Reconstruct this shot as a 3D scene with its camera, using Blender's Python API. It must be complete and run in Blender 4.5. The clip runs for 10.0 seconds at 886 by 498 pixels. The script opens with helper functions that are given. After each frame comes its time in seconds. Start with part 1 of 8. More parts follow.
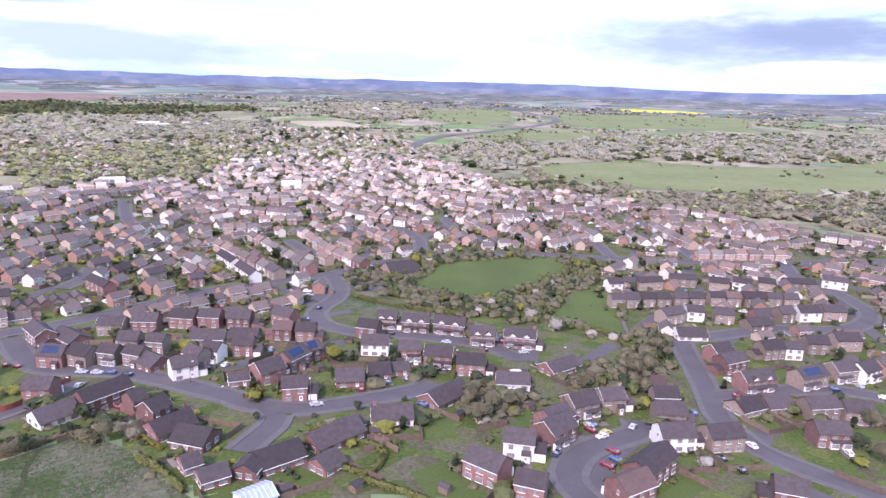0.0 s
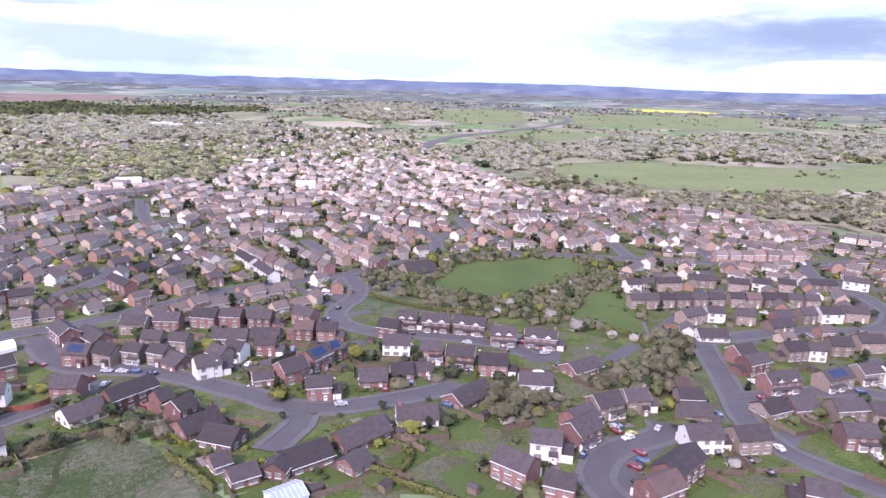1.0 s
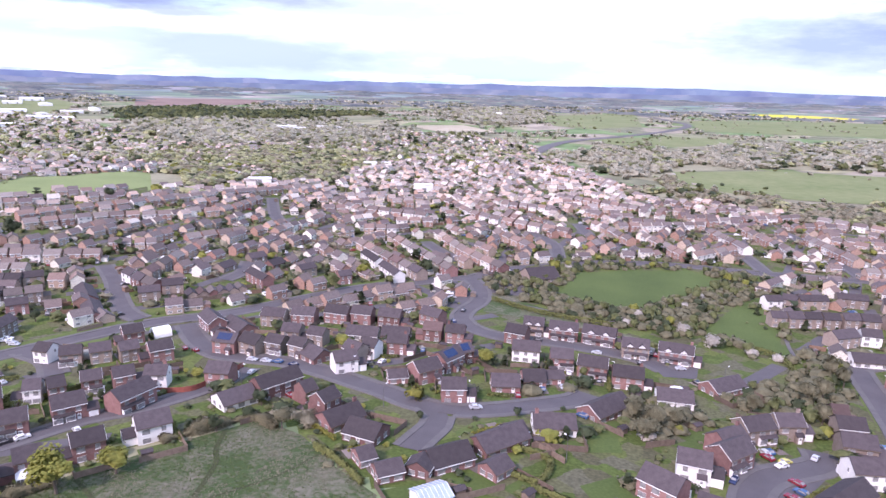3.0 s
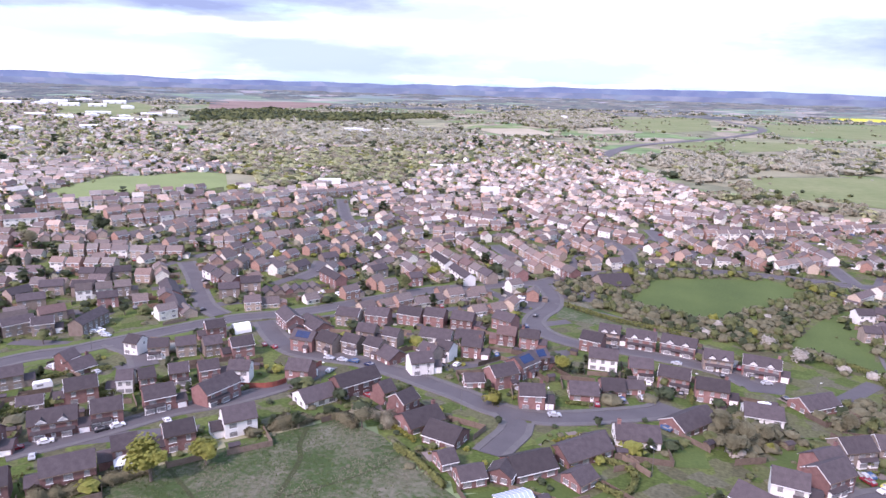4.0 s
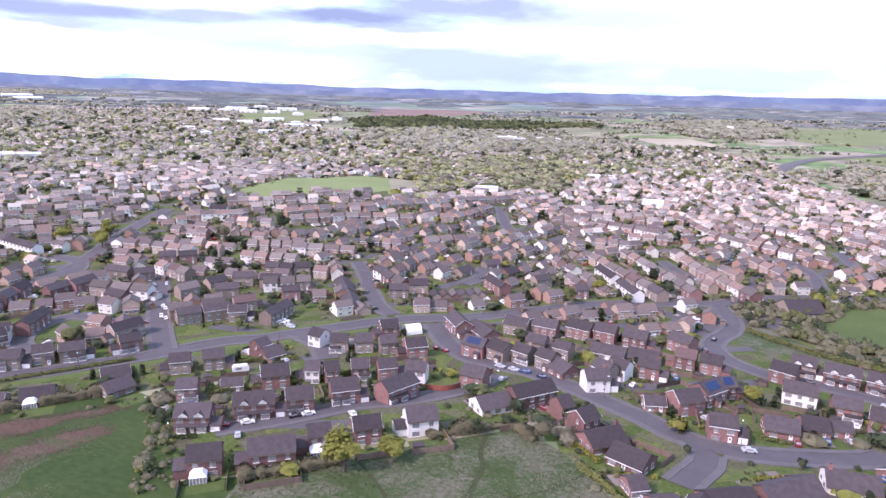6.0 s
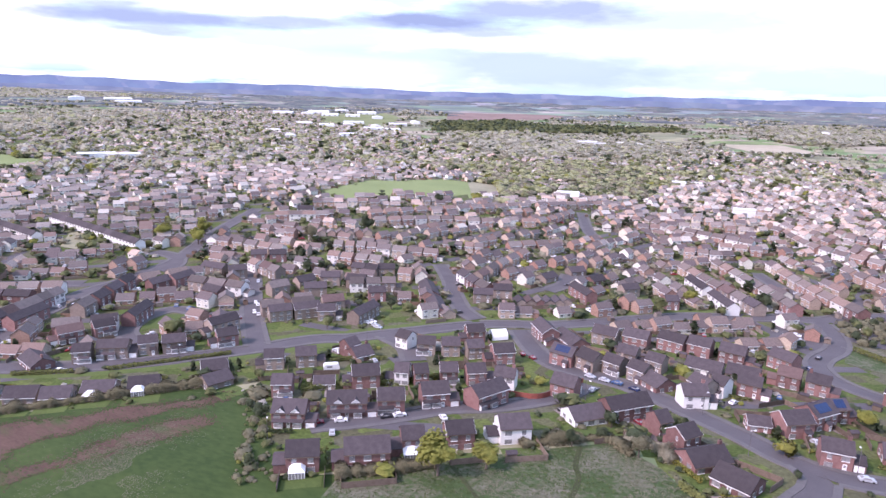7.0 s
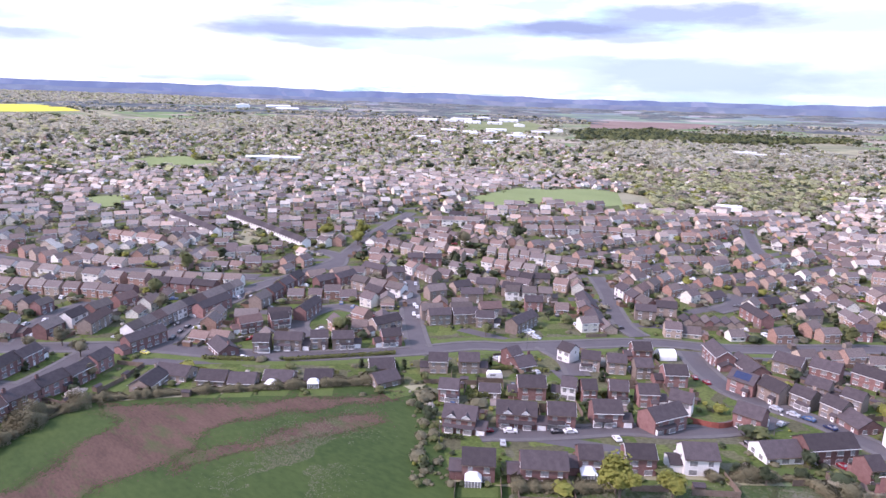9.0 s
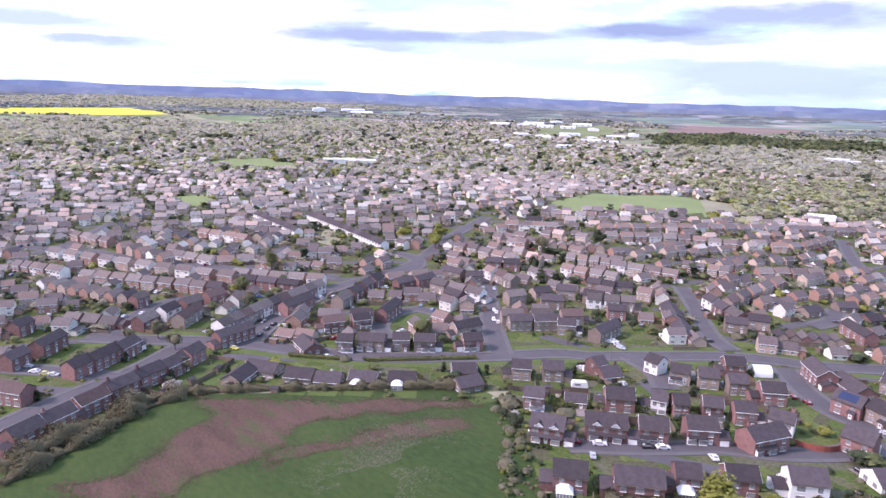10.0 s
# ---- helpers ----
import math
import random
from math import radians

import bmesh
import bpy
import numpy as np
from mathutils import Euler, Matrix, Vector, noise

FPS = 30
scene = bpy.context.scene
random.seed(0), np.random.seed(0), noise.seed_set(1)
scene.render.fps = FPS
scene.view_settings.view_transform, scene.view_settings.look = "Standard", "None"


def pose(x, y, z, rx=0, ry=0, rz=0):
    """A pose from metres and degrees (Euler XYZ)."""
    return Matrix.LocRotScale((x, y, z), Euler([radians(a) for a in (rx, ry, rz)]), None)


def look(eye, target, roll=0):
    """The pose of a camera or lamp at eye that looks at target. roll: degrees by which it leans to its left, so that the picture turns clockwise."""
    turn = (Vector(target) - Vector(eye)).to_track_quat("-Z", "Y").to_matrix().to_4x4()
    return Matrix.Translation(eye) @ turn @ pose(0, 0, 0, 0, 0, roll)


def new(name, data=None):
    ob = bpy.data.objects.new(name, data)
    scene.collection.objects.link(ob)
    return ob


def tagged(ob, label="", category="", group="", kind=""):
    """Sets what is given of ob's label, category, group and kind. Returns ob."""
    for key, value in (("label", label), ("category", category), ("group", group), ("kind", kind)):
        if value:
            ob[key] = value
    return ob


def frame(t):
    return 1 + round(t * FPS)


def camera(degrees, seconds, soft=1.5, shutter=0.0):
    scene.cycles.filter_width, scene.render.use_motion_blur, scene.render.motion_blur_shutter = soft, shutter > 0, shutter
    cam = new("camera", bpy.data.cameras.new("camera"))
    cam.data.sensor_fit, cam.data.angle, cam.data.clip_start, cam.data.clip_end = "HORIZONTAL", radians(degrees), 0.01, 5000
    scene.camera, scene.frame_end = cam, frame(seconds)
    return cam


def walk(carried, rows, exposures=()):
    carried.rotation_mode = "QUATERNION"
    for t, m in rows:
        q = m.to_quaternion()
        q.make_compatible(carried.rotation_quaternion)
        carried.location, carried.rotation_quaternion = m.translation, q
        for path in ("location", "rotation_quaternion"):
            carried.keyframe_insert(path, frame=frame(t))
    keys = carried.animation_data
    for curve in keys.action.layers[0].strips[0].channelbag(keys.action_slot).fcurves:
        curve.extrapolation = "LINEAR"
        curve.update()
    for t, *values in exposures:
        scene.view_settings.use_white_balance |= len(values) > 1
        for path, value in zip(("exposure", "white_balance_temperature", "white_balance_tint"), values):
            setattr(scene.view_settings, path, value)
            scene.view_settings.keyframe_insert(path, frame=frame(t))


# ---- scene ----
cam = camera(67.8, 10.0, soft=1.5)
METRES, EYE, TILT, LEAN, TURN = 57.93, 88.0, -0.854, -0.416, 0.0
ROWS = [
    (0.0, 0.0, 0.0, 0.0, 0.43, -13.41, -1.79),
    (0.5, -0.0288, 0.0012, -0.001, 0.39, -13.41, -1.72),
    (1.0, -0.0733, 0.0016, -0.0036, 1.26, -13.41, -1.69),
    (1.5, -0.1092, 0.0026, -0.0037, 4.28, -13.45, -1.7),
    (2.0, -0.1542, 0.0031, -0.0062, 6.39, -13.4, -1.66),
    (2.5, -0.1992, 0.0025, -0.0084, 8.3, -13.35, -1.64),
    (4.0, -0.3519, -0.0051, -0.015, 15.8, -13.19, -1.58),
    (4.5, -0.4007, -0.0117, -0.0164, 18.9, -13.11, -1.6),
    (5.0, -0.4542, -0.0213, -0.0178, 22.22, -13.02, -1.64),
    (6.5, -0.6066, -0.0644, -0.0225, 31.63, -12.78, -1.71),
    (7.0, -0.6601, -0.0849, -0.0247, 34.88, -12.71, -1.75),
    (7.5, -0.7077, -0.1058, -0.0274, 37.71, -12.62, -1.77),
    (8.0, -0.7599, -0.1306, -0.03, 40.75, -12.56, -1.79),
    (8.5, -0.8063, -0.1547, -0.0329, 43.59, -12.48, -1.81),
    (9.0, -0.8554, -0.1829, -0.036, 46.64, -12.42, -1.82),
    (9.5, -0.8986, -0.2117, -0.0385, 49.49, -12.34, -1.83),
    (10.0, -0.9448, -0.2449, -0.0412, 52.64, -12.28, -1.83),
]
walk(cam, [(t, pose(-0.66, 1.36, EYE, TILT, LEAN, TURN) @ pose(METRES * x, METRES * y, METRES * z, 90 + pitch, roll, yaw)) for t, x, y, z, yaw, pitch, roll in ROWS],
     [(0, 0.86, 6200, 43), (10, 0.80, 6200, 43)])

# ---- world and sun ----
SUN_EL, SUN_AZ = 42, 205          # degrees; azimuth clockwise from +y
world = bpy.data.worlds.new("sky")
scene.world = world
world.use_nodes = True
wt = world.node_tree
wt.nodes.clear()


def wnode(kind, **inputs):
    n = wt.nodes.new(kind)
    for key, value in inputs.items():
        n.inputs[key.replace("_", " ")].default_value = value
    return n


def wmath(op, a, b):
    n = wt.nodes.new("ShaderNodeMath")
    n.operation = op
    n.use_clamp = op == "CLAMPED"
    for slot, value in zip(n.inputs, (a, b)):
        if isinstance(value, (int, float)):
            slot.default_value = value
        else:
            wt.links.new(value, slot)
    return n.outputs[0]


def wramp(source, stops):
    n = wt.nodes.new("ShaderNodeValToRGB")
    while len(n.color_ramp.elements) < len(stops):
        n.color_ramp.elements.new(0.5)
    for e, (p, c) in zip(n.color_ramp.elements, stops):
        e.position, e.color = p, (*c, 1)
    wt.links.new(source, n.inputs[0])
    return n.outputs[0]


def wmix(fac, a, b):
    n = wt.nodes.new("ShaderNodeMix")
    n.data_type = "RGBA"
    wt.links.new(fac, n.inputs[0])
    for slot, value in ((n.inputs[6], a), (n.inputs[7], b)):
        if isinstance(value, tuple):
            slot.default_value = (*value, 1)
        else:
            wt.links.new(value, slot)
    return n.outputs[2]


sky = wt.nodes.new("ShaderNodeTexSky")
sky.sky_type, sky.sun_disc = "NISHITA", False
sky.sun_elevation, sky.sun_rotation = radians(SUN_EL), radians(SUN_AZ)
sky.altitude, sky.air_density, sky.dust_density, sky.ozone_density = 100, 1.0, 2.0, 1.5
coord = wt.nodes.new("ShaderNodeTexCoord")
split = wt.nodes.new("ShaderNodeSeparateXYZ")
wt.links.new(coord.outputs["Generated"], split.inputs[0])
# a flat layer of cloud overhead, seen in perspective
lift = wmath("ADD", wmath("MAXIMUM", split.outputs[2], 0.0), 0.10)
plane = wt.nodes.new("ShaderNodeCombineXYZ")
wt.links.new(wmath("DIVIDE", split.outputs[0], lift), plane.inputs[0])
wt.links.new(wmath("DIVIDE", split.outputs[1], lift), plane.inputs[1])


def wnoise(scale, detail, shift):
    n = wt.nodes.new("ShaderNodeTexNoise")
    m = wt.nodes.new("ShaderNodeMapping")
    m.inputs["Location"].default_value = shift
    wt.links.new(plane.outputs[0], m.inputs[0])
    wt.links.new(m.outputs[0], n.inputs["Vector"])
    n.inputs["Scale"].default_value, n.inputs["Detail"].default_value = scale, detail
    n.inputs["Roughness"].default_value = 0.55
    return n.outputs[0]


cover = wramp(wnoise(0.75, 7, (3.1, 1.7, 0.4)), [(0.42, (0, 0, 0)), (0.58, (1, 1, 1))])
dark = wramp(wnoise(0.55, 8, (7.3, 4.2, 2.0)), [(0.45, (0, 0, 0)), (0.63, (1, 1, 1))])
blue = wt.nodes.new("ShaderNodeMix")
blue.data_type, blue.blend_type = "RGBA", "ADD"
blue.inputs[0].default_value = 1.0
wt.links.new(sky.outputs[0], blue.inputs[6])
blue.inputs[7].default_value = (1.6, 3.7, 5.2, 1)
cloud = wmix(dark, (9.8, 11.2, 10.6), (3.6, 4.9, 5.9))
clouds = wmix(cover, blue.outputs[2], cloud)


# long flat clouds, drawn out along the horizon
bearing = wmath("MULTIPLY", wmath("ARCTAN2", wmath("MULTIPLY", split.outputs[0], -1.0), split.outputs[1]), 57.2958)
height = wmath("MULTIPLY", split.outputs[2], 57.2958)
long_plane = wt.nodes.new("ShaderNodeCombineXYZ")
wt.links.new(wmath("MULTIPLY", bearing, 0.10), long_plane.inputs[0])
wt.links.new(wmath("MULTIPLY", height, 0.42), long_plane.inputs[1])
shred = wt.nodes.new("ShaderNodeTexNoise")
shred.inputs["Scale"].default_value, shred.inputs["Detail"].default_value, shred.inputs["Roughness"].default_value = 2.4, 9, 0.58
wt.links.new(long_plane.outputs[0], shred.inputs["Vector"])


def streak(below, az, el, wide, thick, colour, soft=0.0):
    """A cloud or a clear patch drawn out along the horizon, its edge torn, or veiled where it is soft."""
    u = wmath("DIVIDE", wmath("SUBTRACT", bearing, az), wide)
    v = wmath("DIVIDE", wmath("SUBTRACT", height, el), thick)
    d = wmath("SUBTRACT", 1.0, wmath("ADD", wmath("MULTIPLY", u, u), wmath("MULTIPLY", v, v)))
    d = wmath("ADD", d, wmath("MULTIPLY", wmath("SUBTRACT", shred.outputs[0], 0.5), 2.2))
    d = wmath("DIVIDE", wmath("ADD", d, soft), 1.0 + soft)
    return wmix(wramp(d, [(0.0, (0, 0, 0)), (0.9, (1, 1, 1))]), below, colour)


# bearing, height, half width, half thickness in degrees, colour, softness
for row in [
    (-16, 2.4, 20, 3.0, (5.0, 6.7, 7.2), 0.8), (-26, 3.9, 15, 2.2, (2.9, 4.2, 5.2), 0.6), (-29, 4.3, 8, 1.3, (2.2, 3.2, 4.2), 0.3), (-29, 1.7, 6, 0.8, (9.8, 11.2, 10.8), 0.2),
    (25, 1.6, 17, 1.9, (4.7, 6.5, 7.1), 0.7), (25, 1.5, 12, 1.3, (3.5, 5.0, 6.0), 0.3), (31, 2.4, 6, 0.9, (3.4, 4.8, 5.9), 0.3), (16, 5.6, 10, 0.9, (4.6, 6.2, 6.9), 0.6),
    (29, 2.0, 8, 1.2, (3.7, 5.2, 6.3), 0.3), (5, 1.4, 10, 1.1, (4.4, 6.0, 6.8), 0.6), (40, 2.5, 7, 0.8, (4.3, 6.0, 6.8), 0.4),
    (48, 1.5, 12, 1.0, (5.4, 7.2, 7.5), 0.8), (68, 2.2, 14, 1.3, (5.2, 7.0, 7.4), 0.8), (80, 3.4, 5, 0.5, (3.4, 4.7, 5.6), 0.3), (84, 4.7, 6, 0.7, (3.8, 5.2, 6.0), 0.3),
    (56, 4.7, 11, 0.6, (2.6, 3.6, 4.7), 0.3), (36, 5.4, 7, 0.8, (2.2, 3.1, 4.3), 0.3), (27, 6.4, 9, 1.1, (2.9, 4.0, 5.1), 0.4), (46, 5.0, 6, 0.5, (3.3, 4.5, 5.5), 0.4),
]:
    clouds = streak(clouds, *row)
back = wt.nodes.new("ShaderNodeBackground")
back.inputs[1].default_value = 0.1
wt.links.new(clouds, back.inputs[0])
wout = wt.nodes.new("ShaderNodeOutputWorld")
wt.links.new(back.outputs[0], wout.inputs[0])

sun = new("sun", bpy.data.lights.new("sun", "SUN"))
sun.data.energy, sun.data.angle, sun.data.color = 2.7, radians(7), (1.0, 0.93, 0.84)
_a, _e = radians(SUN_AZ), radians(SUN_EL)
sun.matrix_world = look((0, 0, 400), Vector((0, 0, 400)) - Vector((math.sin(_a) * math.cos(_e), math.cos(_a) * math.cos(_e), math.sin(_e))))

# ---- the plan, in metres ----
# terraced rows: x, y to x, y, number of houses, kind
TERRACES = [(-547, 182, -464, 178, 11, "w2"), (-515, 212, -396, 204, 15, "w2"), (-395, 326, -386, 333, 2, "w2")]
# long straight rows of pale houses farther off: x, y to x, y
FAR_ROWS = [(-322, 1264, -145, 948), (-241, 1133, -45, 769), (-126, 1059, 44, 702), (-136, 796, -36, 629), (-1065, 114, -930, 131), (-842, 468, -825, 513),
            (-300, 1230, -120, 915), (-215, 1120, -25, 770), (-100, 1040, 60, 712), (-170, 800, -70, 640)]
# white sheds of the works: x, y, length, width, height, bearing
SHEDS = [
    (-1779, 1553, 66, 36, 7, 40),
    (-1715, 1600, 54, 40, 7, 130),
    (-1761, 1700, 72, 40, 8, 42),
    (-1641, 1634, 54, 40, 6, 40),
    (-1806, 1865, 78, 48, 8, 135),
    (-1574, 1672, 48, 32, 6, 45),
    (-1668, 1850, 66, 40, 7, 45),
    (-1460, 1665, 48, 32, 6, 135),
    (-1360, 1246, 36, 24, 5, 50),
    (-1277, 1248, 36, 24, 5, 50),
    (-1260, 1315, 42, 27, 5, 140),
    (-1124, 1256, 48, 29, 5, 48),
]
SHEDS_FAR = [
    (-1070, 1263, 36, 24, 5, 48),
    (-1067, 933, 33, 19, 5, 140),
    (-1026, 1060, 36, 21, 5, 50),
    (-1197, 1001, 30, 19, 5, 50),
    (-2794, 1379, 114, 56, 11, 155),
    (-2701, 1500, 102, 56, 11, 65),
    (-2509, 1431, 90, 48, 9, 65),
    (-603, 1356, 24, 11, 5, 110),
    (-558, 1317, 24, 11, 5, 20),
    (-537, 1378, 24, 11, 5, 15),
    (-493, 1370, 22, 11, 5, 105),
    (-257, 815, 16, 10, 5, 10),
    (-238, 821, 12, 10, 5, 10),
    (-227, 2132, 30, 18, 11, 100),
    (-728, 1094, 18, 11, 5, 40),
    (-695, 1095, 16, 11, 5, 40),
]
SHEDS_TOWN = [(-1340, 1231, 40, 22, 6, 45), (-1231, 1214, 48, 22, 6, 135), (-1311, 1389, 56, 22, 6, 45), (-1173, 1322, 40, 22, 6, 135), (-1193, 1438, 48, 22, 6, 45), (-1240, 1579, 56, 22, 6, 135), (-581, 1299, 40, 14, 8, 35), (-924, 460, 46, 16, 7, 60), (-899, 484, 40, 14, 7, 60), (-150, 640, 18, 10, 7, 20), (-310, 610, 22, 12, 5, 25)]
# hard-standing: corners
COURTS = {
    "hall_car_park": [(-51, 337), (-33, 340), (-24, 309), (-46, 312)],
    "shop_car_park": [(-76, 319), (-65, 328), (-51, 302), (-55, 277), (-73, 287)],
    "crescent_end": [(18, 237), (27, 245), (39, 237), (35, 220), (24, 218)],
    "east_court": [(29, 130), (33, 151), (42, 159), (57, 168), (54, 159), (44, 145), (36, 129)],
}
FENCES = {
    "redfence": [(-128, 161), (-118, 164), (-115, 175), (-113, 187)],
    "timber": [(103, 153), (111, 145)],
    "timber_b": [(11, 159), (19, 164)],
}
LAMPS = [(-59, 163), (-106, 172), (-36, 171), (-9, 144), (7, 206), (43, 217), (80, 164), (-237, 123), (-296, 84), (-162, 98), (-75, 184), (-200, 180)]
# land round the green that stays unbuilt
PARK_EDGE = [(-61, 357), (-28, 379), (-1, 400), (83, 419), (97, 383), (85, 285), (80, 251), (59, 251), (43, 266), (29, 266), (-15, 280), (-38, 299), (-52, 323)]
# houses: x, y, bearing of the ridge, length, depth, kind
STREETS = {}
STREETS["close"] = [
    (-165.0, 108.9, 34, 9.2, 7.0, 'r2gG'),
    (-156.7, 122.3, 41, 11.0, 7.0, 'r2gG'),
    (-148.1, 131.1, 42, 7.4, 6.7, 'r2'),
    (-141.0, 142.4, 47, 7.9, 7.0, 'r2G'),
    (-183.8, 122.7, 39, 6.2, 6.0, 'r2'),
    (-177.4, 134.1, 42, 6.4, 5.5, 'b1'),
    (-168.3, 143.1, 46, 8.6, 7.0, 'r2'),
    (-160.1, 151.7, 31, 4.6, 6.0, 'w2'),
    (-155.1, 154.5, 48, 4.5, 6.0, 'r2'),
    (-148.4, 160.8, 39, 5.7, 6.0, 'r2'),
    (-141.0, 165.2, 44, 5.9, 6.0, 'r2'),
    (-131.0, 167.5, 18, 6.5, 6.0, 'w2'),
    (-128.6, 151.4, 72, 11.7, 7.0, 'r2'),
    (-205.4, 138.2, 46, 6.6, 6.0, 'b2'),
    (-198.4, 146.2, 48, 6.9, 6.2, 'b2'),
    (-193.1, 162.8, 81, 5.2, 6.0, 'r2'),
]
STREETS["close"] += [
    (-187.7, 162.3, 70, 6.8, 8.0, 'r1'),
    (-182.4, 182.2, 0, 5.7, 6.0, 'w2'),
    (-171.8, 180.9, 33, 6.5, 6.0, 'b2'),
    (-164.1, 185.1, 39, 6.5, 6.0, 'b2'),
    (-155.7, 188.1, 47, 6.0, 6.0, 'b2'),
    (-166.0, 204.9, 46, 6.9, 6.2, 'r2'),
    (-144.9, 189.7, 45, 7.6, 6.8, 'r2'),
    (-142.9, 92.5, 43, 7.6, 6.8, 'r2c'),
    (-131.5, 101.9, 44, 10.5, 7.0, 'r2'),
    (-126.9, 113.4, 45, 5.5, 6.0, 'r2c'),
    (-119.4, 122.7, 46, 6.8, 6.1, 'r2'),
    (-110.2, 134.0, 44, 8.0, 7.0, 'w2'),
]
STREETS["meadow_close"] = [
    (-112.8, 172.3, 4, 7.5, 6.7, 'r2'),
    (-92.2, 166.6, 55, 13.6, 7.0, 'r2'),
    (-100.4, 157.1, 54, 10.0, 8.0, 'w1'),
    (-81.2, 161.8, 55, 4.2, 6.0, 'r2'),
    (-73.4, 156.2, 63, 6.2, 6.0, 'r2'),
    (-66.9, 149.9, 51, 10.4, 8.0, 'r1'),
    (-57.9, 143.2, -14, 8.8, 8.0, 'r1'),
    (-54.7, 130.9, 40, 4, 5.5, 'r1'),
    (-47.8, 125.8, 35, 6.1, 5.5, 'r1'),
]
STREETS["estate_road"] = [
    (-145.2, 224.8, -43, 13.0, 7.0, 'r2'),
    (-134.1, 224.9, -36, 14.0, 8.0, 'r1'),
    (-126.4, 201.9, -2, 8.4, 7.0, 'r2s'),
    (-116.9, 202.2, -18, 7.9, 7.0, 'b2'),
    (-108.6, 203.4, -10, 6.7, 6.0, 'b2'),
    (-99.3, 201.8, -16, 6.3, 6.0, 'b2'),
    (-92.2, 198.4, -33, 8.1, 8.0, 'r1'),
    (-79.7, 190.3, 35, 7.6, 6.8, 'w2'),
    (-79.4, 201.2, -25, 6.7, 6.1, 'b2'),
    (-75.7, 206.5, -15, 6.3, 6.0, 'w2'),
    (-67.6, 213.3, 4, 6.9, 6.2, 'r2G'),
    (-108.8, 217.6, 0, 6.9, 6.2, 'b2'),
    (-98.0, 215.3, -6, 6.0, 6.0, 'b2'),
    (-124.2, 235.9, 2, 9.3, 7.0, 'b2'),
    (-113.3, 240.2, 3, 9.4, 7.0, 'r2'),
    (-100.9, 245.7, -6, 9.8, 7.0, 'r2g'),
]
STREETS["estate_road"] += [
    (-91.0, 247.4, -1, 8.6, 7.0, 'r2g'),
    (-79.1, 246.7, -1, 8.8, 7.0, 'r2g'),
    (-62.8, 252.6, -22, 8.9, 7.0, 'r2'),
    (-58.6, 232.8, 0, 7.2, 6.5, 'r2'),
    (-50.0, 232.1, 0, 7.2, 6.4, 'r2'),
    (-84.6, 227.2, 3, 11.8, 8.0, 'w1'),
    (-72.3, 229.5, 3, 10.7, 8.0, 'b1'),
    (-60.5, 184.2, 23, 5.8, 5.5, 'r1'),
    (-52.5, 187.6, 44, 8.3, 7.0, 'r2'),
    (-47.8, 200.4, 60, 8.8, 7.0, 'r2s'),
]
STREETS["crescent"] = [
    (-44.1, 208.8, 40, 5.8, 6.0, 'r2s'),
    (-22.8, 219.0, 1, 9.5, 7.0, 'w2'),
    (-10.6, 214.5, 5, 7.4, 6.6, 'r2'),
    (-0.2, 209.9, -7, 9.7, 7.0, 'r2'),
    (10.4, 203.8, -2, 9.3, 7.0, 'r2'),
    (41.2, 211.5, 36, 13.0, 8.0, 'r1'),
    (-27.3, 238.8, -14, 7.9, 7.0, 'r2'),
    (-21.5, 252.4, -4, 7.9, 7.0, 'b2g'),
    (-9.8, 249.7, -3, 10.9, 7.0, 'r2g'),
    (3.9, 248.3, -12, 12.4, 7.0, 'r2g'),
    (16.1, 237.0, -2, 9.5, 7.0, 'b2g'),
    (30.4, 236.6, -9, 11.8, 7.0, 'r2g'),
]
STREETS["meadow_bungalows"] = [
    (-41.1, 129.1, 81, 4.6, 5.5, 'r1'),
    (-36.2, 135.0, 39, 10.7, 8.0, 'r1'),
    (-25.5, 147.2, 46, 14.2, 8.0, 'r1'),
    (-22.2, 154.0, 39, 4.9, 5.5, 'r1'),
    (-24.7, 133.3, 54, 5.8, 5.5, 'r1'),
    (-12.4, 161.8, 9, 10.9, 8.0, 'w1'),
    (1.8, 178.1, 49, 14.4, 8.0, 'r1'),
    (-41.2, 174.0, 13, 7.1, 6.4, 'r2c'),
    (-27.5, 188.1, 11, 8.7, 8.0, 'r1'),
    (-19.3, 195.4, 13, 6.8, 8.0, 'r1'),
    (-13.2, 198.8, 14, 6.4, 5.5, 'r1'),
    (11.7, 134.8, -35, 8.8, 7.0, 'r2'),
]
STREETS["court_east"] = [
    (23.4, 194.6, -1, 10.4, 8.0, 'w1c'),
    (20.4, 148.0, -9, 7.5, 6.7, 'w2'),
    (30.8, 157.1, 41, 9.7, 7.0, 'r2'),
    (31.6, 164.2, 38, 8.5, 7.0, 'r2'),
    (41.2, 176.3, 26, 9.2, 7.0, 'b2'),
    (51.4, 182.4, 12, 7.5, 6.7, 'b2'),
    (20.8, 128.0, -18, 6.5, 6.0, 'r2'),
    (51.5, 142.6, 45, 14.1, 7.0, 'r2'),
    (43.5, 131.2, 31, 9.1, 7.0, 'r2'),
    (63.4, 160.8, 7, 9.4, 7.0, 'w2'),
    (77.3, 163.3, 12, 10.0, 7.0, 'b2'),
    (69.9, 196.4, 2, 4.7, 6.0, 'b2'),
    (69.4, 187.4, 1, 7.5, 6.7, 'b2'),
    (66.7, 175.4, -3, 8.5, 7.0, 'b2'),
]
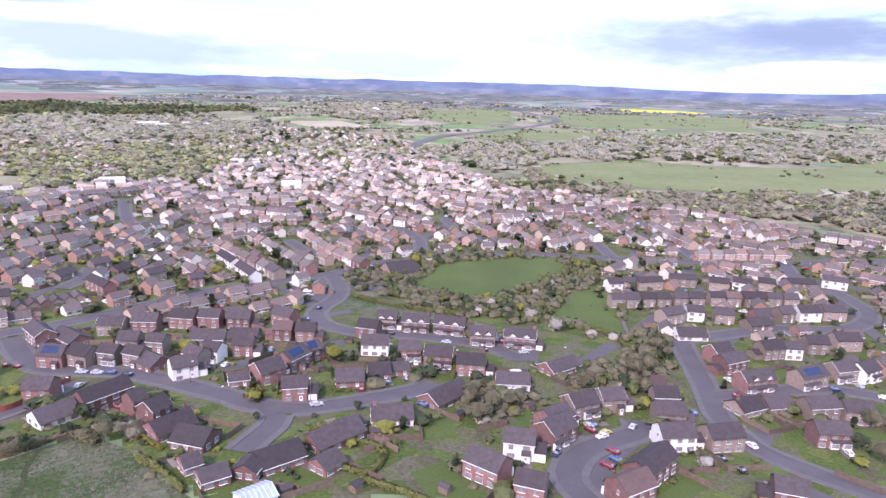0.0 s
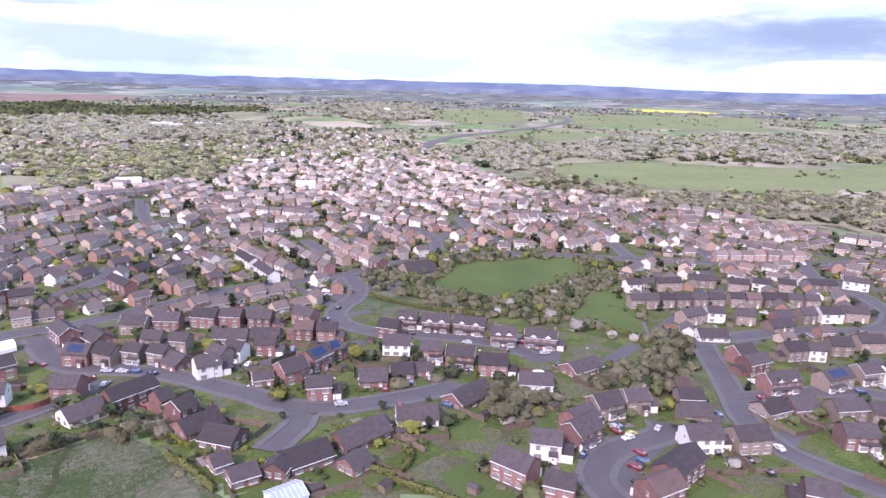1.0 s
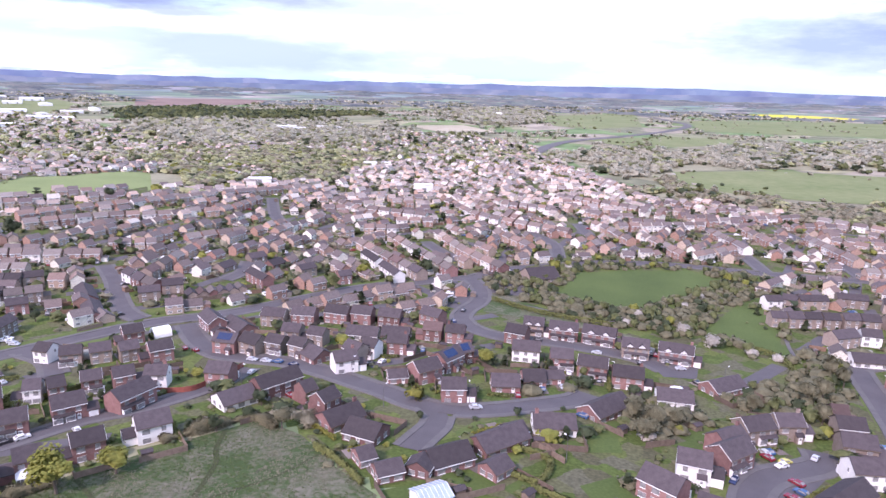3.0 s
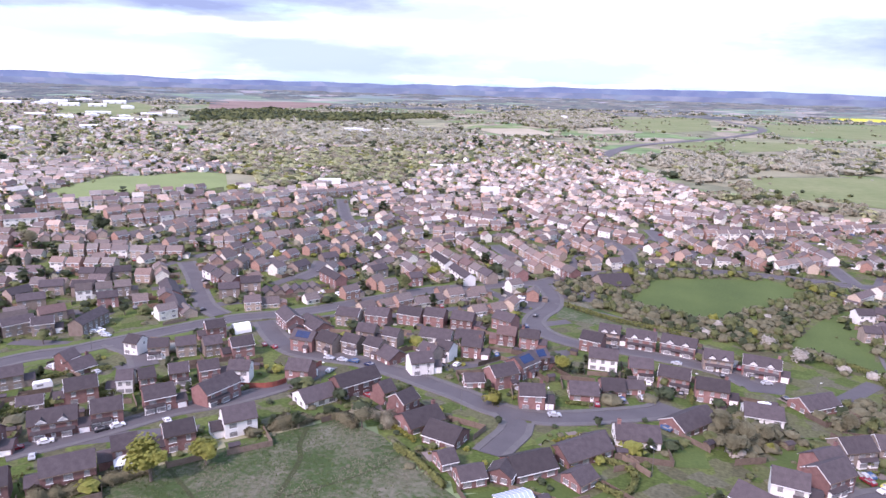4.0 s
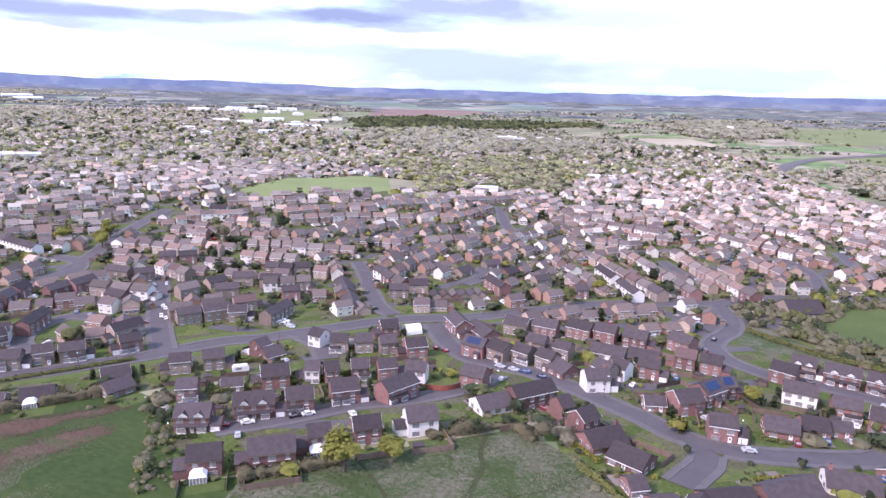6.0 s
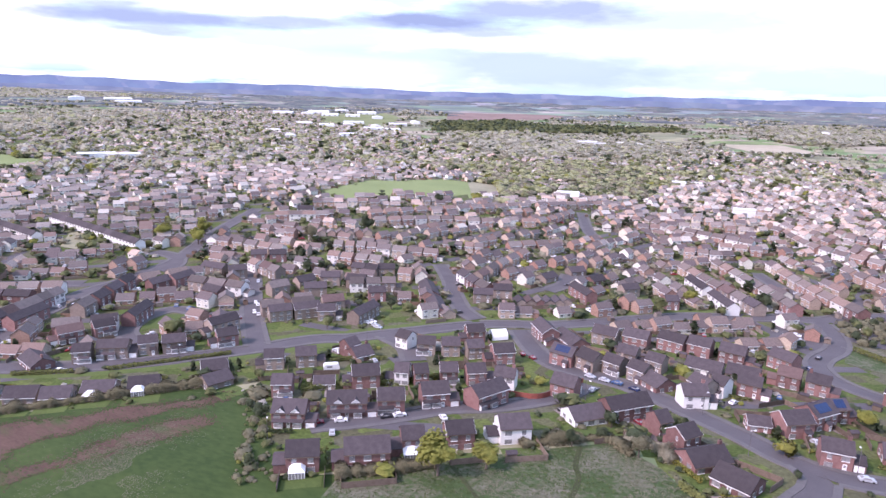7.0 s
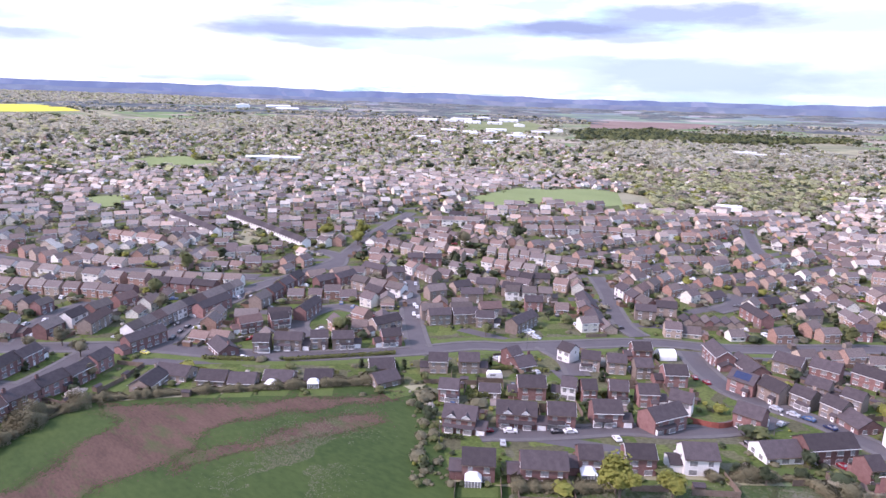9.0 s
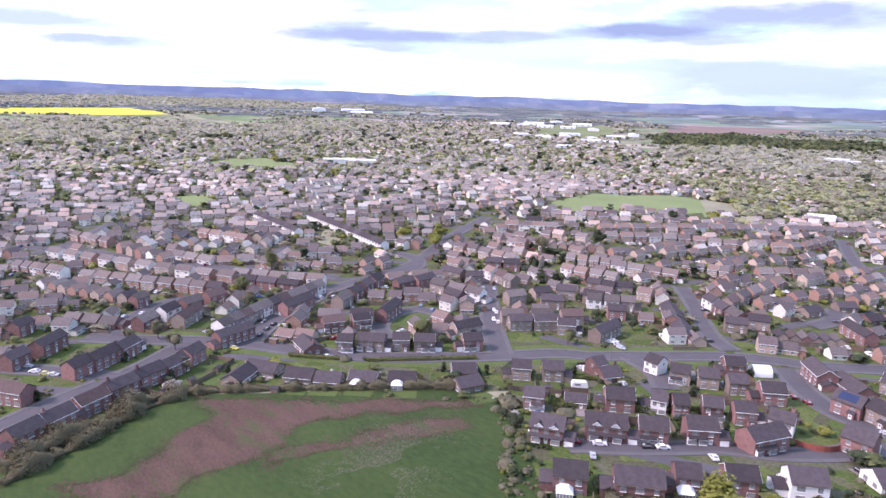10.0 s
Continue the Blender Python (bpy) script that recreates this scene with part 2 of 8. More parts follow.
STREETS["east_slope"] = [
    (105.5, 234.4, 25, 9.0, 7.0, 'r2'),
    (105.4, 224.3, 27, 10.6, 7.0, 'r2'),
    (107.2, 208.3, 17, 12.7, 7.0, 'r2g'),
    (128.7, 214.4, 24, 12.7, 7.0, 'b2s'),
    (144.6, 221.8, 17, 9.6, 7.0, 'b2'),
    (153.6, 222.9, 29, 9.6, 7.0, 'w2'),
    (128.0, 241.0, 15, 9.7, 7.0, 'b2'),
    (136.8, 241.6, -2, 6.7, 6.0, 'w2'),
    (150.1, 249.1, 0, 8.6, 7.0, 'b2'),
    (164.9, 254.1, 7, 10.8, 7.0, 'b2'),
    (103.5, 258.6, 2, 12.7, 8.0, 'w1'),
    (95.5, 188.9, 25, 9.7, 8.0, 'b1'),
    (106.6, 192.7, 14, 9.4, 8.0, 'r1'),
    (118.3, 189.0, 10, 10.3, 7.0, 'b2'),
    (129.2, 187.8, -3, 9.1, 7.0, 'b2'),
    (111.5, 171.5, -1, 9.6, 7.0, 'r2'),
]
STREETS["east_slope"] += [
    (82.5, 136.9, -16, 7.5, 6.7, 'r2'),
]
STREETS["east_upper"] = [
    (102.1, 279.4, 28, 12.1, 7.0, 'b2s'),
    (114.5, 284.2, -5, 7.3, 6.5, 'w2'),
    (127.0, 282.2, -10, 8.2, 7.0, 'b2'),
    (139.4, 276.4, 18, 12.2, 8.0, 'b1'),
    (143.6, 282.6, 12, 8.0, 7.0, 'r2'),
    (156.6, 287.9, 19, 8.2, 7.0, 'b2'),
    (168.6, 290.2, 6, 10.7, 7.0, 'w2'),
    (181.5, 292.6, -2, 10.7, 7.0, 'b2'),
    (83.0, 299.4, 8, 6.3, 6.0, 'b2'),
    (90.2, 300.8, 15, 7.1, 6.4, 'b2'),
    (98.1, 302.5, 7, 7.0, 6.3, 'b2'),
    (106.0, 303.5, 7, 7.0, 6.3, 'b2'),
    (114.9, 305.8, 7, 7.1, 6.4, 'b2'),
    (123.0, 306.4, 2, 7.4, 6.6, 'b2'),
    (134.1, 308.8, 0, 6.8, 6.1, 'b2'),
    (141.9, 308.8, 0, 6.8, 6.1, 'b2'),
]
STREETS["east_upper"] += [
    (152.0, 310.0, 2, 9.7, 7.0, 'b2'),
    (163.1, 311.0, -8, 6.7, 6.0, 'b2'),
    (170.8, 310.5, 0, 6.8, 6.1, 'b2'),
]
STREETS["east_upper_b"] = [
    (88.3, 326.7, 17, 8.1, 6.0, 'w2'),
    (97.7, 330.2, -27, 6.5, 6.0, 'b2'),
    (108.2, 332.8, 13, 13.8, 6.0, 'b2s'),
    (128.9, 340.7, -4, 13.3, 6.0, 'b2'),
    (146.2, 335.6, -14, 10.0, 6.0, 'b2'),
    (158.9, 336.6, -25, 9.2, 6.0, 'w2'),
    (172.4, 337.8, -19, 8.2, 6.0, 'b2'),
    (190.2, 339.4, -2, 16.6, 6.0, 'b2'),
    (213.6, 346.2, -25, 12.0, 6.0, 'w2'),
]
STREETS["west_terrace"] = [
    (-251.0, -2.9, -59, 9.1, 6.0, 'r2'),
    (-256.1, 5.5, -61, 9.1, 6.0, 'r2'),
    (-263.0, 15.2, -62, 9.9, 6.0, 'r2'),
    (-269.6, 25.0, -67, 9.9, 6.0, 'r2'),
    (-275.3, 34.6, -64, 9.9, 6.0, 'r2'),
    (-279.2, 43.6, -60, 9.7, 6.0, 'r2'),
    (-286.7, 52.4, -55, 8.1, 6.0, 'r2'),
    (-296.5, 17.3, -57, 8.7, 6.0, 'r2'),
    (-301.6, 26.0, -53, 13.2, 6.0, 'r2'),
    (-307.1, 34.7, -52, 9.5, 6.0, 'r2'),
    (-316.3, 0.7, -49, 8.4, 6.0, 'r2'),
    (-327.0, 12.3, -42, 14.2, 6.0, 'r2'),
    (-283.9, -1.9, 38, 10.1, 6.0, 'r2'),
]
STREETS["west_bungalows"] = [
    (-259.9, 59.8, -52, 11.2, 7.4, 'b1'),
    (-261.8, 69.3, 34, 11.8, 7.4, 'b1'),
    (-248.0, 76.7, 43, 9.3, 7.4, 'b1'),
    (-238.8, 82.4, 47, 8.4, 7.4, 'b1'),
    (-232.5, 92.1, 43, 9.6, 7.4, 'b1c'),
    (-224.3, 101.9, 51, 9.2, 7.4, 'b1c'),
    (-218.7, 123.6, 58, 8.7, 7.4, 'b1'),
    (-208.1, 116.3, 79, 8.3, 7.4, 'b1'),
    (-289.6, 110.9, 76, 9.2, 6.0, 'r2'),
    (-285.5, 121.8, 75, 7.5, 6.0, 'r2'),
    (-265.6, 103.6, 49, 5.8, 6.0, 'b2'),
    (-260.7, 112.3, 44, 10.6, 6.0, 'b2'),
    (-255.1, 122.1, 55, 6.6, 6.0, 'b2c'),
    (-248.3, 128.2, 55, 8.0, 6.0, 'b2c'),
    (-238.7, 143.9, 64, 7.5, 6.0, 'r2'),
    (-253.2, 152.8, 85, 12.5, 6.0, 'b2'),
]
STREETS["west_loop"] = [
    (-246.4, 176.9, 61, 9.3, 6.0, 'b2'),
    (-240.3, 186.3, 60, 11.1, 6.0, 'b2'),
    (-231.1, 189.4, 43, 7.3, 6.0, 'b2'),
    (-218.4, 198.6, -81, 16.7, 6.0, 'b2'),
    (-274.3, 92.0, -6, 12.7, 7.4, 'r1'),
    (-202.0, 229.8, -46, 22, 7.4, 'r1'),
    (-220.1, 248.7, -45, 22, 7.4, 'r1'),
    (-266.9, 202.3, 48, 9.5, 6.0, 'b2'),
    (-259.4, 210.5, 48, 10.6, 6.0, 'b2'),
    (-260.4, 226.1, 48, 9.1, 6.0, 'b2'),
]
STREETS["mill_row"] = [
    (-299.3, 72.3, -74, 16.2, 6.0, 'r2'),
    (-305.6, 76.9, -78, 15.9, 6.0, 'r2'),
    (-312.1, 82.6, -78, 15.7, 6.0, 'r2'),
    (-319.7, 88.4, -80, 17.0, 6.0, 'r2'),
    (-325.9, 94.2, -82, 18.8, 6.0, 'r2'),
    (-322.3, 109.8, -67, 18.0, 6.0, 'r2'),
    (-310.2, 126.2, -68, 10.7, 6.0, 'r2'),
    (-318.7, 138.0, -82, 9.5, 6.0, 'r2'),
    (-323.7, 149.6, -67, 12.6, 6.0, 'b2'),
    (-291.7, 139.7, -57, 16.4, 6.0, 'r2'),
    (-322.8, 169.0, 93, 10.7, 6.0, 'r2'),
    (-321.5, 180.4, -80, 12.3, 6.0, 'r2'),
    (-330.7, 51.3, -76, 13.6, 6.0, 'b2'),
    (-333.0, 64.7, -46, 15.8, 6.0, 'b2'),
    (-354.0, 6.0, -44, 8.4, 6.0, 'r2'),
    (-348.6, 27.6, 49, 9.0, 7.4, 'b1'),
]
STREETS["hill_lane"] = [
    (-192.5, 254.4, 35, 9.0, 6.0, 'b2'),
    (-186.6, 261.1, 41, 7.5, 6.0, 'b2'),
    (-208.1, 268.3, 10, 6.8, 6.0, 'b2'),
    (-248.9, 234.1, 32, 9.8, 6.0, 'b2'),
    (-238.0, 239.6, 16, 9.4, 6.0, 'b2'),
    (-232.7, 224.1, 46, 8.2, 6.0, 'r2'),
    (-266.8, 249.9, 21, 7.1, 6.0, 'b2'),
    (-260.0, 252.7, 20, 6.5, 6.0, 'b2'),
    (-255.0, 258.2, 42, 8.6, 6.0, 'b2'),
    (-326.2, 232.6, 50, 8.6, 6.0, 'r2'),
    (-318.4, 239.5, 50, 8.8, 6.0, 'r2'),
    (-293.2, 212.3, -6, 21.2, 6.0, 'r2'),
    (-246.9, 203.0, 49, 6.2, 6.0, 'b2'),
    (-280.6, 207.5, 48, 8.4, 7.4, 'b1'),
    (-291.4, 177.4, 4, 10.7, 6.0, 'r2'),
    (-284.6, 183.8, 46, 7.1, 6.0, 'r2'),
]
STREETS["hill_lane"] += [
    (-323.7, 201.9, 11, 13.8, 6.0, 'b2'),
    (-311.2, 206.1, 57, 9.1, 6.0, 'b2'),
]
STREETS["long_rows"] = [
    (-423.1, 69.0, 36, 9.6, 6.0, 'b2'),
    (-416.4, 75.6, 36, 9.5, 6.0, 'w2'),
    (-408.4, 80.2, 33, 7.1, 6.0, 'w2'),
    (-399.7, 84.8, 34, 10.7, 6.0, 'w2'),
    (-388.0, 90.7, 26, 11.6, 6.0, 'w2'),
    (-378.2, 96.2, 24, 8.6, 6.0, 'w2'),
    (-398.2, 53.0, 29, 10.6, 6.0, 'r2'),
    (-390.8, 60.7, 29, 11.4, 6.0, 'r2'),
    (-382.4, 68.2, 29, 11.0, 6.0, 'r2'),
    (-373.2, 75.9, 27, 11.4, 6.0, 'w2'),
    (-361.8, 82.6, 27, 11.1, 6.0, 'r2'),
    (-369.8, 106.5, 41, 8.6, 6.0, 'r2'),
    (-361.2, 112.9, 34, 10.6, 6.0, 'r2'),
    (-351.5, 119.9, 34, 11.6, 6.0, 'r2'),
    (-472.0, 74.5, 81, 9.8, 6.0, 'w2'),
    (-452.3, 86.7, 31, 15.0, 6.0, 'w2'),
]
STREETS["mid_west"] = [
    (-158.0, 292.2, -39, 18.6, 6.0, 'r2'),
    (-119.4, 306.7, 39, 6.4, 6.0, 'r2'),
    (-116.6, 347.9, -52, 22, 6.0, 'w2'),
    (-99.3, 324.4, -53, 22, 6.0, 'w2'),
    (-186.3, 310.4, 78, 10.6, 7.4, 'b1'),
    (-164.6, 324.5, 70, 9.6, 7.4, 'r1'),
    (-180.2, 334.1, 54, 9.3, 7.4, 'b1'),
    (-142.2, 313.1, 57, 9.3, 6.0, 'b2'),
]
# roads: width, then the points of the middle line
ROADS = {}
ROADS["main"] = (7.2, [(333, 413), (286, 414), (219, 403), (163, 397), (128, 397), (97, 398), (69, 402), (41, 402), (5.6, 392.3), (-24.3, 373.7), (-45.3, 357.2), (-59.2, 336.7), (-71.6, 331.3), (-81.1, 322.0), (-99.7, 307.7), (-113.9, 293.9), (-147.8, 247.9), (-168.9, 230.7), (-178.7, 219.9), (-186.8, 207.7), (-192.9, 197.9), (-201.4, 185.3), (-206.9, 176.6), (-217.0, 167.0), (-227.7, 144.6), (-240.6, 125.0), (-249.2, 113.0), (-262.9, 99.2), (-277.3, 87.5), (-293.8, 76.1), (-308.2, 61.0), (-321.7, 43.3), (-336.5, 25.7)])
ROADS["spine"] = (6.5, [(-59.2, 336.7), (-50.6, 314.4), (-48.9, 294.1), (-52.7, 277.5), (-52.6, 264.2), (-45.4, 250.9), (-30.7, 242.5), (-17.5, 242.9), (0.2, 239.9), (17.4, 234.6), (26.1, 224.5)])
ROADS["estate"] = (6.5, [(-158.4, 228.1), (-143.1, 210.6), (-128.0, 198.4), (-113.4, 195.5), (-99.8, 193.6), (-84.3, 186.8), (-71.2, 179.7), (-61.2, 174.6), (-51.2, 168.2), (-39.6, 165.9), (-27.9, 170.4), (-15.9, 178.1), (-6.2, 185.3), (-2.0, 191.9)])
ROADS["close"] = (5.5, [(-111.2, 186.3), (-113.1, 173.3), (-117.3, 162.6), (-125.5, 150.3), (-135.2, 141.9), (-141.9, 130.8), (-149.4, 119.9), (-156.8, 112.0), (-158.7, 109.3)])
ROADS["branch"] = (5.5, [(-47.6, 166.8), (-42.8, 160.2), (-42.7, 154.1), (-44.4, 147.3), (-46.2, 139.7)])
ROADS["east"] = (6.5, [(98.7, 255.0), (95.8, 240.5), (92.6, 220.1), (88.8, 199.9), (85.4, 182.6), (86.4, 171.2), (88.8, 162.6), (95.7, 154.9), (103.9, 148.8), (114.0, 142.5)])
ROADS["eastarm"] = (5.5, [(89.8, 199.2), (97.9, 201.5), (118.3, 208.4), (135.7, 211.8), (150.6, 207.4)])
ROADS["eastloop"] = (6.5, [(98.7, 255.0), (114.2, 262.0), (149.5, 275.6), (175.2, 277.0), (192.9, 286.2), (205.7, 302.6), (209.4, 321.4), (208.9, 341.0), (200, 353), (211, 395), (214, 403)])
ROADS["court"] = (6.0, [(35.4, 125.3), (31.2, 136.0), (32.8, 144.1), (39.0, 154.1), (49.1, 161.6), (56.2, 167.5), (57.5, 175.1)])
ROADS["north"] = (6.5, [(-225.5, 147.7), (-248.5, 164.3), (-273.0, 183.3), (-297.0, 203.5), (-317.1, 218.6)])
ROADS["mill"] = (6.5, [(-293.8, 76.1), (-308.7, 89.3), (-324.8, 106.8), (-334.8, 126.0), (-345.6, 144.3), (-350.0, 167.3), (-358, 195), (-367, 212), (-395, 252), (-415, 288), (-433, 321)])
ROADS["terrace"] = (5.5, [(-263.4, -15.4), (-268.3, -7.3), (-273.7, 1.6), (-279.7, 11.5), (-286.2, 25.9), (-294.1, 38.6), (-306.7, 54.1), (-308.8, 60.1)])
ROADS["parking"] = (5.5, [(-288.3, 26.3), (-300.2, 16.2), (-310.6, 5.6), (-326.3, -13.0)])
ROADS["side"] = (5.5, [(-198.5, 188.3), (-182.2, 182.2), (-169.9, 170.7)])
ROADS["loop"] = (6.0, [(-180.0, 229.7), (-192.6, 237.5), (-211.1, 257.2), (-224.8, 274.3), (-246.2, 295.9)])
ROADS["cross"] = (6.0, [(-563, -4), (-538, 12), (-509, 48), (-472, 69), (-444, 88), (-399, 120), (-360.4, 152.3)])
ROADS["upper"] = (6.0, [(-371.1, 76.7), (-367.0, 66.4), (-356.7, 51.5), (-331.4, 37.0)])
ROADS["oval"] = (5.0, [(-267.2, 124.7), (-281.6, 128.8), (-292.0, 140.7), (-292.9, 156.8), (-277.7, 161.7)])
ROADS["farm"] = (6.0, [(106, 399), (105, 433), (103, 479), (100, 536)])
ROADS["farb"] = (6.0, [(159, 399), (161, 441), (159, 499), (153, 545)])
ROADS["motorway"] = (22.0, [(-60, 1082), (-41, 1208), (-1, 1332), (99, 1486), (230, 1716), (323, 1984), (297, 2234), (229, 2530), (131, 2693)])
ROADS["parkpath"] = (1.6, [(-47.8, 300.2), (-21.2, 291.1), (-5.2, 281.3), (10.0, 280.1), (82.7, 347.5), (88.4, 326.6), (85.3, 297.7), (80.0, 272.3), (77.8, 255.1)])
ROADS["d1"] = (6.0, [(-100.9, 415.8), (-87.3, 395.0), (-69.3, 373.1)])
ROADS["d2"] = (6.0, [(-35.7, 473.8), (-18.1, 439.7), (-13.3, 399.5)])
ROADS["d3"] = (6.0, [(-258.3, 525.1), (-224.2, 456.5), (-206.6, 431.6)])
ROADS["d4"] = (6.0, [(-177.6, 292.7), (-175.9, 309.0), (-182.2, 330.3)])
ROADS["d5"] = (6.0, [(-0.4, 517.8), (7.5, 475.4)])
ROADS["d6"] = (6.0, [(-592.3, 87.3), (-530.5, 51.5), (-507.4, 27.0)])
ROADS["d7"] = (6.0, [(-387.5, 206.5), (-369.4, 208.7), (-354.8, 199.7), (-349.5, 187.1)])
# fields: cover, then the corners
FIELDS = {}
FIELDS["park"] = ("grass", [(-3, 366), (26, 381), (61, 392), (76, 375), (60, 348), (35, 316), (24, 299), (5, 306), (-13, 315)])
FIELDS["parkeast"] = ("grass", [(76, 332), (86, 342), (89, 322), (84, 295), (77, 272), (56, 268), (52, 284), (63, 308)])
FIELDS["parkstrip"] = ("meadow", [(-45, 305), (-36, 308), (-5, 279), (28, 256), (23, 251), (-10, 270), (-45, 278)])
FIELDS["soil"] = ("soil", [(-253.0, 42.8), (-242.4, 57.9), (-227.6, 72.0), (-213.9, 92.3), (-198.4, 112.7), (-192.9, 109.1), (-200.0, 95.2), (-211.9, 78.9), (-214.8, 65.6), (-213.6, 58.0), (-205.5, 51.0), (-204.6, 40.0), (-202.0, 27.9), (-197.3, 21.3), (-216.4, -1.1), (-221.9, -0.4), (-217.2, 12.2), (-223.3, 22.9), (-230.7, 29.1), (-238.8, 42.6)])
FIELDS["soil_b"] = ("soil", [(-203.6, 50.2), (-199.4, 64.5), (-199.5, 80.9), (-191.1, 96.8), (-185.0, 94.0), (-189.4, 79.8), (-192.4, 67.4), (-195.3, 55.8), (-197.0, 42.8)])
FIELDS["sports"] = ("pitch", [(-438, 380), (-459, 427), (-489, 513), (-472, 545), (-472, 614), (-400, 620), (-371, 557), (-367, 483), (-398, 426), (-415, 389)])
FIELDS["field_b"] = ("pitch", [(-994, 288), (-1034, 347), (-1031, 386), (-928, 400), (-876, 361), (-911, 302)])
FIELDS["rape"] = ("rape", [(-2596, 23), (-2765, 380), (-2831, 650), (-2379, 620), (-2303, 433), (-2300, 18)])
FIELDS["rape_b"] = ("rape", [(695, 2835), (1044, 3062), (1248, 2908), (1092, 2590), (842, 2524), (709, 2580)])
FIELDS["rape_c"] = ("rape", [(241, 3288), (458, 3595), (434, 3293), (248, 3040)])
FIELDS["vale_a"] = ("pasture", [(125, 908), (273, 968), (412, 945), (531, 942), (746, 1083), (524, 752), (384, 705), (311, 705), (222, 713), (161, 742), (117, 797)])
FIELDS["vale_b"] = ("pasture", [(-98, 2251), (241, 2670), (187, 1873), (41, 1696), (-47, 1785)])
FIELDS["vale_c"] = ("pasture", [(373, 2239), (778, 2389), (1046, 2362), (787, 1734), (522, 1726), (311, 1769)])
FIELDS["vale_d"] = ("pasture", [(11, 1377), (207, 1543), (347, 1527), (301, 1369), (115, 1239)])
FIELDS["vale_e"] = ("pasture", [(152, 3155), (812, 3931), (767, 3078), (313, 2714)])
FIELDS["red_a"] = ("redfield", [(-1620, 2294), (-1526, 2593), (-1234, 2507), (-1119, 2214), (-1201, 1952), (-1328, 1876)])
FIELDS["red_b"] = ("redfield", [(-2262, 2658), (-2258, 3280), (-1540, 2792), (-1507, 3667), (-1250, 3787), (-1030, 3099), (-1156, 2336), (-1470, 2144)])
FIELDS["pale_a"] = ("stubble", [(-1144, 3673), (-973, 4271), (-788, 3731), (-922, 3126)])
FIELDS["tan_a"] = ("stubble", [(-388, 1578), (-269, 1667), (-165, 1488), (-274, 1403)])
FIELDS["left_green"] = ("pitch", [(-433, 606), (-400, 620), (-352, 548), (-353, 492)])
FIELDS["left_g2"] = ("pasture", [(-1673, 1626), (-1712, 1996), (-1435, 1775), (-1201, 1380), (-1348, 1298)])
FIELDS["grass_w"] = ("pitch", [(-703, 159), (-704, 196), (-647, 187), (-638, 155)])
FIELDS["verge"] = ("verge", [(-259, 111), (-245, 128), (-233, 146), (-229, 145), (-242, 126), (-256, 107)])
FIELDS["green_oval"] = ("grass", [(-282, 134), (-289, 151), (-280, 159), (-272, 154), (-274, 140)])
FIELDS["verge_a"] = ("verge", [(-73, 182), (-69, 185), (-58, 178), (-51, 171), (-53, 167), (-63, 174)])
FIELDS["verge_b"] = ("verge", [(-45, 140), (-41, 152), (-40, 149), (-43, 139)])
FIELDS["verge_c"] = ("verge", [(-37, 152), (-33, 160), (-30, 159), (-36, 149)])
FIELDS["lawn_a"] = ("grass", [(-5, 167), (8, 176), (6, 164), (-1, 155), (-7, 156)])
FIELDS["lawn_b"] = ("grass", [(-5, 165), (4, 169), (5, 154), (-4, 151)])
FIELDS["lawn_c"] = ("grass", [(-6, 134), (2, 141), (8, 129), (-1, 124)])
FIELDS["verge_d"] = ("verge", [(88, 230), (92, 231), (88, 204), (83, 199)])
FIELDS["verge_e"] = ("verge", [(82, 161), (87, 161), (92, 153), (87, 149), (79, 152)])
FIELDS["lawn_e"] = ("grass", [(59, 281), (79, 272), (77, 255), (61, 258)])
# rows of houses farther up the hill: number, kind (t: terraced, p: gable to the street), course
TOWN_ROWS = {}
TOWN_ROWS["a"] = (11, "b2t", [(-311.7, 72.3), (-325.9, 96.4), (-341.5, 129.4)])
TOWN_ROWS["c"] = (9, "b2p", [(-418.1, 23.2), (-386.5, 41.1), (-368.0, 53.6)])
TOWN_ROWS["d"] = (9, "b2", [(-422.9, 42.7), (-391.9, 67.7), (-366.5, 88.7)])
TOWN_ROWS["e"] = (10, "w2", [(-488.9, 37.8), (-432.9, 69.5), (-384.9, 101.0)])
TOWN_ROWS["f"] = (5, "w2p", [(-484.4, 72.6), (-442.2, 85.4)])
TOWN_ROWS["g"] = (5, "r2", [(-383.9, 108.1), (-369.1, 120.6), (-353.0, 135.1)])
TOWN_ROWS["h"] = (4, "b1", [(-451.5, 96.0), (-427.1, 107.9), (-420.9, 123.9)])
TOWN_ROWS["i"] = (3, "w2", [(-534.4, 55.4), (-506.9, 66.9)])
TOWN_ROWS["j"] = (4, "w2", [(-498.7, 126.4), (-467.4, 140.0)])
TOWN_ROWS["k"] = (6, "b2", [(-463.2, 16.9), (-439.9, 32.3)])
TOWN_ROWS["b"] = (4, "r2", [(-334.4, 48.4), (-348.3, 68.5), (-353.9, 83.1)])
TOWN_ROWS["l"] = (2, "b1", [(-357.7, 26.0), (-344.9, 37.6)])
TOWN_ROWS["m"] = (3, "r2", [(-317.1, 130.1), (-327.3, 146.9), (-335.8, 160.3)])
TOWN_ROWS["n"] = (2, "r2", [(-298.6, 114.4), (-291.0, 125.5)])
TOWN_ROWS["q"] = (2, "r1", [(-338.6, 174.3), (-336.0, 187.3)])
TOWN_ROWS["r"] = (3, "r2", [(-309.0, 182.2), (-288.7, 187.6)])
TOWN_ROWS["s"] = (3, "r2", [(-344.7, 243.3), (-327.0, 247.7)])
TOWN_ROWS["t"] = (3, "b2", [(-312.6, 219.6), (-295.3, 218.1)])
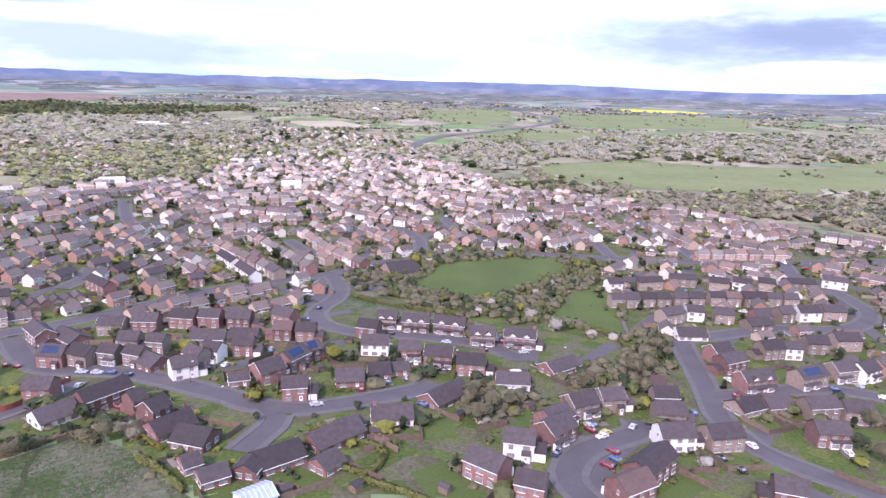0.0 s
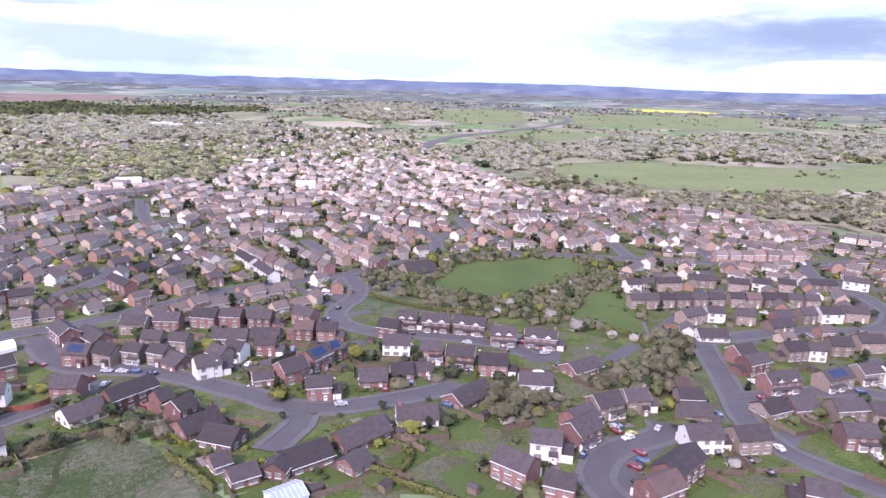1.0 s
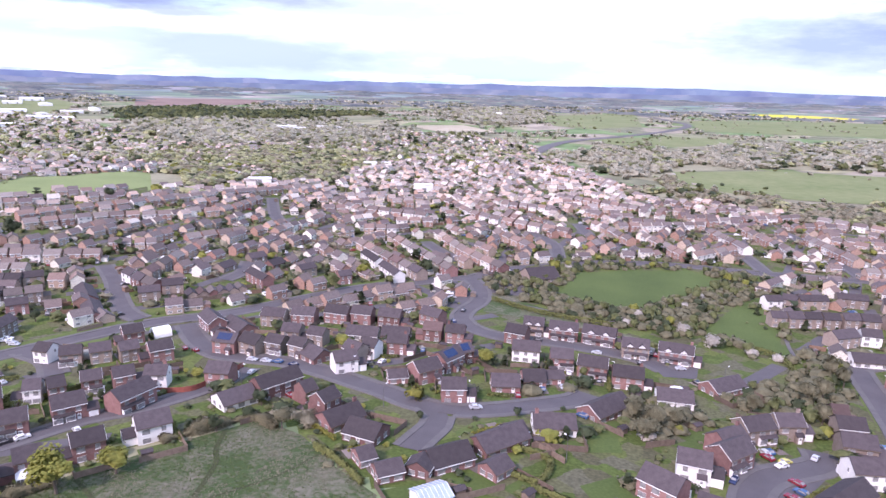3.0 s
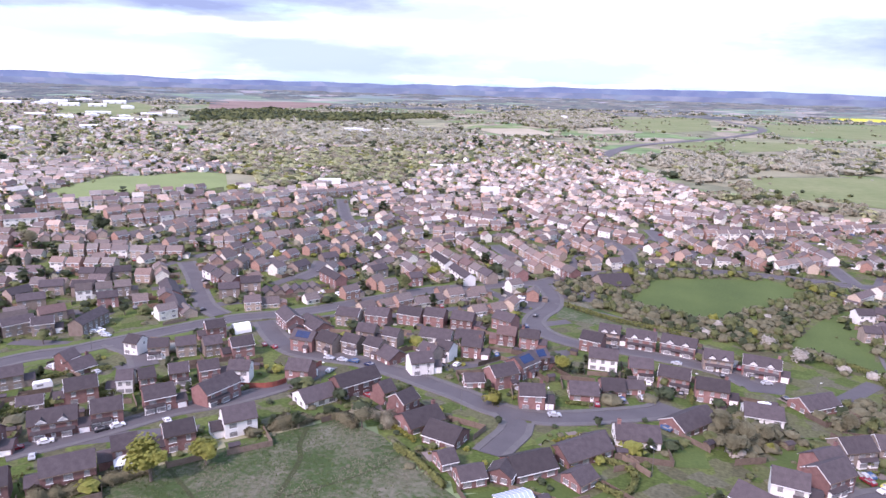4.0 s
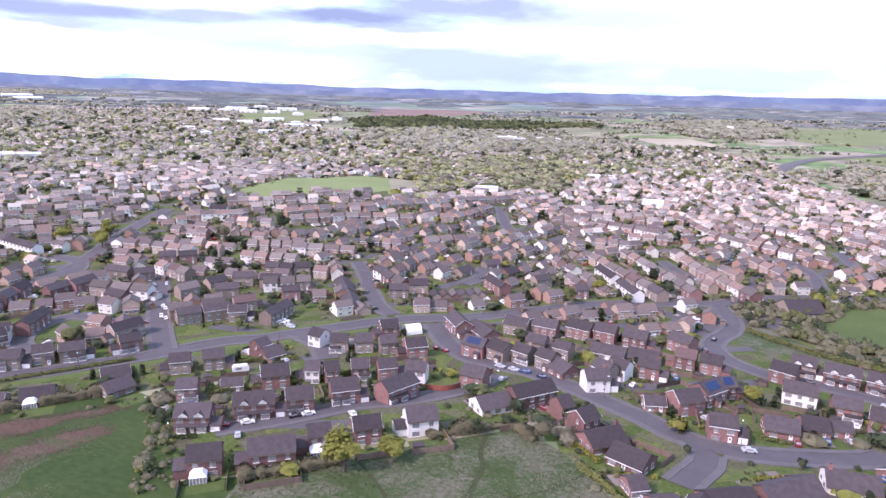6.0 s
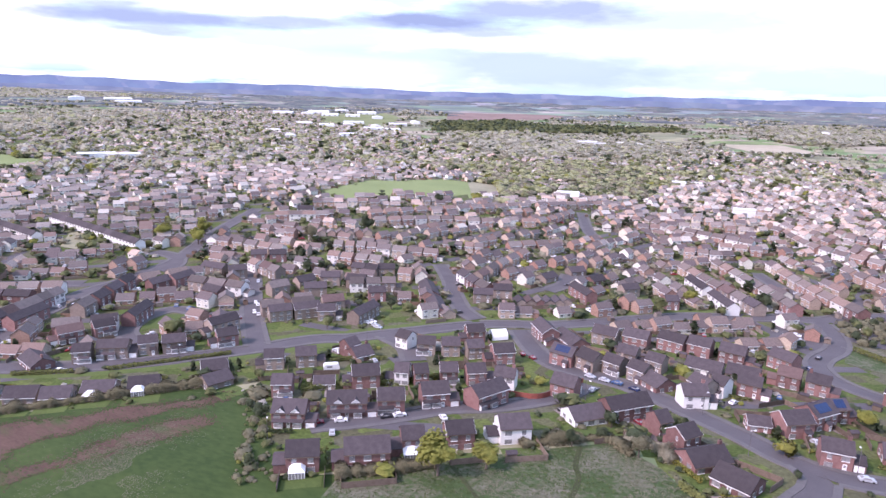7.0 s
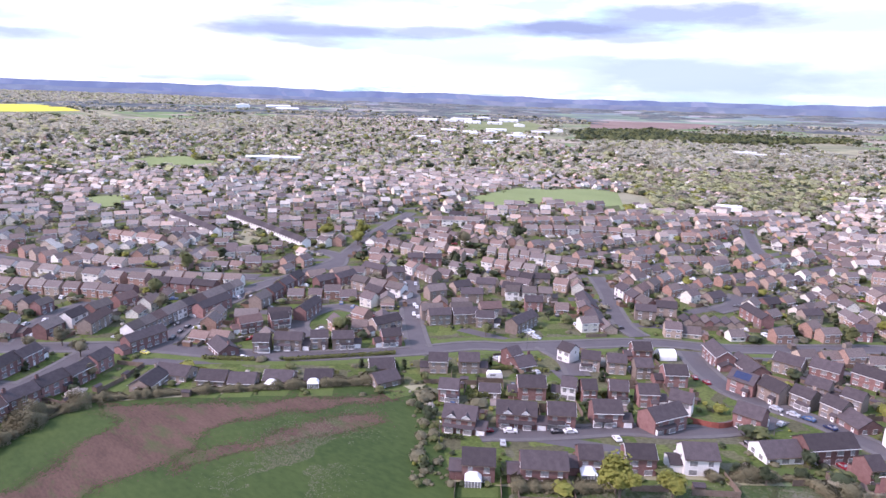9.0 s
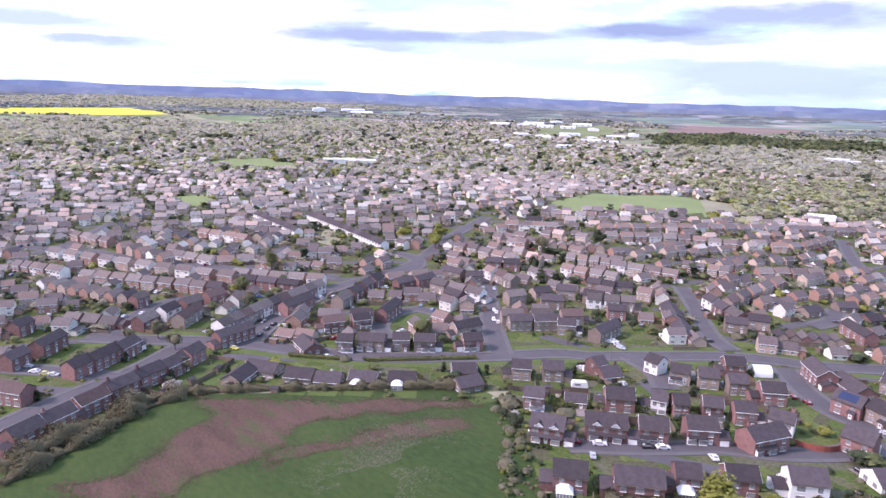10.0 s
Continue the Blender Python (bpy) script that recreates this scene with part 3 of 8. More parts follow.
TOWN_ROWS["u"] = (3, "b2", [(-253.7, 179.1), (-246.1, 190.6), (-239.1, 201.2)])
TOWN_ROWS["v"] = (4, "b2", [(-274.7, 200.7), (-268.8, 225.9), (-253.4, 233.3)])
TOWN_ROWS["w"] = (7, "w2p", [(-339.0, 285.7), (-315.0, 311.4)])
TOWN_ROWS["x"] = (5, "w2", [(-307.6, 277.2), (-285.5, 291.1)])
TOWN_ROWS["y"] = (4, "w2t", [(-389.9, 306.3), (-370.3, 326.1)])
TOWN_ROWS["aa"] = (4, "b2", [(-293.0, 258.8), (-269.8, 266.6)])
TOWN_ROWS["ab"] = (4, "w2", [(-281.8, 288.8), (-256.3, 300.5)])
TOWN_ROWS["ac"] = (9, "b2", [(-330.4, 341.6), (-302.9, 378.5), (-277.8, 398.8)])
TOWN_ROWS["ad"] = (12, "b2", [(-348.0, 357.1), (-323.1, 409.0), (-293.5, 482.5)])
TOWN_ROWS["ae"] = (9, "w2", [(-286.9, 504.6), (-251.1, 580.8)])
TOWN_ROWS["af"] = (6, "b2", [(-269.0, 418.9), (-254.2, 435.5), (-255.0, 488.4)])
TOWN_ROWS["ag"] = (3, "b1", [(-234.8, 360.5), (-217.7, 386.2)])
TOWN_ROWS["ah"] = (5, "r2t", [(-212.0, 284.0), (-215.8, 312.2), (-217.2, 338.5)])
TOWN_ROWS["ai"] = (3, "b2", [(-216.5, 276.5), (-195.6, 264.7), (-189.4, 267.7)])
TOWN_ROWS["aj"] = (6, "b1p", [(-176.4, 261.5), (-159.9, 276.0)])
TOWN_ROWS["ak"] = (3, "b2", [(-249.9, 229.2), (-238.2, 239.7)])
TOWN_ROWS["al"] = (4, "w2", [(-261.0, 324.0), (-243.5, 333.1)])
TOWN_ROWS["ba"] = (7, "w2t", [(-131.0, 378.4), (-108.1, 352.7), (-85.8, 327.4)])
TOWN_ROWS["bb"] = (8, "r2t", [(-118.8, 404.8), (-92.3, 369.6), (-71.5, 339.5)])
TOWN_ROWS["bc"] = (7, "r2t", [(-81.9, 404.6), (-62.8, 374.8), (-45.2, 352.5)])
TOWN_ROWS["bd"] = (4, "r2", [(-53.3, 442.8), (-33.6, 413.2)])
TOWN_ROWS["be"] = (13, "w2", [(-108.0, 560.6), (-73.1, 503.4), (-10.8, 466.4)])
TOWN_ROWS["bf"] = (5, "w2", [(-159.5, 496.6), (-119.0, 487.6)])
TOWN_ROWS["bg"] = (3, "w2", [(-127.8, 461.3), (-110.3, 467.6)])
TOWN_ROWS["bh"] = (3, "r2", [(-142.0, 425.4), (-127.8, 430.6)])
TOWN_ROWS["bi"] = (4, "r2", [(-198.0, 521.1), (-154.7, 473.5)])
TOWN_ROWS["bk"] = (6, "w2", [(95.5, 494.1), (105.2, 447.8)])
TOWN_ROWS["bl"] = (8, "w2", [(123.7, 509.7), (135.3, 432.3)])
TOWN_ROWS["bm"] = (8, "w2", [(158.8, 489.9), (166.5, 431.9)])
TOWN_ROWS["bn"] = (6, "r2", [(46.7, 462.0), (61.6, 418.0)])
TOWN_ROWS["bo"] = (9, "w2", [(92.8, 538.4), (177.0, 584.4)])
TOWN_ROWS["bp"] = (8, "w2", [(31.5, 498.8), (90.3, 523.4)])
TOWN_ROWS["bq"] = (4, "w2", [(197.8, 576.6), (228.1, 550.1)])
TOWN_ROWS["br"] = (7, "b2", [(162.1, 402.7), (212.2, 407.3)])
TOWN_ROWS["bs"] = (8, "b2", [(213.0, 484.3), (260.4, 503.3)])
TOWN_ROWS["bt"] = (4, "r2", [(93.9, 438.4), (70.2, 417.0)])
TOWN_ROWS["bu"] = (3, "r2p", [(-0.9, 435.3), (17.3, 423.0)])
TOWN_ROWS["bv"] = (4, "w2", [(14.5, 498.7), (32.3, 452.7)])
TOWN_ROWS["bw"] = (6, "r2", [(-61.6, 567.3), (-21.8, 559.1)])
TOWN_ROWS["bx"] = (10, "w2", [(-13.3, 632.4), (56.7, 582.0)])
# outline of the built-up land
TOWN = [(-239, -16), (-237, -9), (-247, 11), (-261, 37), (-260, 44), (-222, 98), (-200, 126), (-166, 100), (-146, 81), (-147, 86), (-133, 93), (-125, 107), (-118, 119), (-103, 137), (-90, 151), (-76, 143), (-61, 128), (-50, 122), (-41, 120), (-24, 119), (-8, 123), (16, 124), (66, 128), (118, 130), (356, 443), (322, 470), (275, 513), (212, 591), (146, 642), (66, 680), (41, 780), (-42, 1003), (-70, 1176), (-220, 1367), (-365, 1390), (-400, 1310), (-571, 1276), (-668, 1067), (-981, 1192), (-1288, 1535), (-1906, 1626), (-2064, 1191), (-1530, 572), (-1459, 313), (-1255, 140), (-1208, -16)]
# woods: kind, spacing, corners
WOODS = {}
WOODS["wood_nw"] = ("mixed", 11, [(-610, 871), (-542, 950), (-461, 1003), (-372, 970), (-276, 927), (-224, 770), (-235, 669), (-303, 629), (-279, 549), (-323, 512), (-342, 482)])
WOODS["wood_vale"] = ("bare", 11, [(53, 755), (108, 727), (179, 665), (295, 667), (485, 694), (346, 487), (283, 530), (219, 614), (151, 667), (68, 699)])
WOODS["wood_ridge"] = ("bare", 14, [(338, 1355), (494, 1426), (756, 1468), (1084, 1589), (758, 1101), (523, 1006), (399, 1017), (263, 994), (194, 1086)])
WOODS["wood_mid"] = ("bare", 14, [(-28, 1092), (112, 1205), (270, 1180), (252, 984), (125, 908), (97, 802), (52, 844), (9, 924)])
WOODS["wood_green"] = ("mixed", 6, [(29, 332), (67, 376), (89, 379), (86, 354), (62, 318), (55, 293), (44, 270), (20, 275), (-10, 283), (-38, 303), (-12, 312), (21, 296)])
WOODS["wood_green_b"] = ("mixed", 6, [(-57, 352), (-34, 368), (-5, 386), (-1, 366), (-12, 329), (-48, 332)])
WOODS["wood_line"] = ("bare", 6, [(2, 392), (27, 401), (68, 414), (71, 397), (33, 389), (6, 378)])
WOODS["wood_lane"] = ("bare", 8, [(80, 265), (96, 257), (90, 225), (82, 208), (78, 223), (73, 228)])
WOODS["wood_gully"] = ("bare", 6, [(6, 183), (18, 190), (29, 192), (20, 173), (8, 159), (4, 164)])
WOODS["wood_dark"] = ("dim", 15, [(-1239, 1728), (-1132, 1946), (-922, 1852), (-628, 2123), (-559, 1836), (-788, 1580), (-986, 1370)])
WOODS["wood_hall"] = ("bare", 14, [(-447, 2453), (-338, 2647), (-162, 2684), (-49, 2176), (-108, 1800), (-216, 1696), (-301, 1869)])
WOODS["wood_far"] = ("bare", 15, [(-1937, 52), (-2074, 460), (-1764, 666), (-2031, 1149), (-1740, 1096), (-1455, 749), (-1410, 488), (-1392, 298), (-1257, 125), (-1245, 24)])
WOODS["wood_far_b"] = ("bare", 20, [(-885, 1219), (-848, 1550), (-647, 1408), (-535, 1188), (-504, 931), (-627, 995), (-755, 1029)])
WOODS["wood_park"] = ("mixed", 11, [(-440, 672), (-464, 880), (-398, 1009), (-273, 653), (-310, 608), (-344, 542)])
WOODS["wood_centre"] = ("conifer", 7, [(-441, 180), (-478, 205), (-469, 230), (-430, 207), (-419, 184)])
WOODS["wood_hill"] = ("bare", 20, [(-3617, 121), (-4466, 873), (-4210, 1644), (-3239, 2081), (-2725, 2083), (-2939, 1559), (-2981, 786), (-2923, 93)])
WOODS["wood_strip"] = ("bare", 10, [(-941, 1408), (-698, 1529), (-456, 1538), (-318, 1102), (-438, 1051), (-621, 922)])
WOODS["scrub_vale"] = ("bare", 9, [(98, 802), (157, 868), (200, 675), (457, 680), (332, 484), (294, 532), (225, 557), (148, 649)])
WOODS["wood_gully_b"] = ("bare", 5, [(4, 188), (15, 199), (25, 187), (33, 194), (32, 179), (17, 162), (6, 157)])
WOODS["wood_lane_b"] = ("bare", 5, [(55, 219), (71, 239), (88, 249), (77, 203), (65, 194), (53, 194)])
WOODS["wood_lane_c"] = ("bare", 5.5, [(32, 204), (46, 223), (57, 220), (54, 198), (44, 196)])
WOODS["bushes_corner"] = ("bare", 2.4, [(-197, 117), (-196, 125), (-180, 113), (-162, 99), (-143, 85), (-150, 77), (-166, 94), (-182, 106)])
# hedges and scrub lines: kind, height, course
HEDGES = {}
HEDGES["hedge_west"] = ("scrub", 4.6, [(-230, -10), (-235, -2), (-240, 7), (-248, 18), (-255, 29), (-258, 40)])
HEDGES["hedge_west_b"] = ("scrub", 5.0, [(-237, -9), (-248, 8), (-257, 23), (-262, 38)])
HEDGES["hedge_field"] = ("scrub", 3.0, [(-260, 42), (-249, 60), (-233, 83), (-220, 101), (-205, 122)])
HEDGES["hedge_meadow"] = ("scrub", 2.6, [(-133, 93), (-125, 101), (-117, 110)])
HEDGES["hedge_back"] = ("scrub", 2.6, [(-106, 131), (-98, 141), (-90, 148), (-82, 143)])
HEDGES["hedge_back_b"] = ("bare", 2.8, [(-86, 150), (-78, 151), (-73, 145)])
HEDGES["verge_main"] = ("hedge", 1.6, [(-250, 104), (-238, 123), (-229, 138)])
HEDGES["verge_main_b"] = ("hedge", 1.6, [(-272, 83), (-258, 96)])
HEDGES["hedge_close"] = ("hedge", 2.0, [(-182, 129), (-167, 142), (-159, 151), (-152, 162)])
HEDGES["hedge_close_b"] = ("hedge", 2.0, [(-68, 135), (-62, 131)])
HEDGES["hedge_lane"] = ("hedge", 1.8, [(-193, 152), (-189, 158), (-179, 166)])
HEDGES["hedge_bung"] = ("hedge", 1.6, [(-68, 135), (-61, 130), (-52, 121)])
HEDGES["hedge_bung_b"] = ("hedge", 1.6, [(-23, 148), (-13, 143), (-15, 132), (-22, 134)])
HEDGES["hedge_bung_c"] = ("hedge", 1.6, [(-16, 129), (-9, 126), (-1, 122)])
HEDGES["hedge_park"] = ("hedge", 2.4, [(-43, 298), (-20, 282), (10, 273)])
HEDGES["hedge_lane_e"] = ("hedge", 2.4, [(62, 262), (71, 253), (72, 236)])
HEDGES["hedge_mid"] = ("hedge", 2.3, [(-179, 126), (-174, 136), (-171, 143), (-167, 153)])
# single trees: x, y, height, kind
TREES = []
TREES += [
    (-114.1, 106.3, 9.0, 'spring'),
    (-106.9, 115.6, 6.5, 'spring'),
    (-91.3, 146.7, 5.0, 'dark'),
    (-95.8, 138.8, 5.0, 'dark'),
    (-80.4, 143.7, 7.0, 'bare'),
    (-307.9, 247.1, 8.0, 'dark'),
    (-51.6, 169.9, 6.0, 'yew'),
    (-22.2, 166.3, 3.5, 'dark'),
    (-35.8, 207.8, 6.0, 'spring'),
    (-96.6, 311.2, 6.0, 'leaf'),
    (-120.2, 293.1, 9.0, 'leaf'),
    (-82.9, 335.5, 11.0, 'dark'),
    (-114.4, 322.6, 7.0, 'spring'),
    (48.3, 259.5, 8.0, 'blossom'),
]
TREES += [
    (39.5, 273.8, 7.0, 'blossom'),
    (-3.3, 206.8, 5.0, 'leaf'),
    (12.9, 207.0, 5.0, 'leaf'),
    (52.8, 197.3, 6.0, 'leaf'),
    (66.8, 211.1, 9.0, 'bare'),
    (82.1, 235.2, 10.0, 'bare'),
    (68.6, 150.5, 5.0, 'blossom'),
    (13.3, 165.8, 7.0, 'bare'),
    (9.0, 174.7, 8.0, 'bare'),
    (15.3, 171.9, 9.0, 'bare'),
    (10.9, 163.4, 8.0, 'bare'),
    (21.3, 175.2, 7.0, 'bare'),
    (46.1, 195.9, 7.0, 'bare'),
    (66.0, 195.5, 8.0, 'bare'),
]
TREES += [
    (73.3, 216.6, 9.0, 'bare'),
    (84.6, 229.7, 8.0, 'bare'),
    (118.4, 167.5, 7.0, 'dark'),
    (131.2, 182.7, 8.0, 'bare'),
    (121.1, 161.9, 7.0, 'bare'),
    (-261.1, 135.8, 10.0, 'leaf'),
    (-381.6, 232.6, 10.0, 'spring'),
    (-405.8, 225.1, 11.0, 'spring'),
    (-397.0, 248.7, 9.0, 'spring'),
    (-221.3, 179.7, 7.0, 'leaf'),
    (-361.6, 99.7, 11.0, 'leaf'),
    (-338.7, 93.6, 9.0, 'bare'),
    (-319.4, 49.0, 8.0, 'bare'),
    (-322.2, 39.2, 7.0, 'bare'),
]
TREES += [
    (-303.0, 50.9, 8.0, 'bare'),
    (-306.1, 26.2, 6.0, 'dark'),
    (-278.0, 47.7, 6.0, 'bare'),
    (-328.2, 116.9, 6.0, 'dark'),
    (-332.5, 279.0, 14.0, 'bare'),
    (-309.7, 249.0, 9.0, 'dark'),
    (-322.1, 319.9, 13.0, 'dark'),
    (-345.8, 435.6, 12.0, 'dark'),
    (-393.7, 128.1, 12.0, 'leaf'),
    (-302.0, 74.6, 4.0, 'spring'),
    (-199.4, 126.8, 5.0, 'leaf'),
    (-218.1, 217.2, 6.0, 'dark'),
    (-15.5, 364.3, 7.0, 'spring'),
    (-121.2, 229.1, 5.0, 'leaf'),
]
TREES += [
    (-128.8, 235.6, 5.0, 'leaf'),
    (-78.1, 158.1, 5.0, 'dark'),
    (-92.2, 156.6, 6.0, 'dark'),
    (45.0, 174.3, 3.0, 'leaf'),
    (-10.1, 146.5, 3.0, 'leaf'),
    (-47.3, 157.3, 3.0, 'dark'),
]
# parked cars: x, y, colour
CARS = []
CARS += [
    (-113.1, 193.3, 'silver'),
    (-107.9, 192.7, 'silver'),
    (-103.7, 192.6, 'blue'),
    (-96.3, 191.9, 'navy'),
    (-107.4, 181.4, 'silver'),
    (-137.6, 199.2, 'red'),
    (-69.7, 200.4, 'white'),
    (-73.3, 197.5, 'dark'),
    (-59.1, 216.3, 'blue'),
    (17.0, 228.7, 'dark'),
    (2.4, 234.8, 'silver'),
    (-9.3, 232.8, 'white'),
    (15.5, 239.3, 'white'),
    (22.2, 242.0, 'white'),
    (-23.0, 182.0, 'red'),
    (-4.4, 172.9, 'blue'),
    (27.5, 152.7, 'dark'),
    (30.0, 148.7, 'navy'),
    (41.9, 167.9, 'silver'),
    (42.1, 165.1, 'red'),
]
CARS += [
    (46.1, 164.2, 'yellow'),
    (44.4, 161.4, 'white'),
    (43.4, 168.9, 'blue'),
    (45.4, 153.4, 'red'),
    (45.0, 148.9, 'blue'),
    (42.0, 145.4, 'red'),
    (55.1, 169.6, 'silver'),
    (66.9, 158.7, 'dark'),
    (86.7, 164.8, 'white'),
    (74.3, 155.7, 'dark'),
    (77.2, 150.5, 'dark'),
    (101.1, 213.9, 'white'),
    (98.2, 200.2, 'red'),
    (77.7, 183.8, 'blue'),
    (136.4, 211.5, 'blue'),
    (147.6, 215.3, 'silver'),
    (150.6, 207.0, 'white'),
    (-74.3, 317.5, 'white'),
    (-53.5, 275.3, 'dark'),
    (-54.8, 257.6, 'navy'),
]
CARS += [
    (-19.6, 242.2, 'dark'),
    (-33.9, 168.7, 'silver'),
    (-142.8, 128.6, 'white'),
    (-145.2, 125.7, 'dark'),
    (-131.9, 134.1, 'white'),
    (-150.1, 109.4, 'silver'),
    (-153.8, 116.7, 'white'),
    (-157.8, 112.1, 'red'),
    (-268.2, 183.2, 'white'),
    (-257.6, 174.7, 'white'),
    (-212.7, 197.9, 'white'),
    (-205.7, 193.3, 'silver'),
    (-296.7, 207.2, 'silver'),
    (-291.1, 69.5, 'yellow'),
    (-312.8, 25.6, 'silver'),
    (-262.3, 94.1, 'white'),
    (-307.8, 5.4, 'white'),
    (-303.4, 8.2, 'yellow'),
    (-300.7, 10.4, 'silver'),
    (-298.6, 13.5, 'dark'),
]
CARS += [
    (-316.7, 0.4, 'silver'),
    (-313.4, 3.4, 'silver'),
    (-327.0, 93.0, 'silver'),
    (-354.7, 51.1, 'white'),
    (-344.1, 27.0, 'silver'),
    (-272.3, 184.0, 'white'),
    (-261.1, 174.8, 'white'),
    (-213.0, 195.6, 'white'),
    (-207.9, 194.6, 'silver'),
    (-310.5, 92.6, 'dark'),
    (-305.7, 88.0, 'dark'),
    (-300.4, 83.4, 'dark'),
    (-322.3, 104.3, 'dark'),
    (-142.5, 200.6, 'red'),
    (-178.0, 146.0, 'dark'),
    (-330.2, 132.8, 'silver'),
    (-354.6, 44.2, 'silver'),
]

# ---- materials ----
def material(name, dark, light, scale=0.6, rough=0.85, bump=0.0, fine=6.0, spread=None, spec=0.3, stops=(0.3, 0.7), metal=0.0, blend=0.55, thin=0.0):
    """Two noises, coarse and fine, between two colours; spread: 'object' or 'island' shifts the shade from piece to piece."""
    m = bpy.data.materials.new(name)
    m.use_nodes = True
    nt = m.node_tree
    b = nt.nodes["Principled BSDF"]
    b.inputs["Roughness"].default_value, b.inputs["Metallic"].default_value = rough, metal
    b.inputs["Specular IOR Level"].default_value = spec
    geo = nt.nodes.new("ShaderNodeNewGeometry")
    n1, n2 = nt.nodes.new("ShaderNodeTexNoise"), nt.nodes.new("ShaderNodeTexNoise")
    for n, s in ((n1, scale), (n2, scale * fine)):
        nt.links.new(geo.outputs["Position"], n.inputs["Vector"])
        n.inputs["Scale"].default_value, n.inputs["Detail"].default_value = s, 4
    mix = nt.nodes.new("ShaderNodeMix")
    mix.inputs[0].default_value = 1 - blend
    nt.links.new(n1.outputs[0], mix.inputs[2])
    nt.links.new(n2.outputs[0], mix.inputs[3])
    ramp = nt.nodes.new("ShaderNodeValToRGB")
    ramp.color_ramp.elements[0].position, ramp.color_ramp.elements[1].position = stops
    ramp.color_ramp.elements[0].color, ramp.color_ramp.elements[1].color = (*dark, 1), (*light, 1)
    nt.links.new(mix.outputs[0], ramp.inputs[0])
    colour = ramp.outputs[0]
    if spread:
        source = geo.outputs["Random Per Island"] if spread == "island" else nt.nodes.new("ShaderNodeObjectInfo").outputs["Random"]
        hsv = nt.nodes.new("ShaderNodeHueSaturation")
        rng = nt.nodes.new("ShaderNodeMapRange")
        rng.inputs[3].default_value, rng.inputs[4].default_value = (0.8, 1.22) if spread == "island" else (0.68, 1.32)
        nt.links.new(source, rng.inputs[0])
        nt.links.new(rng.outputs[0], hsv.inputs["Value"])
        nt.links.new(colour, hsv.inputs["Color"])
        colour = hsv.outputs[0]
    nt.links.new(colour, b.inputs["Base Color"])
    if thin:
        tr = nt.nodes.new("ShaderNodeBsdfTranslucent")
        nt.links.new(colour, tr.inputs[0])
        both = nt.nodes.new("ShaderNodeMixShader")
        both.inputs[0].default_value = thin
        nt.links.new(b.outputs[0], both.inputs[1])
        nt.links.new(tr.outputs[0], both.inputs[2])
        nt.links.new(both.outputs[0], nt.nodes["Material Output"].inputs[0])
    if bump:
        bn = nt.nodes.new("ShaderNodeBump")
        bn.inputs["Strength"].default_value, bn.inputs["Distance"].default_value = bump, 0.1
        nt.links.new(n2.outputs[0], bn.inputs["Height"])
        nt.links.new(bn.outputs[0], b.inputs["Normal"])
    return m


def palette(name, colours, source="island", rough=0.85, grain=0.35, scale=3.0, spec=0.3):
    """One of several colours for each piece, with a fine grain on it."""
    m = bpy.data.materials.new(name)
    m.use_nodes = True
    nt = m.node_tree
    b = nt.nodes["Principled BSDF"]
    b.inputs["Roughness"].default_value, b.inputs["Specular IOR Level"].default_value = rough, spec
    geo = nt.nodes.new("ShaderNodeNewGeometry")
    rand = geo.outputs["Random Per Island"] if source == "island" else nt.nodes.new("ShaderNodeObjectInfo").outputs["Random"]
    ramp = nt.nodes.new("ShaderNodeValToRGB")
    ramp.color_ramp.interpolation = "CONSTANT"
    while len(ramp.color_ramp.elements) < len(colours):
        ramp.color_ramp.elements.new(0.5)
    for i, c in enumerate(colours):
        ramp.color_ramp.elements[i].position = i / len(colours)
        ramp.color_ramp.elements[i].color = (*c, 1)
    nt.links.new(rand, ramp.inputs[0])
    n = nt.nodes.new("ShaderNodeTexNoise")
    n.inputs["Scale"].default_value, n.inputs["Detail"].default_value = scale, 5
    nt.links.new(geo.outputs["Position"], n.inputs["Vector"])
    rng = nt.nodes.new("ShaderNodeMapRange")
    rng.inputs[1].default_value, rng.inputs[2].default_value = 0.3, 0.7
    rng.inputs[3].default_value, rng.inputs[4].default_value = 1 - grain, 1 + grain
    nt.links.new(n.outputs[0], rng.inputs[0])
    hsv = nt.nodes.new("ShaderNodeHueSaturation")
    nt.links.new(rng.outputs[0], hsv.inputs["Value"])
    nt.links.new(ramp.outputs[0], hsv.inputs["Color"])
    nt.links.new(hsv.outputs[0], b.inputs["Base Color"])
    return m


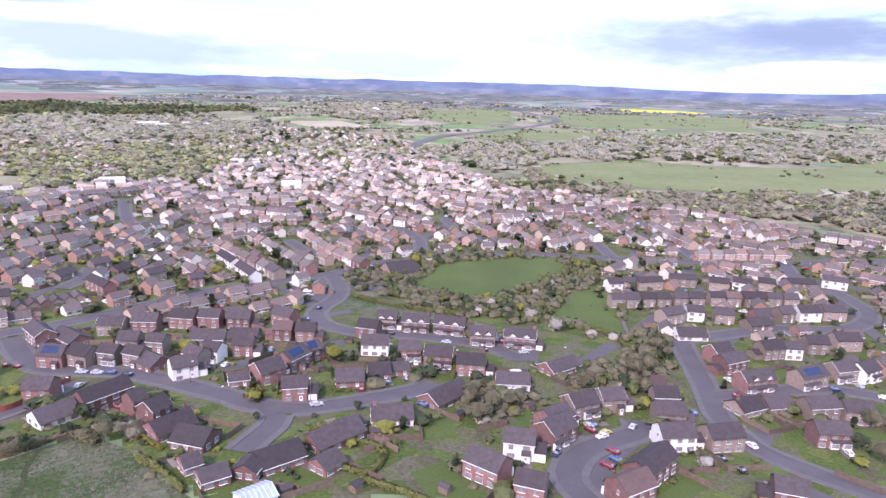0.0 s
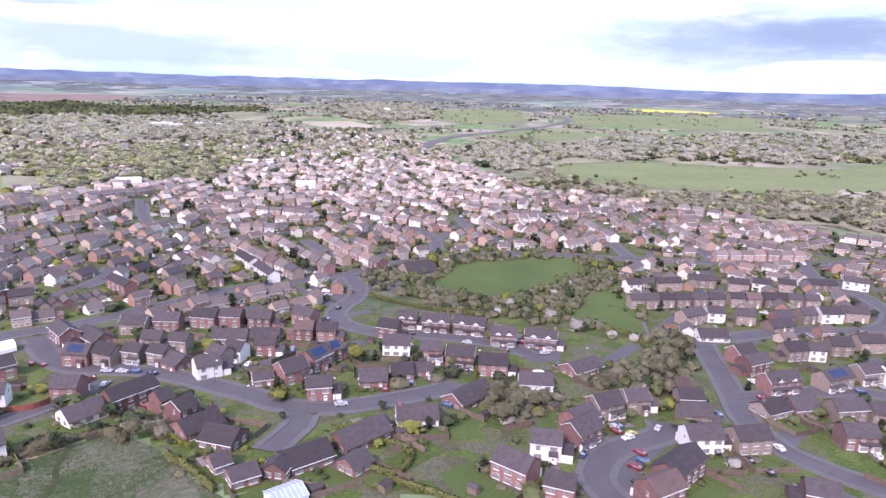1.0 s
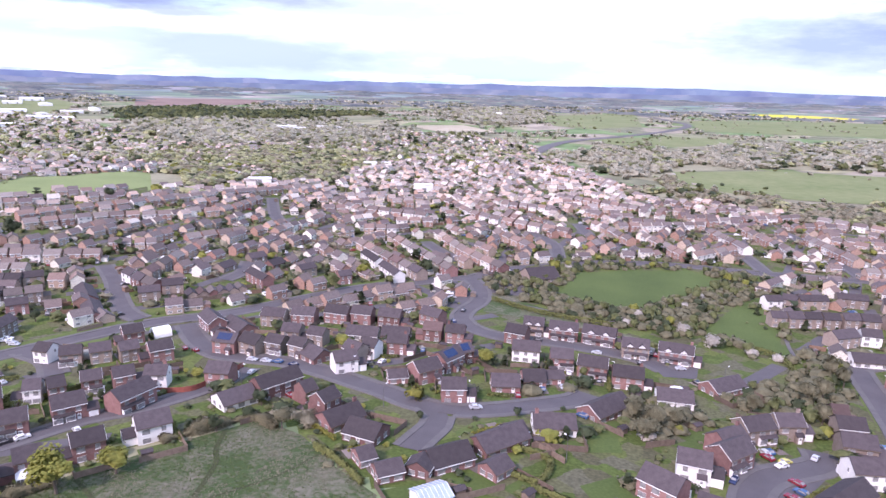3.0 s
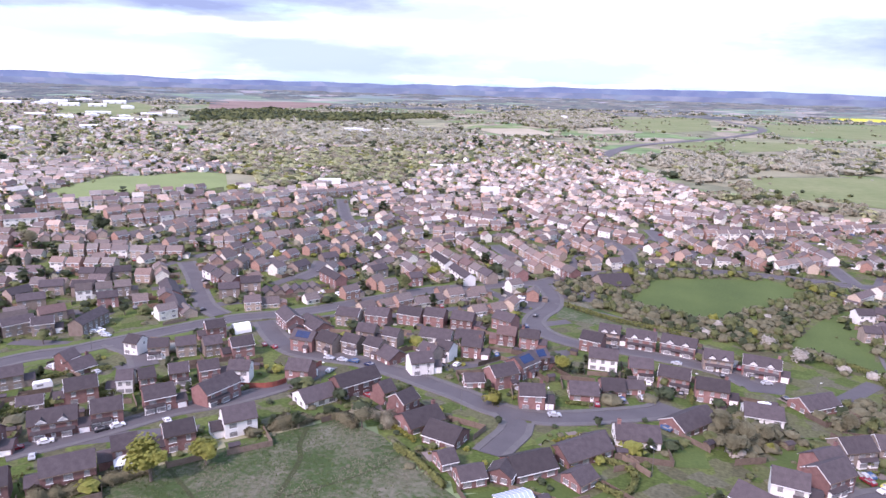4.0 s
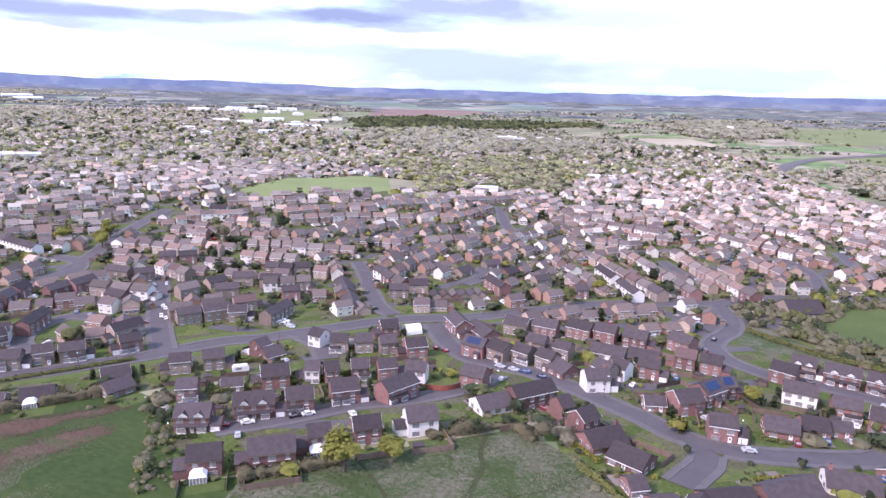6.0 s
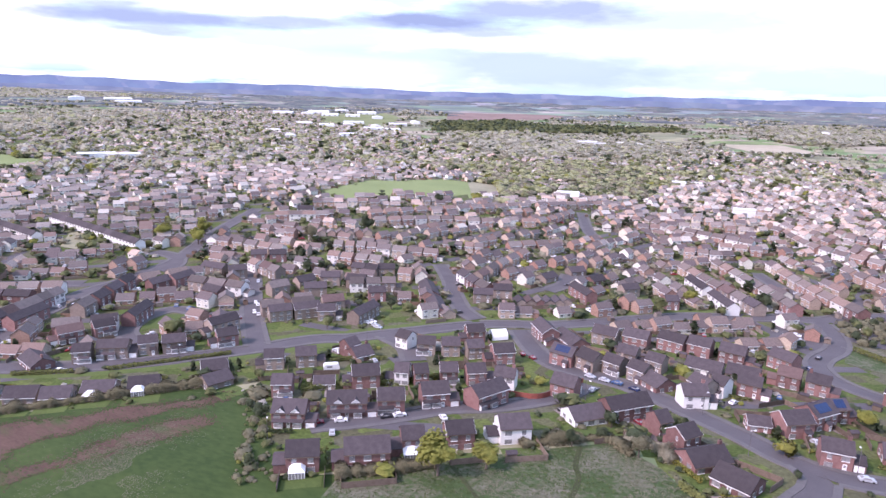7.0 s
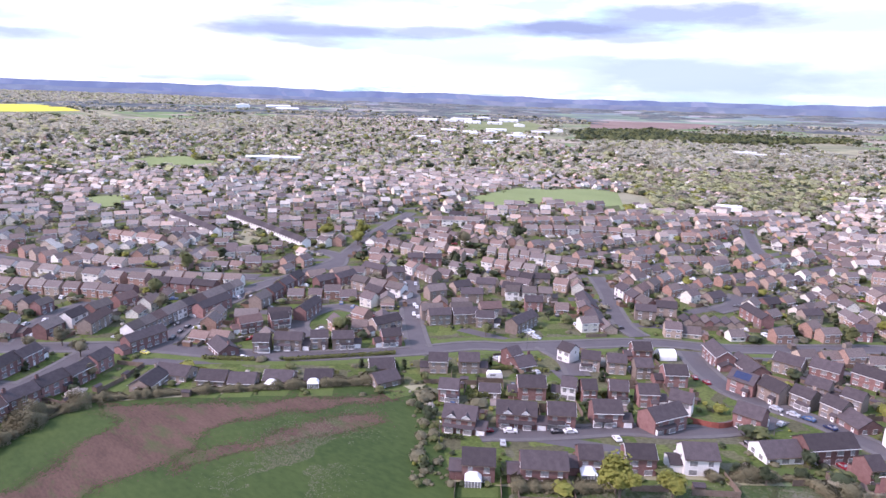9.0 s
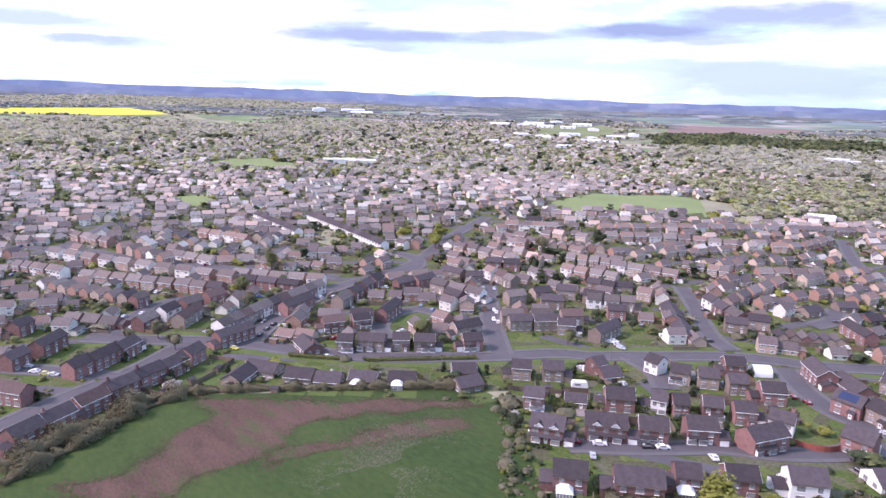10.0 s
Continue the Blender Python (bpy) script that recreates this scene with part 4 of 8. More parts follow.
def patchwork(name, colours, cell, grain=0.3, fine=0.4, warp=0.0):
    """Plots of ground of different cover, each cell with its own colour, grained."""
    m = bpy.data.materials.new(name)
    m.use_nodes = True
    nt = m.node_tree
    b = nt.nodes["Principled BSDF"]
    b.inputs["Roughness"].default_value, b.inputs["Specular IOR Level"].default_value = 0.95, 0.15
    geo = nt.nodes.new("ShaderNodeNewGeometry")
    turn = nt.nodes.new("ShaderNodeMapping")
    turn.inputs["Rotation"].default_value = (0, 0, 0.7)
    nt.links.new(geo.outputs["Position"], turn.inputs[0])
    v = nt.nodes.new("ShaderNodeTexVoronoi")
    v.distance = "CHEBYCHEV"
    v.inputs["Scale"].default_value = 1 / cell
    nt.links.new(turn.outputs[0], v.inputs["Vector"])
    sep = nt.nodes.new("ShaderNodeSeparateColor")
    nt.links.new(v.outputs["Color"], sep.inputs[0])
    ramp = nt.nodes.new("ShaderNodeValToRGB")
    ramp.color_ramp.interpolation = "CONSTANT"
    while len(ramp.color_ramp.elements) < len(colours):
        ramp.color_ramp.elements.new(0.5)
    for i, c in enumerate(colours):
        ramp.color_ramp.elements[i].position = i / len(colours)
        ramp.color_ramp.elements[i].color = (*c, 1)
    nt.links.new(sep.outputs[0], ramp.inputs[0])
    n = nt.nodes.new("ShaderNodeTexNoise")
    n.inputs["Scale"].default_value, n.inputs["Detail"].default_value = fine, 6
    nt.links.new(geo.outputs["Position"], n.inputs["Vector"])
    rng = nt.nodes.new("ShaderNodeMapRange")
    rng.inputs[1].default_value, rng.inputs[2].default_value = 0.3, 0.7
    rng.inputs[3].default_value, rng.inputs[4].default_value = 1 - grain, 1 + grain
    nt.links.new(n.outputs[0], rng.inputs[0])
    hsv = nt.nodes.new("ShaderNodeHueSaturation")
    nt.links.new(rng.outputs[0], hsv.inputs["Value"])
    nt.links.new(ramp.outputs[0], hsv.inputs["Color"])
    nt.links.new(hsv.outputs[0], b.inputs["Base Color"])
    return m


MAT = {
    "land": patchwork("countryside", [(0.15, 0.195, 0.085), (0.25, 0.24, 0.155), (0.135, 0.18, 0.095), (0.29, 0.255, 0.20), (0.20, 0.205, 0.125), (0.165, 0.17, 0.11), (0.13, 0.195, 0.085), (0.21, 0.195, 0.14)], 110, 0.35, 0.03),
    "gardens": patchwork("gardens", [(0.066, 0.094, 0.024), (0.094, 0.096, 0.050), (0.060, 0.084, 0.022), (0.088, 0.100, 0.040), (0.098, 0.096, 0.062), (0.070, 0.098, 0.026), (0.092, 0.114, 0.034), (0.080, 0.078, 0.044)], 6, 0.3, 1.1),
    "grass": material("mown_grass", (0.044, 0.07, 0.015), (0.082, 0.116, 0.03), 0.04, 0.95, 0.3, 30),
    "field_grass": material("field_grass", (0.020, 0.044, 0.007), (0.046, 0.074, 0.016), 0.05, 0.95, 0.4, 16, stops=(0.36, 0.66)),
    "straw": material("dead_grass", (0.088, 0.090, 0.054), (0.14, 0.132, 0.09), 0.5, 0.9, spread="island"),
    "tuft": material("grass_tufts", (0.036, 0.056, 0.014), (0.066, 0.086, 0.03), 0.5, 0.9, spread="island"),
    "pasture": material("pasture_grass", (0.105, 0.142, 0.046), (0.20, 0.21, 0.10), 0.012, 0.95, 0.3, 9),
    "meadow": material("rough_meadow", (0.04, 0.068, 0.02), (0.15, 0.134, 0.104), 0.07, 0.95, 0.5, 12, stops=(0.45, 0.66)),
    "soil": None,
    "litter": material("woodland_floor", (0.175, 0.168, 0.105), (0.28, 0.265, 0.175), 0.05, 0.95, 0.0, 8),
    "trodden": material("trodden_path", (0.030, 0.040, 0.014), (0.055, 0.060, 0.028), 0.3, 0.95, 0.3),
    # Lighter copy of the mown grass, with sunlight put into its colour.
    "pitch": material("sunlit_mown_pitch", (0.135, 0.175, 0.062), (0.20, 0.245, 0.095), 0.02, 0.95, 0.2, 20),
    "redfield": material("ploughed_red_land", (0.15, 0.095, 0.08), (0.25, 0.175, 0.15), 0.006, 0.95),
    "stubble": material("pale_stubble", (0.28, 0.24, 0.17), (0.42, 0.37, 0.28), 0.008, 0.95),
    "rape": material("flowering_rape", (0.46, 0.42, 0.03), (0.62, 0.56, 0.06), 0.01, 0.95),
    "verge": material("verge_grass", (0.052, 0.082, 0.018), (0.10, 0.128, 0.036), 0.2, 0.95, 0.3),
    "asphalt": material("asphalt", (0.070, 0.063, 0.068), (0.104, 0.094, 0.10), 0.15, 0.85, 0.15, 20),
    "paving": material("footway_paving", (0.088, 0.081, 0.083), (0.130, 0.121, 0.121), 0.4, 0.85, 0.1, 12),
    "drive": material("drive_paving", (0.12, 0.096, 0.088), (0.215, 0.176, 0.16), 0.3, 0.85, 0.1, 12, spread="object"),
    "brick": material("red_brick", (0.145, 0.074, 0.068), (0.245, 0.142, 0.132), 0.9, 0.9, 0.2, 9, spread="object"),
    "buff": material("buff_brick", (0.178, 0.138, 0.114), (0.285, 0.23, 0.2), 0.9, 0.9, 0.2, 9, spread="object"),
    "render": material("white_render", (0.577, 0.567, 0.558), (0.725, 0.716, 0.698), 0.5, 0.8, 0.05, 6),
    "roof": material("brown_concrete_tiles", (0.041, 0.033, 0.037), (0.073, 0.060, 0.064), 0.8, 0.85, 0.4, 7, spread="object"),
    # Lit copy of the brown tiles; the sun is in the lighter tone.
    "roof_lit": material("sunlit_brown_tiles", (0.085, 0.07, 0.068), (0.14, 0.116, 0.108), 0.8, 0.85, 0.4, 7, spread="object"),
    "roof_red": material("red_clay_tiles", (0.078, 0.050, 0.047), (0.124, 0.083, 0.077), 0.8, 0.85, 0.4, 7, spread="object"),
    "upvc": material("white_plastic", (0.66, 0.66, 0.66), (0.78, 0.78, 0.78), 1.5, 0.4),
    # Pale tones paint net curtains and the sky's reflection into the glass.
    "glass": material("window_glass", (0.1, 0.1, 0.105), (0.34, 0.33, 0.335), 1.6, 0.08, spec=0.6),
    "panel": material("solar_cells", (0.012, 0.02, 0.06), (0.02, 0.035, 0.10), 1.2, 0.15, spec=0.6),
    "timber": material("fence_timber", (0.095, 0.068, 0.052), (0.175, 0.135, 0.108), 0.9, 0.9, 0.2, spread="object"),
    "redfence": material("red_stained_boards", (0.20, 0.055, 0.04), (0.30, 0.10, 0.075), 0.9, 0.85, 0.2),
    "bark": material("bark", (0.07, 0.055, 0.045), (0.14, 0.115, 0.095), 1.5, 0.95, 0.4),
    "leaf": material("spring_leaves", (0.098, 0.116, 0.044), (0.18, 0.196, 0.086), 0.5, 0.8, spread="island", thin=0.4),
    # Pale young willow leaf, lightened further for the sunlit far woods.
    "willow": material("sunlit_willow_leaves", (0.34, 0.35, 0.19), (0.50, 0.51, 0.30), 0.5, 0.8, spread="island", thin=0.5),
    # Darker twigs for near trees and shrubs: cloud shade put into the colour.
    "thorn": material("shaded_near_twigs", (0.125, 0.122, 0.074), (0.22, 0.208, 0.132), 0.4, 0.9, spread="island", thin=0.4),
    "spring": material("yellow_green_leaves", (0.165, 0.18, 0.034), (0.29, 0.29, 0.075), 0.5, 0.8, spread="island", thin=0.4),
    "dark": material("evergreen_leaves", (0.042, 0.058, 0.03), (0.08, 0.102, 0.052), 0.5, 0.8, spread="island", thin=0.4),
    "yew": material("golden_evergreen", (0.105, 0.105, 0.018), (0.18, 0.17, 0.035), 0.5, 0.8, spread="island"),
    # The same twigs in the lighter, sunlit tone of the middle distance.
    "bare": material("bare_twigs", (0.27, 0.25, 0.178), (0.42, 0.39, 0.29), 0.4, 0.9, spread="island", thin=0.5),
    # Far twigs: haze and sunlight are put into this paler colour.
    "pale": material("haze_paled_twigs", (0.38, 0.365, 0.285), (0.55, 0.525, 0.42), 0.4, 0.9, spread="island", thin=0.5),
    "blossom": material("blossom", (0.33, 0.31, 0.27), (0.5, 0.47, 0.42), 0.8, 0.8, spread="island", thin=0.4),
    "hedge": material("clipped_hedge", (0.066, 0.078, 0.022), (0.135, 0.142, 0.044), 0.5, 0.85, spread="island"),
    "scrub": material("thorn_scrub", (0.085, 0.079, 0.044), (0.152, 0.138, 0.082), 0.3, 0.9, spread="island"),
    "tyre": material("tyre_rubber", (0.015, 0.015, 0.015), (0.03, 0.03, 0.03), 5, 0.9),
    "shed": material("white_sheeting", (0.62, 0.63, 0.65), (0.80, 0.81, 0.83), 0.02, 0.6),
    "polycarb": material("blue_roof_sheets", (0.24, 0.30, 0.38), (0.33, 0.40, 0.49), 0.6, 0.35, spec=0.5),
    # Town walls: render and brick, lightened to stand for sunlight.
    "far_wall": palette("sunlit_town_walls", [(0.42, 0.285, 0.225), (0.78, 0.755, 0.69), (0.44, 0.335, 0.27), (0.56, 0.475, 0.39), (0.50, 0.40, 0.33), (0.40, 0.28, 0.22), (0.72, 0.69, 0.63), (0.62, 0.54, 0.45), (0.38, 0.27, 0.215)]),
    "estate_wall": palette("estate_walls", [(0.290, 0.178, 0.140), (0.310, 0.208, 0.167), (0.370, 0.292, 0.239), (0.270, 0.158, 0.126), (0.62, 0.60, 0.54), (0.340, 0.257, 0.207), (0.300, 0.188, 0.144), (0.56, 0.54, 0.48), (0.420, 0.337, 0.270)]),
    "row_wall": palette("row_walls", [(0.30, 0.185, 0.15), (0.66, 0.64, 0.60), (0.36, 0.29, 0.24), (0.28, 0.165, 0.135), (0.70, 0.68, 0.63), (0.38, 0.27, 0.22), (0.32, 0.20, 0.16)]),
    "row_roof": palette("row_roofs", [(0.12, 0.095, 0.088), (0.16, 0.125, 0.112), (0.135, 0.112, 0.108), (0.20, 0.14, 0.118), (0.175, 0.15, 0.138)]),
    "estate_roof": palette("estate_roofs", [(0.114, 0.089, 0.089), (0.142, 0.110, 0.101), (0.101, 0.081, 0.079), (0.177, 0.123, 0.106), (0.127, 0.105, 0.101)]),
    # Town roofs carry the same sunlight in their lighter tiles.
    "far_roof": palette("sunlit_town_roofs", [(0.215, 0.180, 0.165), (0.285, 0.232, 0.205), (0.235, 0.208, 0.196), (0.40, 0.295, 0.245), (0.26, 0.222, 0.20), (0.42, 0.385, 0.345), (0.18, 0.15, 0.142)]),
}
MAT["soil"] = material("red_soil_with_weeds", (0.050, 0.028, 0.020), (0.112, 0.066, 0.050), 0.16, 0.95, 0.8, 14)


def weeds(m, green):
    """Grass coming through in streaks and patches."""
    nt = m.node_tree
    bsdf = nt.nodes["Principled BSDF"]
    soil_colour = bsdf.inputs["Base Color"].links[0].from_socket
    geo = nt.nodes.new("ShaderNodeNewGeometry")
    turn = nt.nodes.new("ShaderNodeMapping")
    turn.inputs["Rotation"].default_value, turn.inputs["Scale"].default_value = (0, 0, 0.95), (0.35, 1.0, 1.0)
    nt.links.new(geo.outputs["Position"], turn.inputs[0])
    n = nt.nodes.new("ShaderNodeTexNoise")
    n.inputs["Scale"].default_value, n.inputs["Detail"].default_value, n.inputs["Roughness"].default_value = 0.085, 9, 0.68
    nt.links.new(turn.outputs[0], n.inputs["Vector"])
    ramp = nt.nodes.new("ShaderNodeValToRGB")
    ramp.color_ramp.elements[0].position, ramp.color_ramp.elements[1].position = 0.52, 0.65
    nt.links.new(n.outputs[0], ramp.inputs[0])
    mix = nt.nodes.new("ShaderNodeMix")
    mix.data_type = "RGBA"
    nt.links.new(ramp.outputs[0], mix.inputs[0])
    nt.links.new(soil_colour, mix.inputs[6])
    mix.inputs[7].default_value = (*green, 1)
    nt.links.new(mix.outputs[2], bsdf.inputs["Base Color"])


weeds(MAT["soil"], (0.044, 0.066, 0.018))


def drawn_out(m, turn, stretch):
    """Draws the grain out along the rows of the plough or the mower."""
    nt = m.node_tree
    for n in [q for q in nt.nodes if q.type == "TEX_NOISE" and q.inputs["Vector"].links and q.inputs["Vector"].links[0].from_node.type == "NEW_GEOMETRY"]:
        mp = nt.nodes.new("ShaderNodeMapping")
        mp.inputs["Rotation"].default_value, mp.inputs["Scale"].default_value = (0, 0, turn), (stretch, 1.0, 1.0)
        nt.links.new(n.inputs["Vector"].links[0].from_socket, mp.inputs[0])
        nt.links.new(mp.outputs[0], n.inputs["Vector"])


drawn_out(MAT["soil"], 0.95, 0.22)
drawn_out(MAT["field_grass"], 0.95, 0.4)
PAINT = {"silver": (0.42, 0.44, 0.47), "white": (0.74, 0.74, 0.74), "red": (0.20, 0.022, 0.032), "blue": (0.05, 0.10, 0.20), "navy": (0.02, 0.03, 0.08), "dark": (0.03, 0.03, 0.035), "yellow": (0.50, 0.46, 0.12)}
for key, c in PAINT.items():
    MAT["car_" + key] = material(key + "_car_paint", tuple(0.9 * v for v in c), tuple(1.05 * v for v in c), 0.8, 0.25, spec=0.6)


# ---- helpers of the scene ----
def ground(x, y):
    """Height of the land."""
    r = np.hypot(x, y)
    z = -9.5 + 12.0 * np.exp(-((x + 40) ** 2 + (y - 110) ** 2) / (2 * 95 ** 2)) + 15 * np.exp(-((x + 450) ** 2 + (y - 420) ** 2) / (2 * 150 ** 2))
    z = z + 3 * np.exp(-((x + 150) ** 2 + (y - 60) ** 2) / (2 * 60 ** 2)) + 9.5 * np.exp(-((x + 20) ** 2 + (y + 60) ** 2) / (2 * 110 ** 2))
    away = 0.899 * y - 0.438 * x          # the land falls gently away from the hill under the camera
    return z + 88 * np.maximum(0, (r - 650) / 3850) ** 1.15 - 0.01658 * np.maximum(away, 0)


def gz(x, y):
    return float(ground(float(x), float(y)))


def mesh(name, verts, faces, mats, idx=None, smooth=False):
    me = bpy.data.meshes.new(name)
    me.from_pydata([tuple(v) for v in verts], [], faces)
    for m in mats:
        me.materials.append(MAT[m])
    if idx is not None:
        me.polygons.foreach_set("material_index", idx)
    if smooth:
        me.polygons.foreach_set("use_smooth", [True] * len(me.polygons))
    me.update()
    return me


def quad_mesh(name, verts, faces, mats, idx=None, normals=None):
    """The same from large arrays: verts (n, 3), faces (m, 4)."""
    me = bpy.data.meshes.new(name)
    verts, faces = np.asarray(verts, np.float32), np.asarray(faces, np.int32)
    k = faces.shape[1]
    me.vertices.add(len(verts))
    me.vertices.foreach_set("co", verts.ravel())
    me.loops.add(faces.size)
    me.loops.foreach_set("vertex_index", faces.ravel())
    me.polygons.add(len(faces))
    me.polygons.foreach_set("loop_start", np.arange(0, faces.size, k, dtype=np.int32))
    me.polygons.foreach_set("loop_total", np.full(len(faces), k, np.int32))
    for m in mats:
        me.materials.append(MAT[m])
    if idx is not None:
        me.polygons.foreach_set("material_index", np.asarray(idx, np.int32))
    me.polygons.foreach_set("use_smooth", np.full(len(faces), normals is not None))
    me.update(calc_edges=True)
    if normals is not None:
        me.normals_split_custom_set(np.repeat(np.asarray(normals, np.float32), k, axis=0))
    return me


def part(name, data, parent, at=(0, 0, 0), turn=0.0, label=""):
    ob = new(name, data)
    ob.parent = parent
    ob.matrix_basis = pose(*at, 0, 0, turn)
    return tagged(ob, label) if label else ob


def box(x0, x1, y0, y1, z0, z1):
    v = [(x, y, z) for z in (z0, z1) for y in (y0, y1) for x in (x0, x1)]
    return v, [(0, 2, 3, 1), (4, 5, 7, 6), (0, 1, 5, 4), (2, 6, 7, 3), (0, 4, 6, 2), (1, 3, 7, 5)]


def boxes(name, parts, mats):
    """One mesh of several boxes: rows of (x0, x1, y0, y1, z0, z1, material index)."""
    v, f, idx = [], [], []
    for *b, k in parts:
        bv, bf = box(*b)
        f += [tuple(i + len(v) for i in q) for q in bf]
        v += bv
        idx += [k] * 6
    return mesh(name, v, f, mats, idx)


def inside(x, y, poly):
    x, y = np.asarray(x, float), np.asarray(y, float)
    hit = np.zeros(x.shape, bool)
    for (x0, y0), (x1, y1) in zip(poly, poly[1:] + poly[:1]):
        cross = (y0 > y) != (y1 > y)
        hit ^= cross & (x < (x1 - x0) * (y - y0) / ((y1 - y0) or 1e-9) + x0)
    return hit


def curve(points, step=4.0):
    """A smooth line through the points, in steps."""
    p = [np.array(q, float) for q in points]
    p = [2 * p[0] - p[1]] + p + [2 * p[-1] - p[-2]]
    out = []
    for a, b, c, d in zip(p, p[1:], p[2:], p[3:]):
        n = max(1, int(np.linalg.norm(c - b) / step))
        for i in range(n):
            u = i / n
            out.append(0.5 * (2 * b + (c - a) * u + (2 * a - 5 * b + 4 * c - d) * u * u + (3 * b - a - 3 * c + d) * u ** 3))
    return np.array(out + [p[-2]])


def sides(line):
    t = np.gradient(line, axis=0)
    t /= np.linalg.norm(t, axis=1)[:, None] + 1e-9
    return np.c_[-t[:, 1], t[:, 0]]


def drape(name, corners, cover, lift, cell, kind="structure", label=""):
    """A sheet of ground cover with the given outline, laid on the land."""
    bm = bmesh.new()
    bm.faces.new([bm.verts.new((x, y, 0)) for x, y in corners])
    xs, ys = [c[0] for c in corners], [c[1] for c in corners]
    for axis, lo, hi in ((0, min(xs), max(xs)), (1, min(ys), max(ys))):
        n = max(1, int((hi - lo) / cell))
        for i in range(1, n + 1):
            co, no = [0, 0, 0], [0, 0, 0]
            co[axis], no[axis] = lo + (hi - lo) * i / (n + 1), 1
            bmesh.ops.bisect_plane(bm, geom=bm.verts[:] + bm.edges[:] + bm.faces[:], plane_co=co, plane_no=no)
    bmesh.ops.triangulate(bm, faces=bm.faces[:])
    for v in bm.verts:
        v.co.z = gz(v.co.x, v.co.y) + lift
    bmesh.ops.recalc_face_normals(bm, faces=bm.faces[:])
    if bm.faces and sum(f.normal.z for f in bm.faces) < 0:
        bmesh.ops.reverse_faces(bm, faces=bm.faces[:])
    me = bpy.data.meshes.new(name)
    bm.to_mesh(me)
    bm.free()
    me.materials.append(MAT[cover])
    return tagged(new(name, me), label, kind=kind)


rng = np.random.default_rng(7)

# ---- the land ----
def build_land():
    """One sheet from under the camera to the horizon: country, with the built-up land as plots and gardens."""
    radii = np.concatenate([np.arange(0, 460, 5.0), np.arange(460, 700, 12.0), np.geomspace(700, 4700, 60)])
    n = 400
    ang = np.linspace(0, 2 * np.pi, n, endpoint=False)
    x, y = np.outer(radii, np.cos(ang)).ravel(), np.outer(radii, np.sin(ang)).ravel()
    z = ground(x, y)
    i, j = np.meshgrid(np.arange(len(radii) - 1), np.arange(n), indexing="ij")
    a, b = i * n + j, i * n + (j + 1) % n
    f = np.stack([a, a + n, b + n, b], -1).reshape(-1, 4)
    built = inside(x[f].mean(1), y[f].mean(1), TOWN).astype(np.int32)
    tagged(new("ground", quad_mesh("ground", np.c_[x, y, z], f, ["land", "gardens"], built)), "rolling country and garden plots of the town", "ground", kind="structure")


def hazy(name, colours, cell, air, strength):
    """A patchwork backdrop of far country, its blue haze painted as a faint glow."""
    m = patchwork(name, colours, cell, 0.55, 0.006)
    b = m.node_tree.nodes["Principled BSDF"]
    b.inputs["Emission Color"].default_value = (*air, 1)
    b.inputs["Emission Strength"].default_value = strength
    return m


def build_hills():
    """A ring of low hills round the whole place, blue haze painted as glow."""
    n, k = 480, 7
    a = np.linspace(0, 2 * np.pi, n, endpoint=False)
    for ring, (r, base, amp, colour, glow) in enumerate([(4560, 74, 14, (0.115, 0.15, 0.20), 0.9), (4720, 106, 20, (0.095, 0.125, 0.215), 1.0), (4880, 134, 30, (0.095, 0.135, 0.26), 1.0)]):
        drop = 0.01658 * r * np.maximum(0.899 * np.sin(a) - 0.438 * np.cos(a), 0)
        top = np.array([base + amp * (0.5 + 0.75 * noise.noise((math.cos(t) * 5 + ring * 9, math.sin(t) * 5, 1.3)) + 0.35 * noise.noise((math.cos(t) * 21, math.sin(t) * 21, ring)) + 0.12 * noise.noise((math.cos(t) * 90, math.sin(t) * 90, ring))) for t in a]) - drop
        foot = ground(4480 * np.cos(a), 4480 * np.sin(a)) - 6
        v = []
        for i in range(k):
            u = i / (k - 1)
            rr = r - 90 * (1 - u)
            v.append(np.c_[rr * np.cos(a), rr * np.sin(a), foot + (top - foot) * u ** 0.8])
        i, j = np.meshgrid(np.arange(k - 1), np.arange(n), indexing="ij")
        p, q = i * n + j, i * n + (j + 1) % n
        MAT["hills%d" % ring] = hazy("blue_haze_hills", [(0.035, 0.05, 0.045), (0.05, 0.065, 0.055), (0.04, 0.05, 0.05), (0.07, 0.075, 0.065), (0.035, 0.05, 0.045)], 90, colour, glow)
        tagged(new("backdrop", quad_mesh("backdrop", np.concatenate(v), np.stack([p, q, q + n, p + n], -1).reshape(-1, 4), ["hills%d" % ring])), "low hills in painted blue haze", "hills", kind="structure")


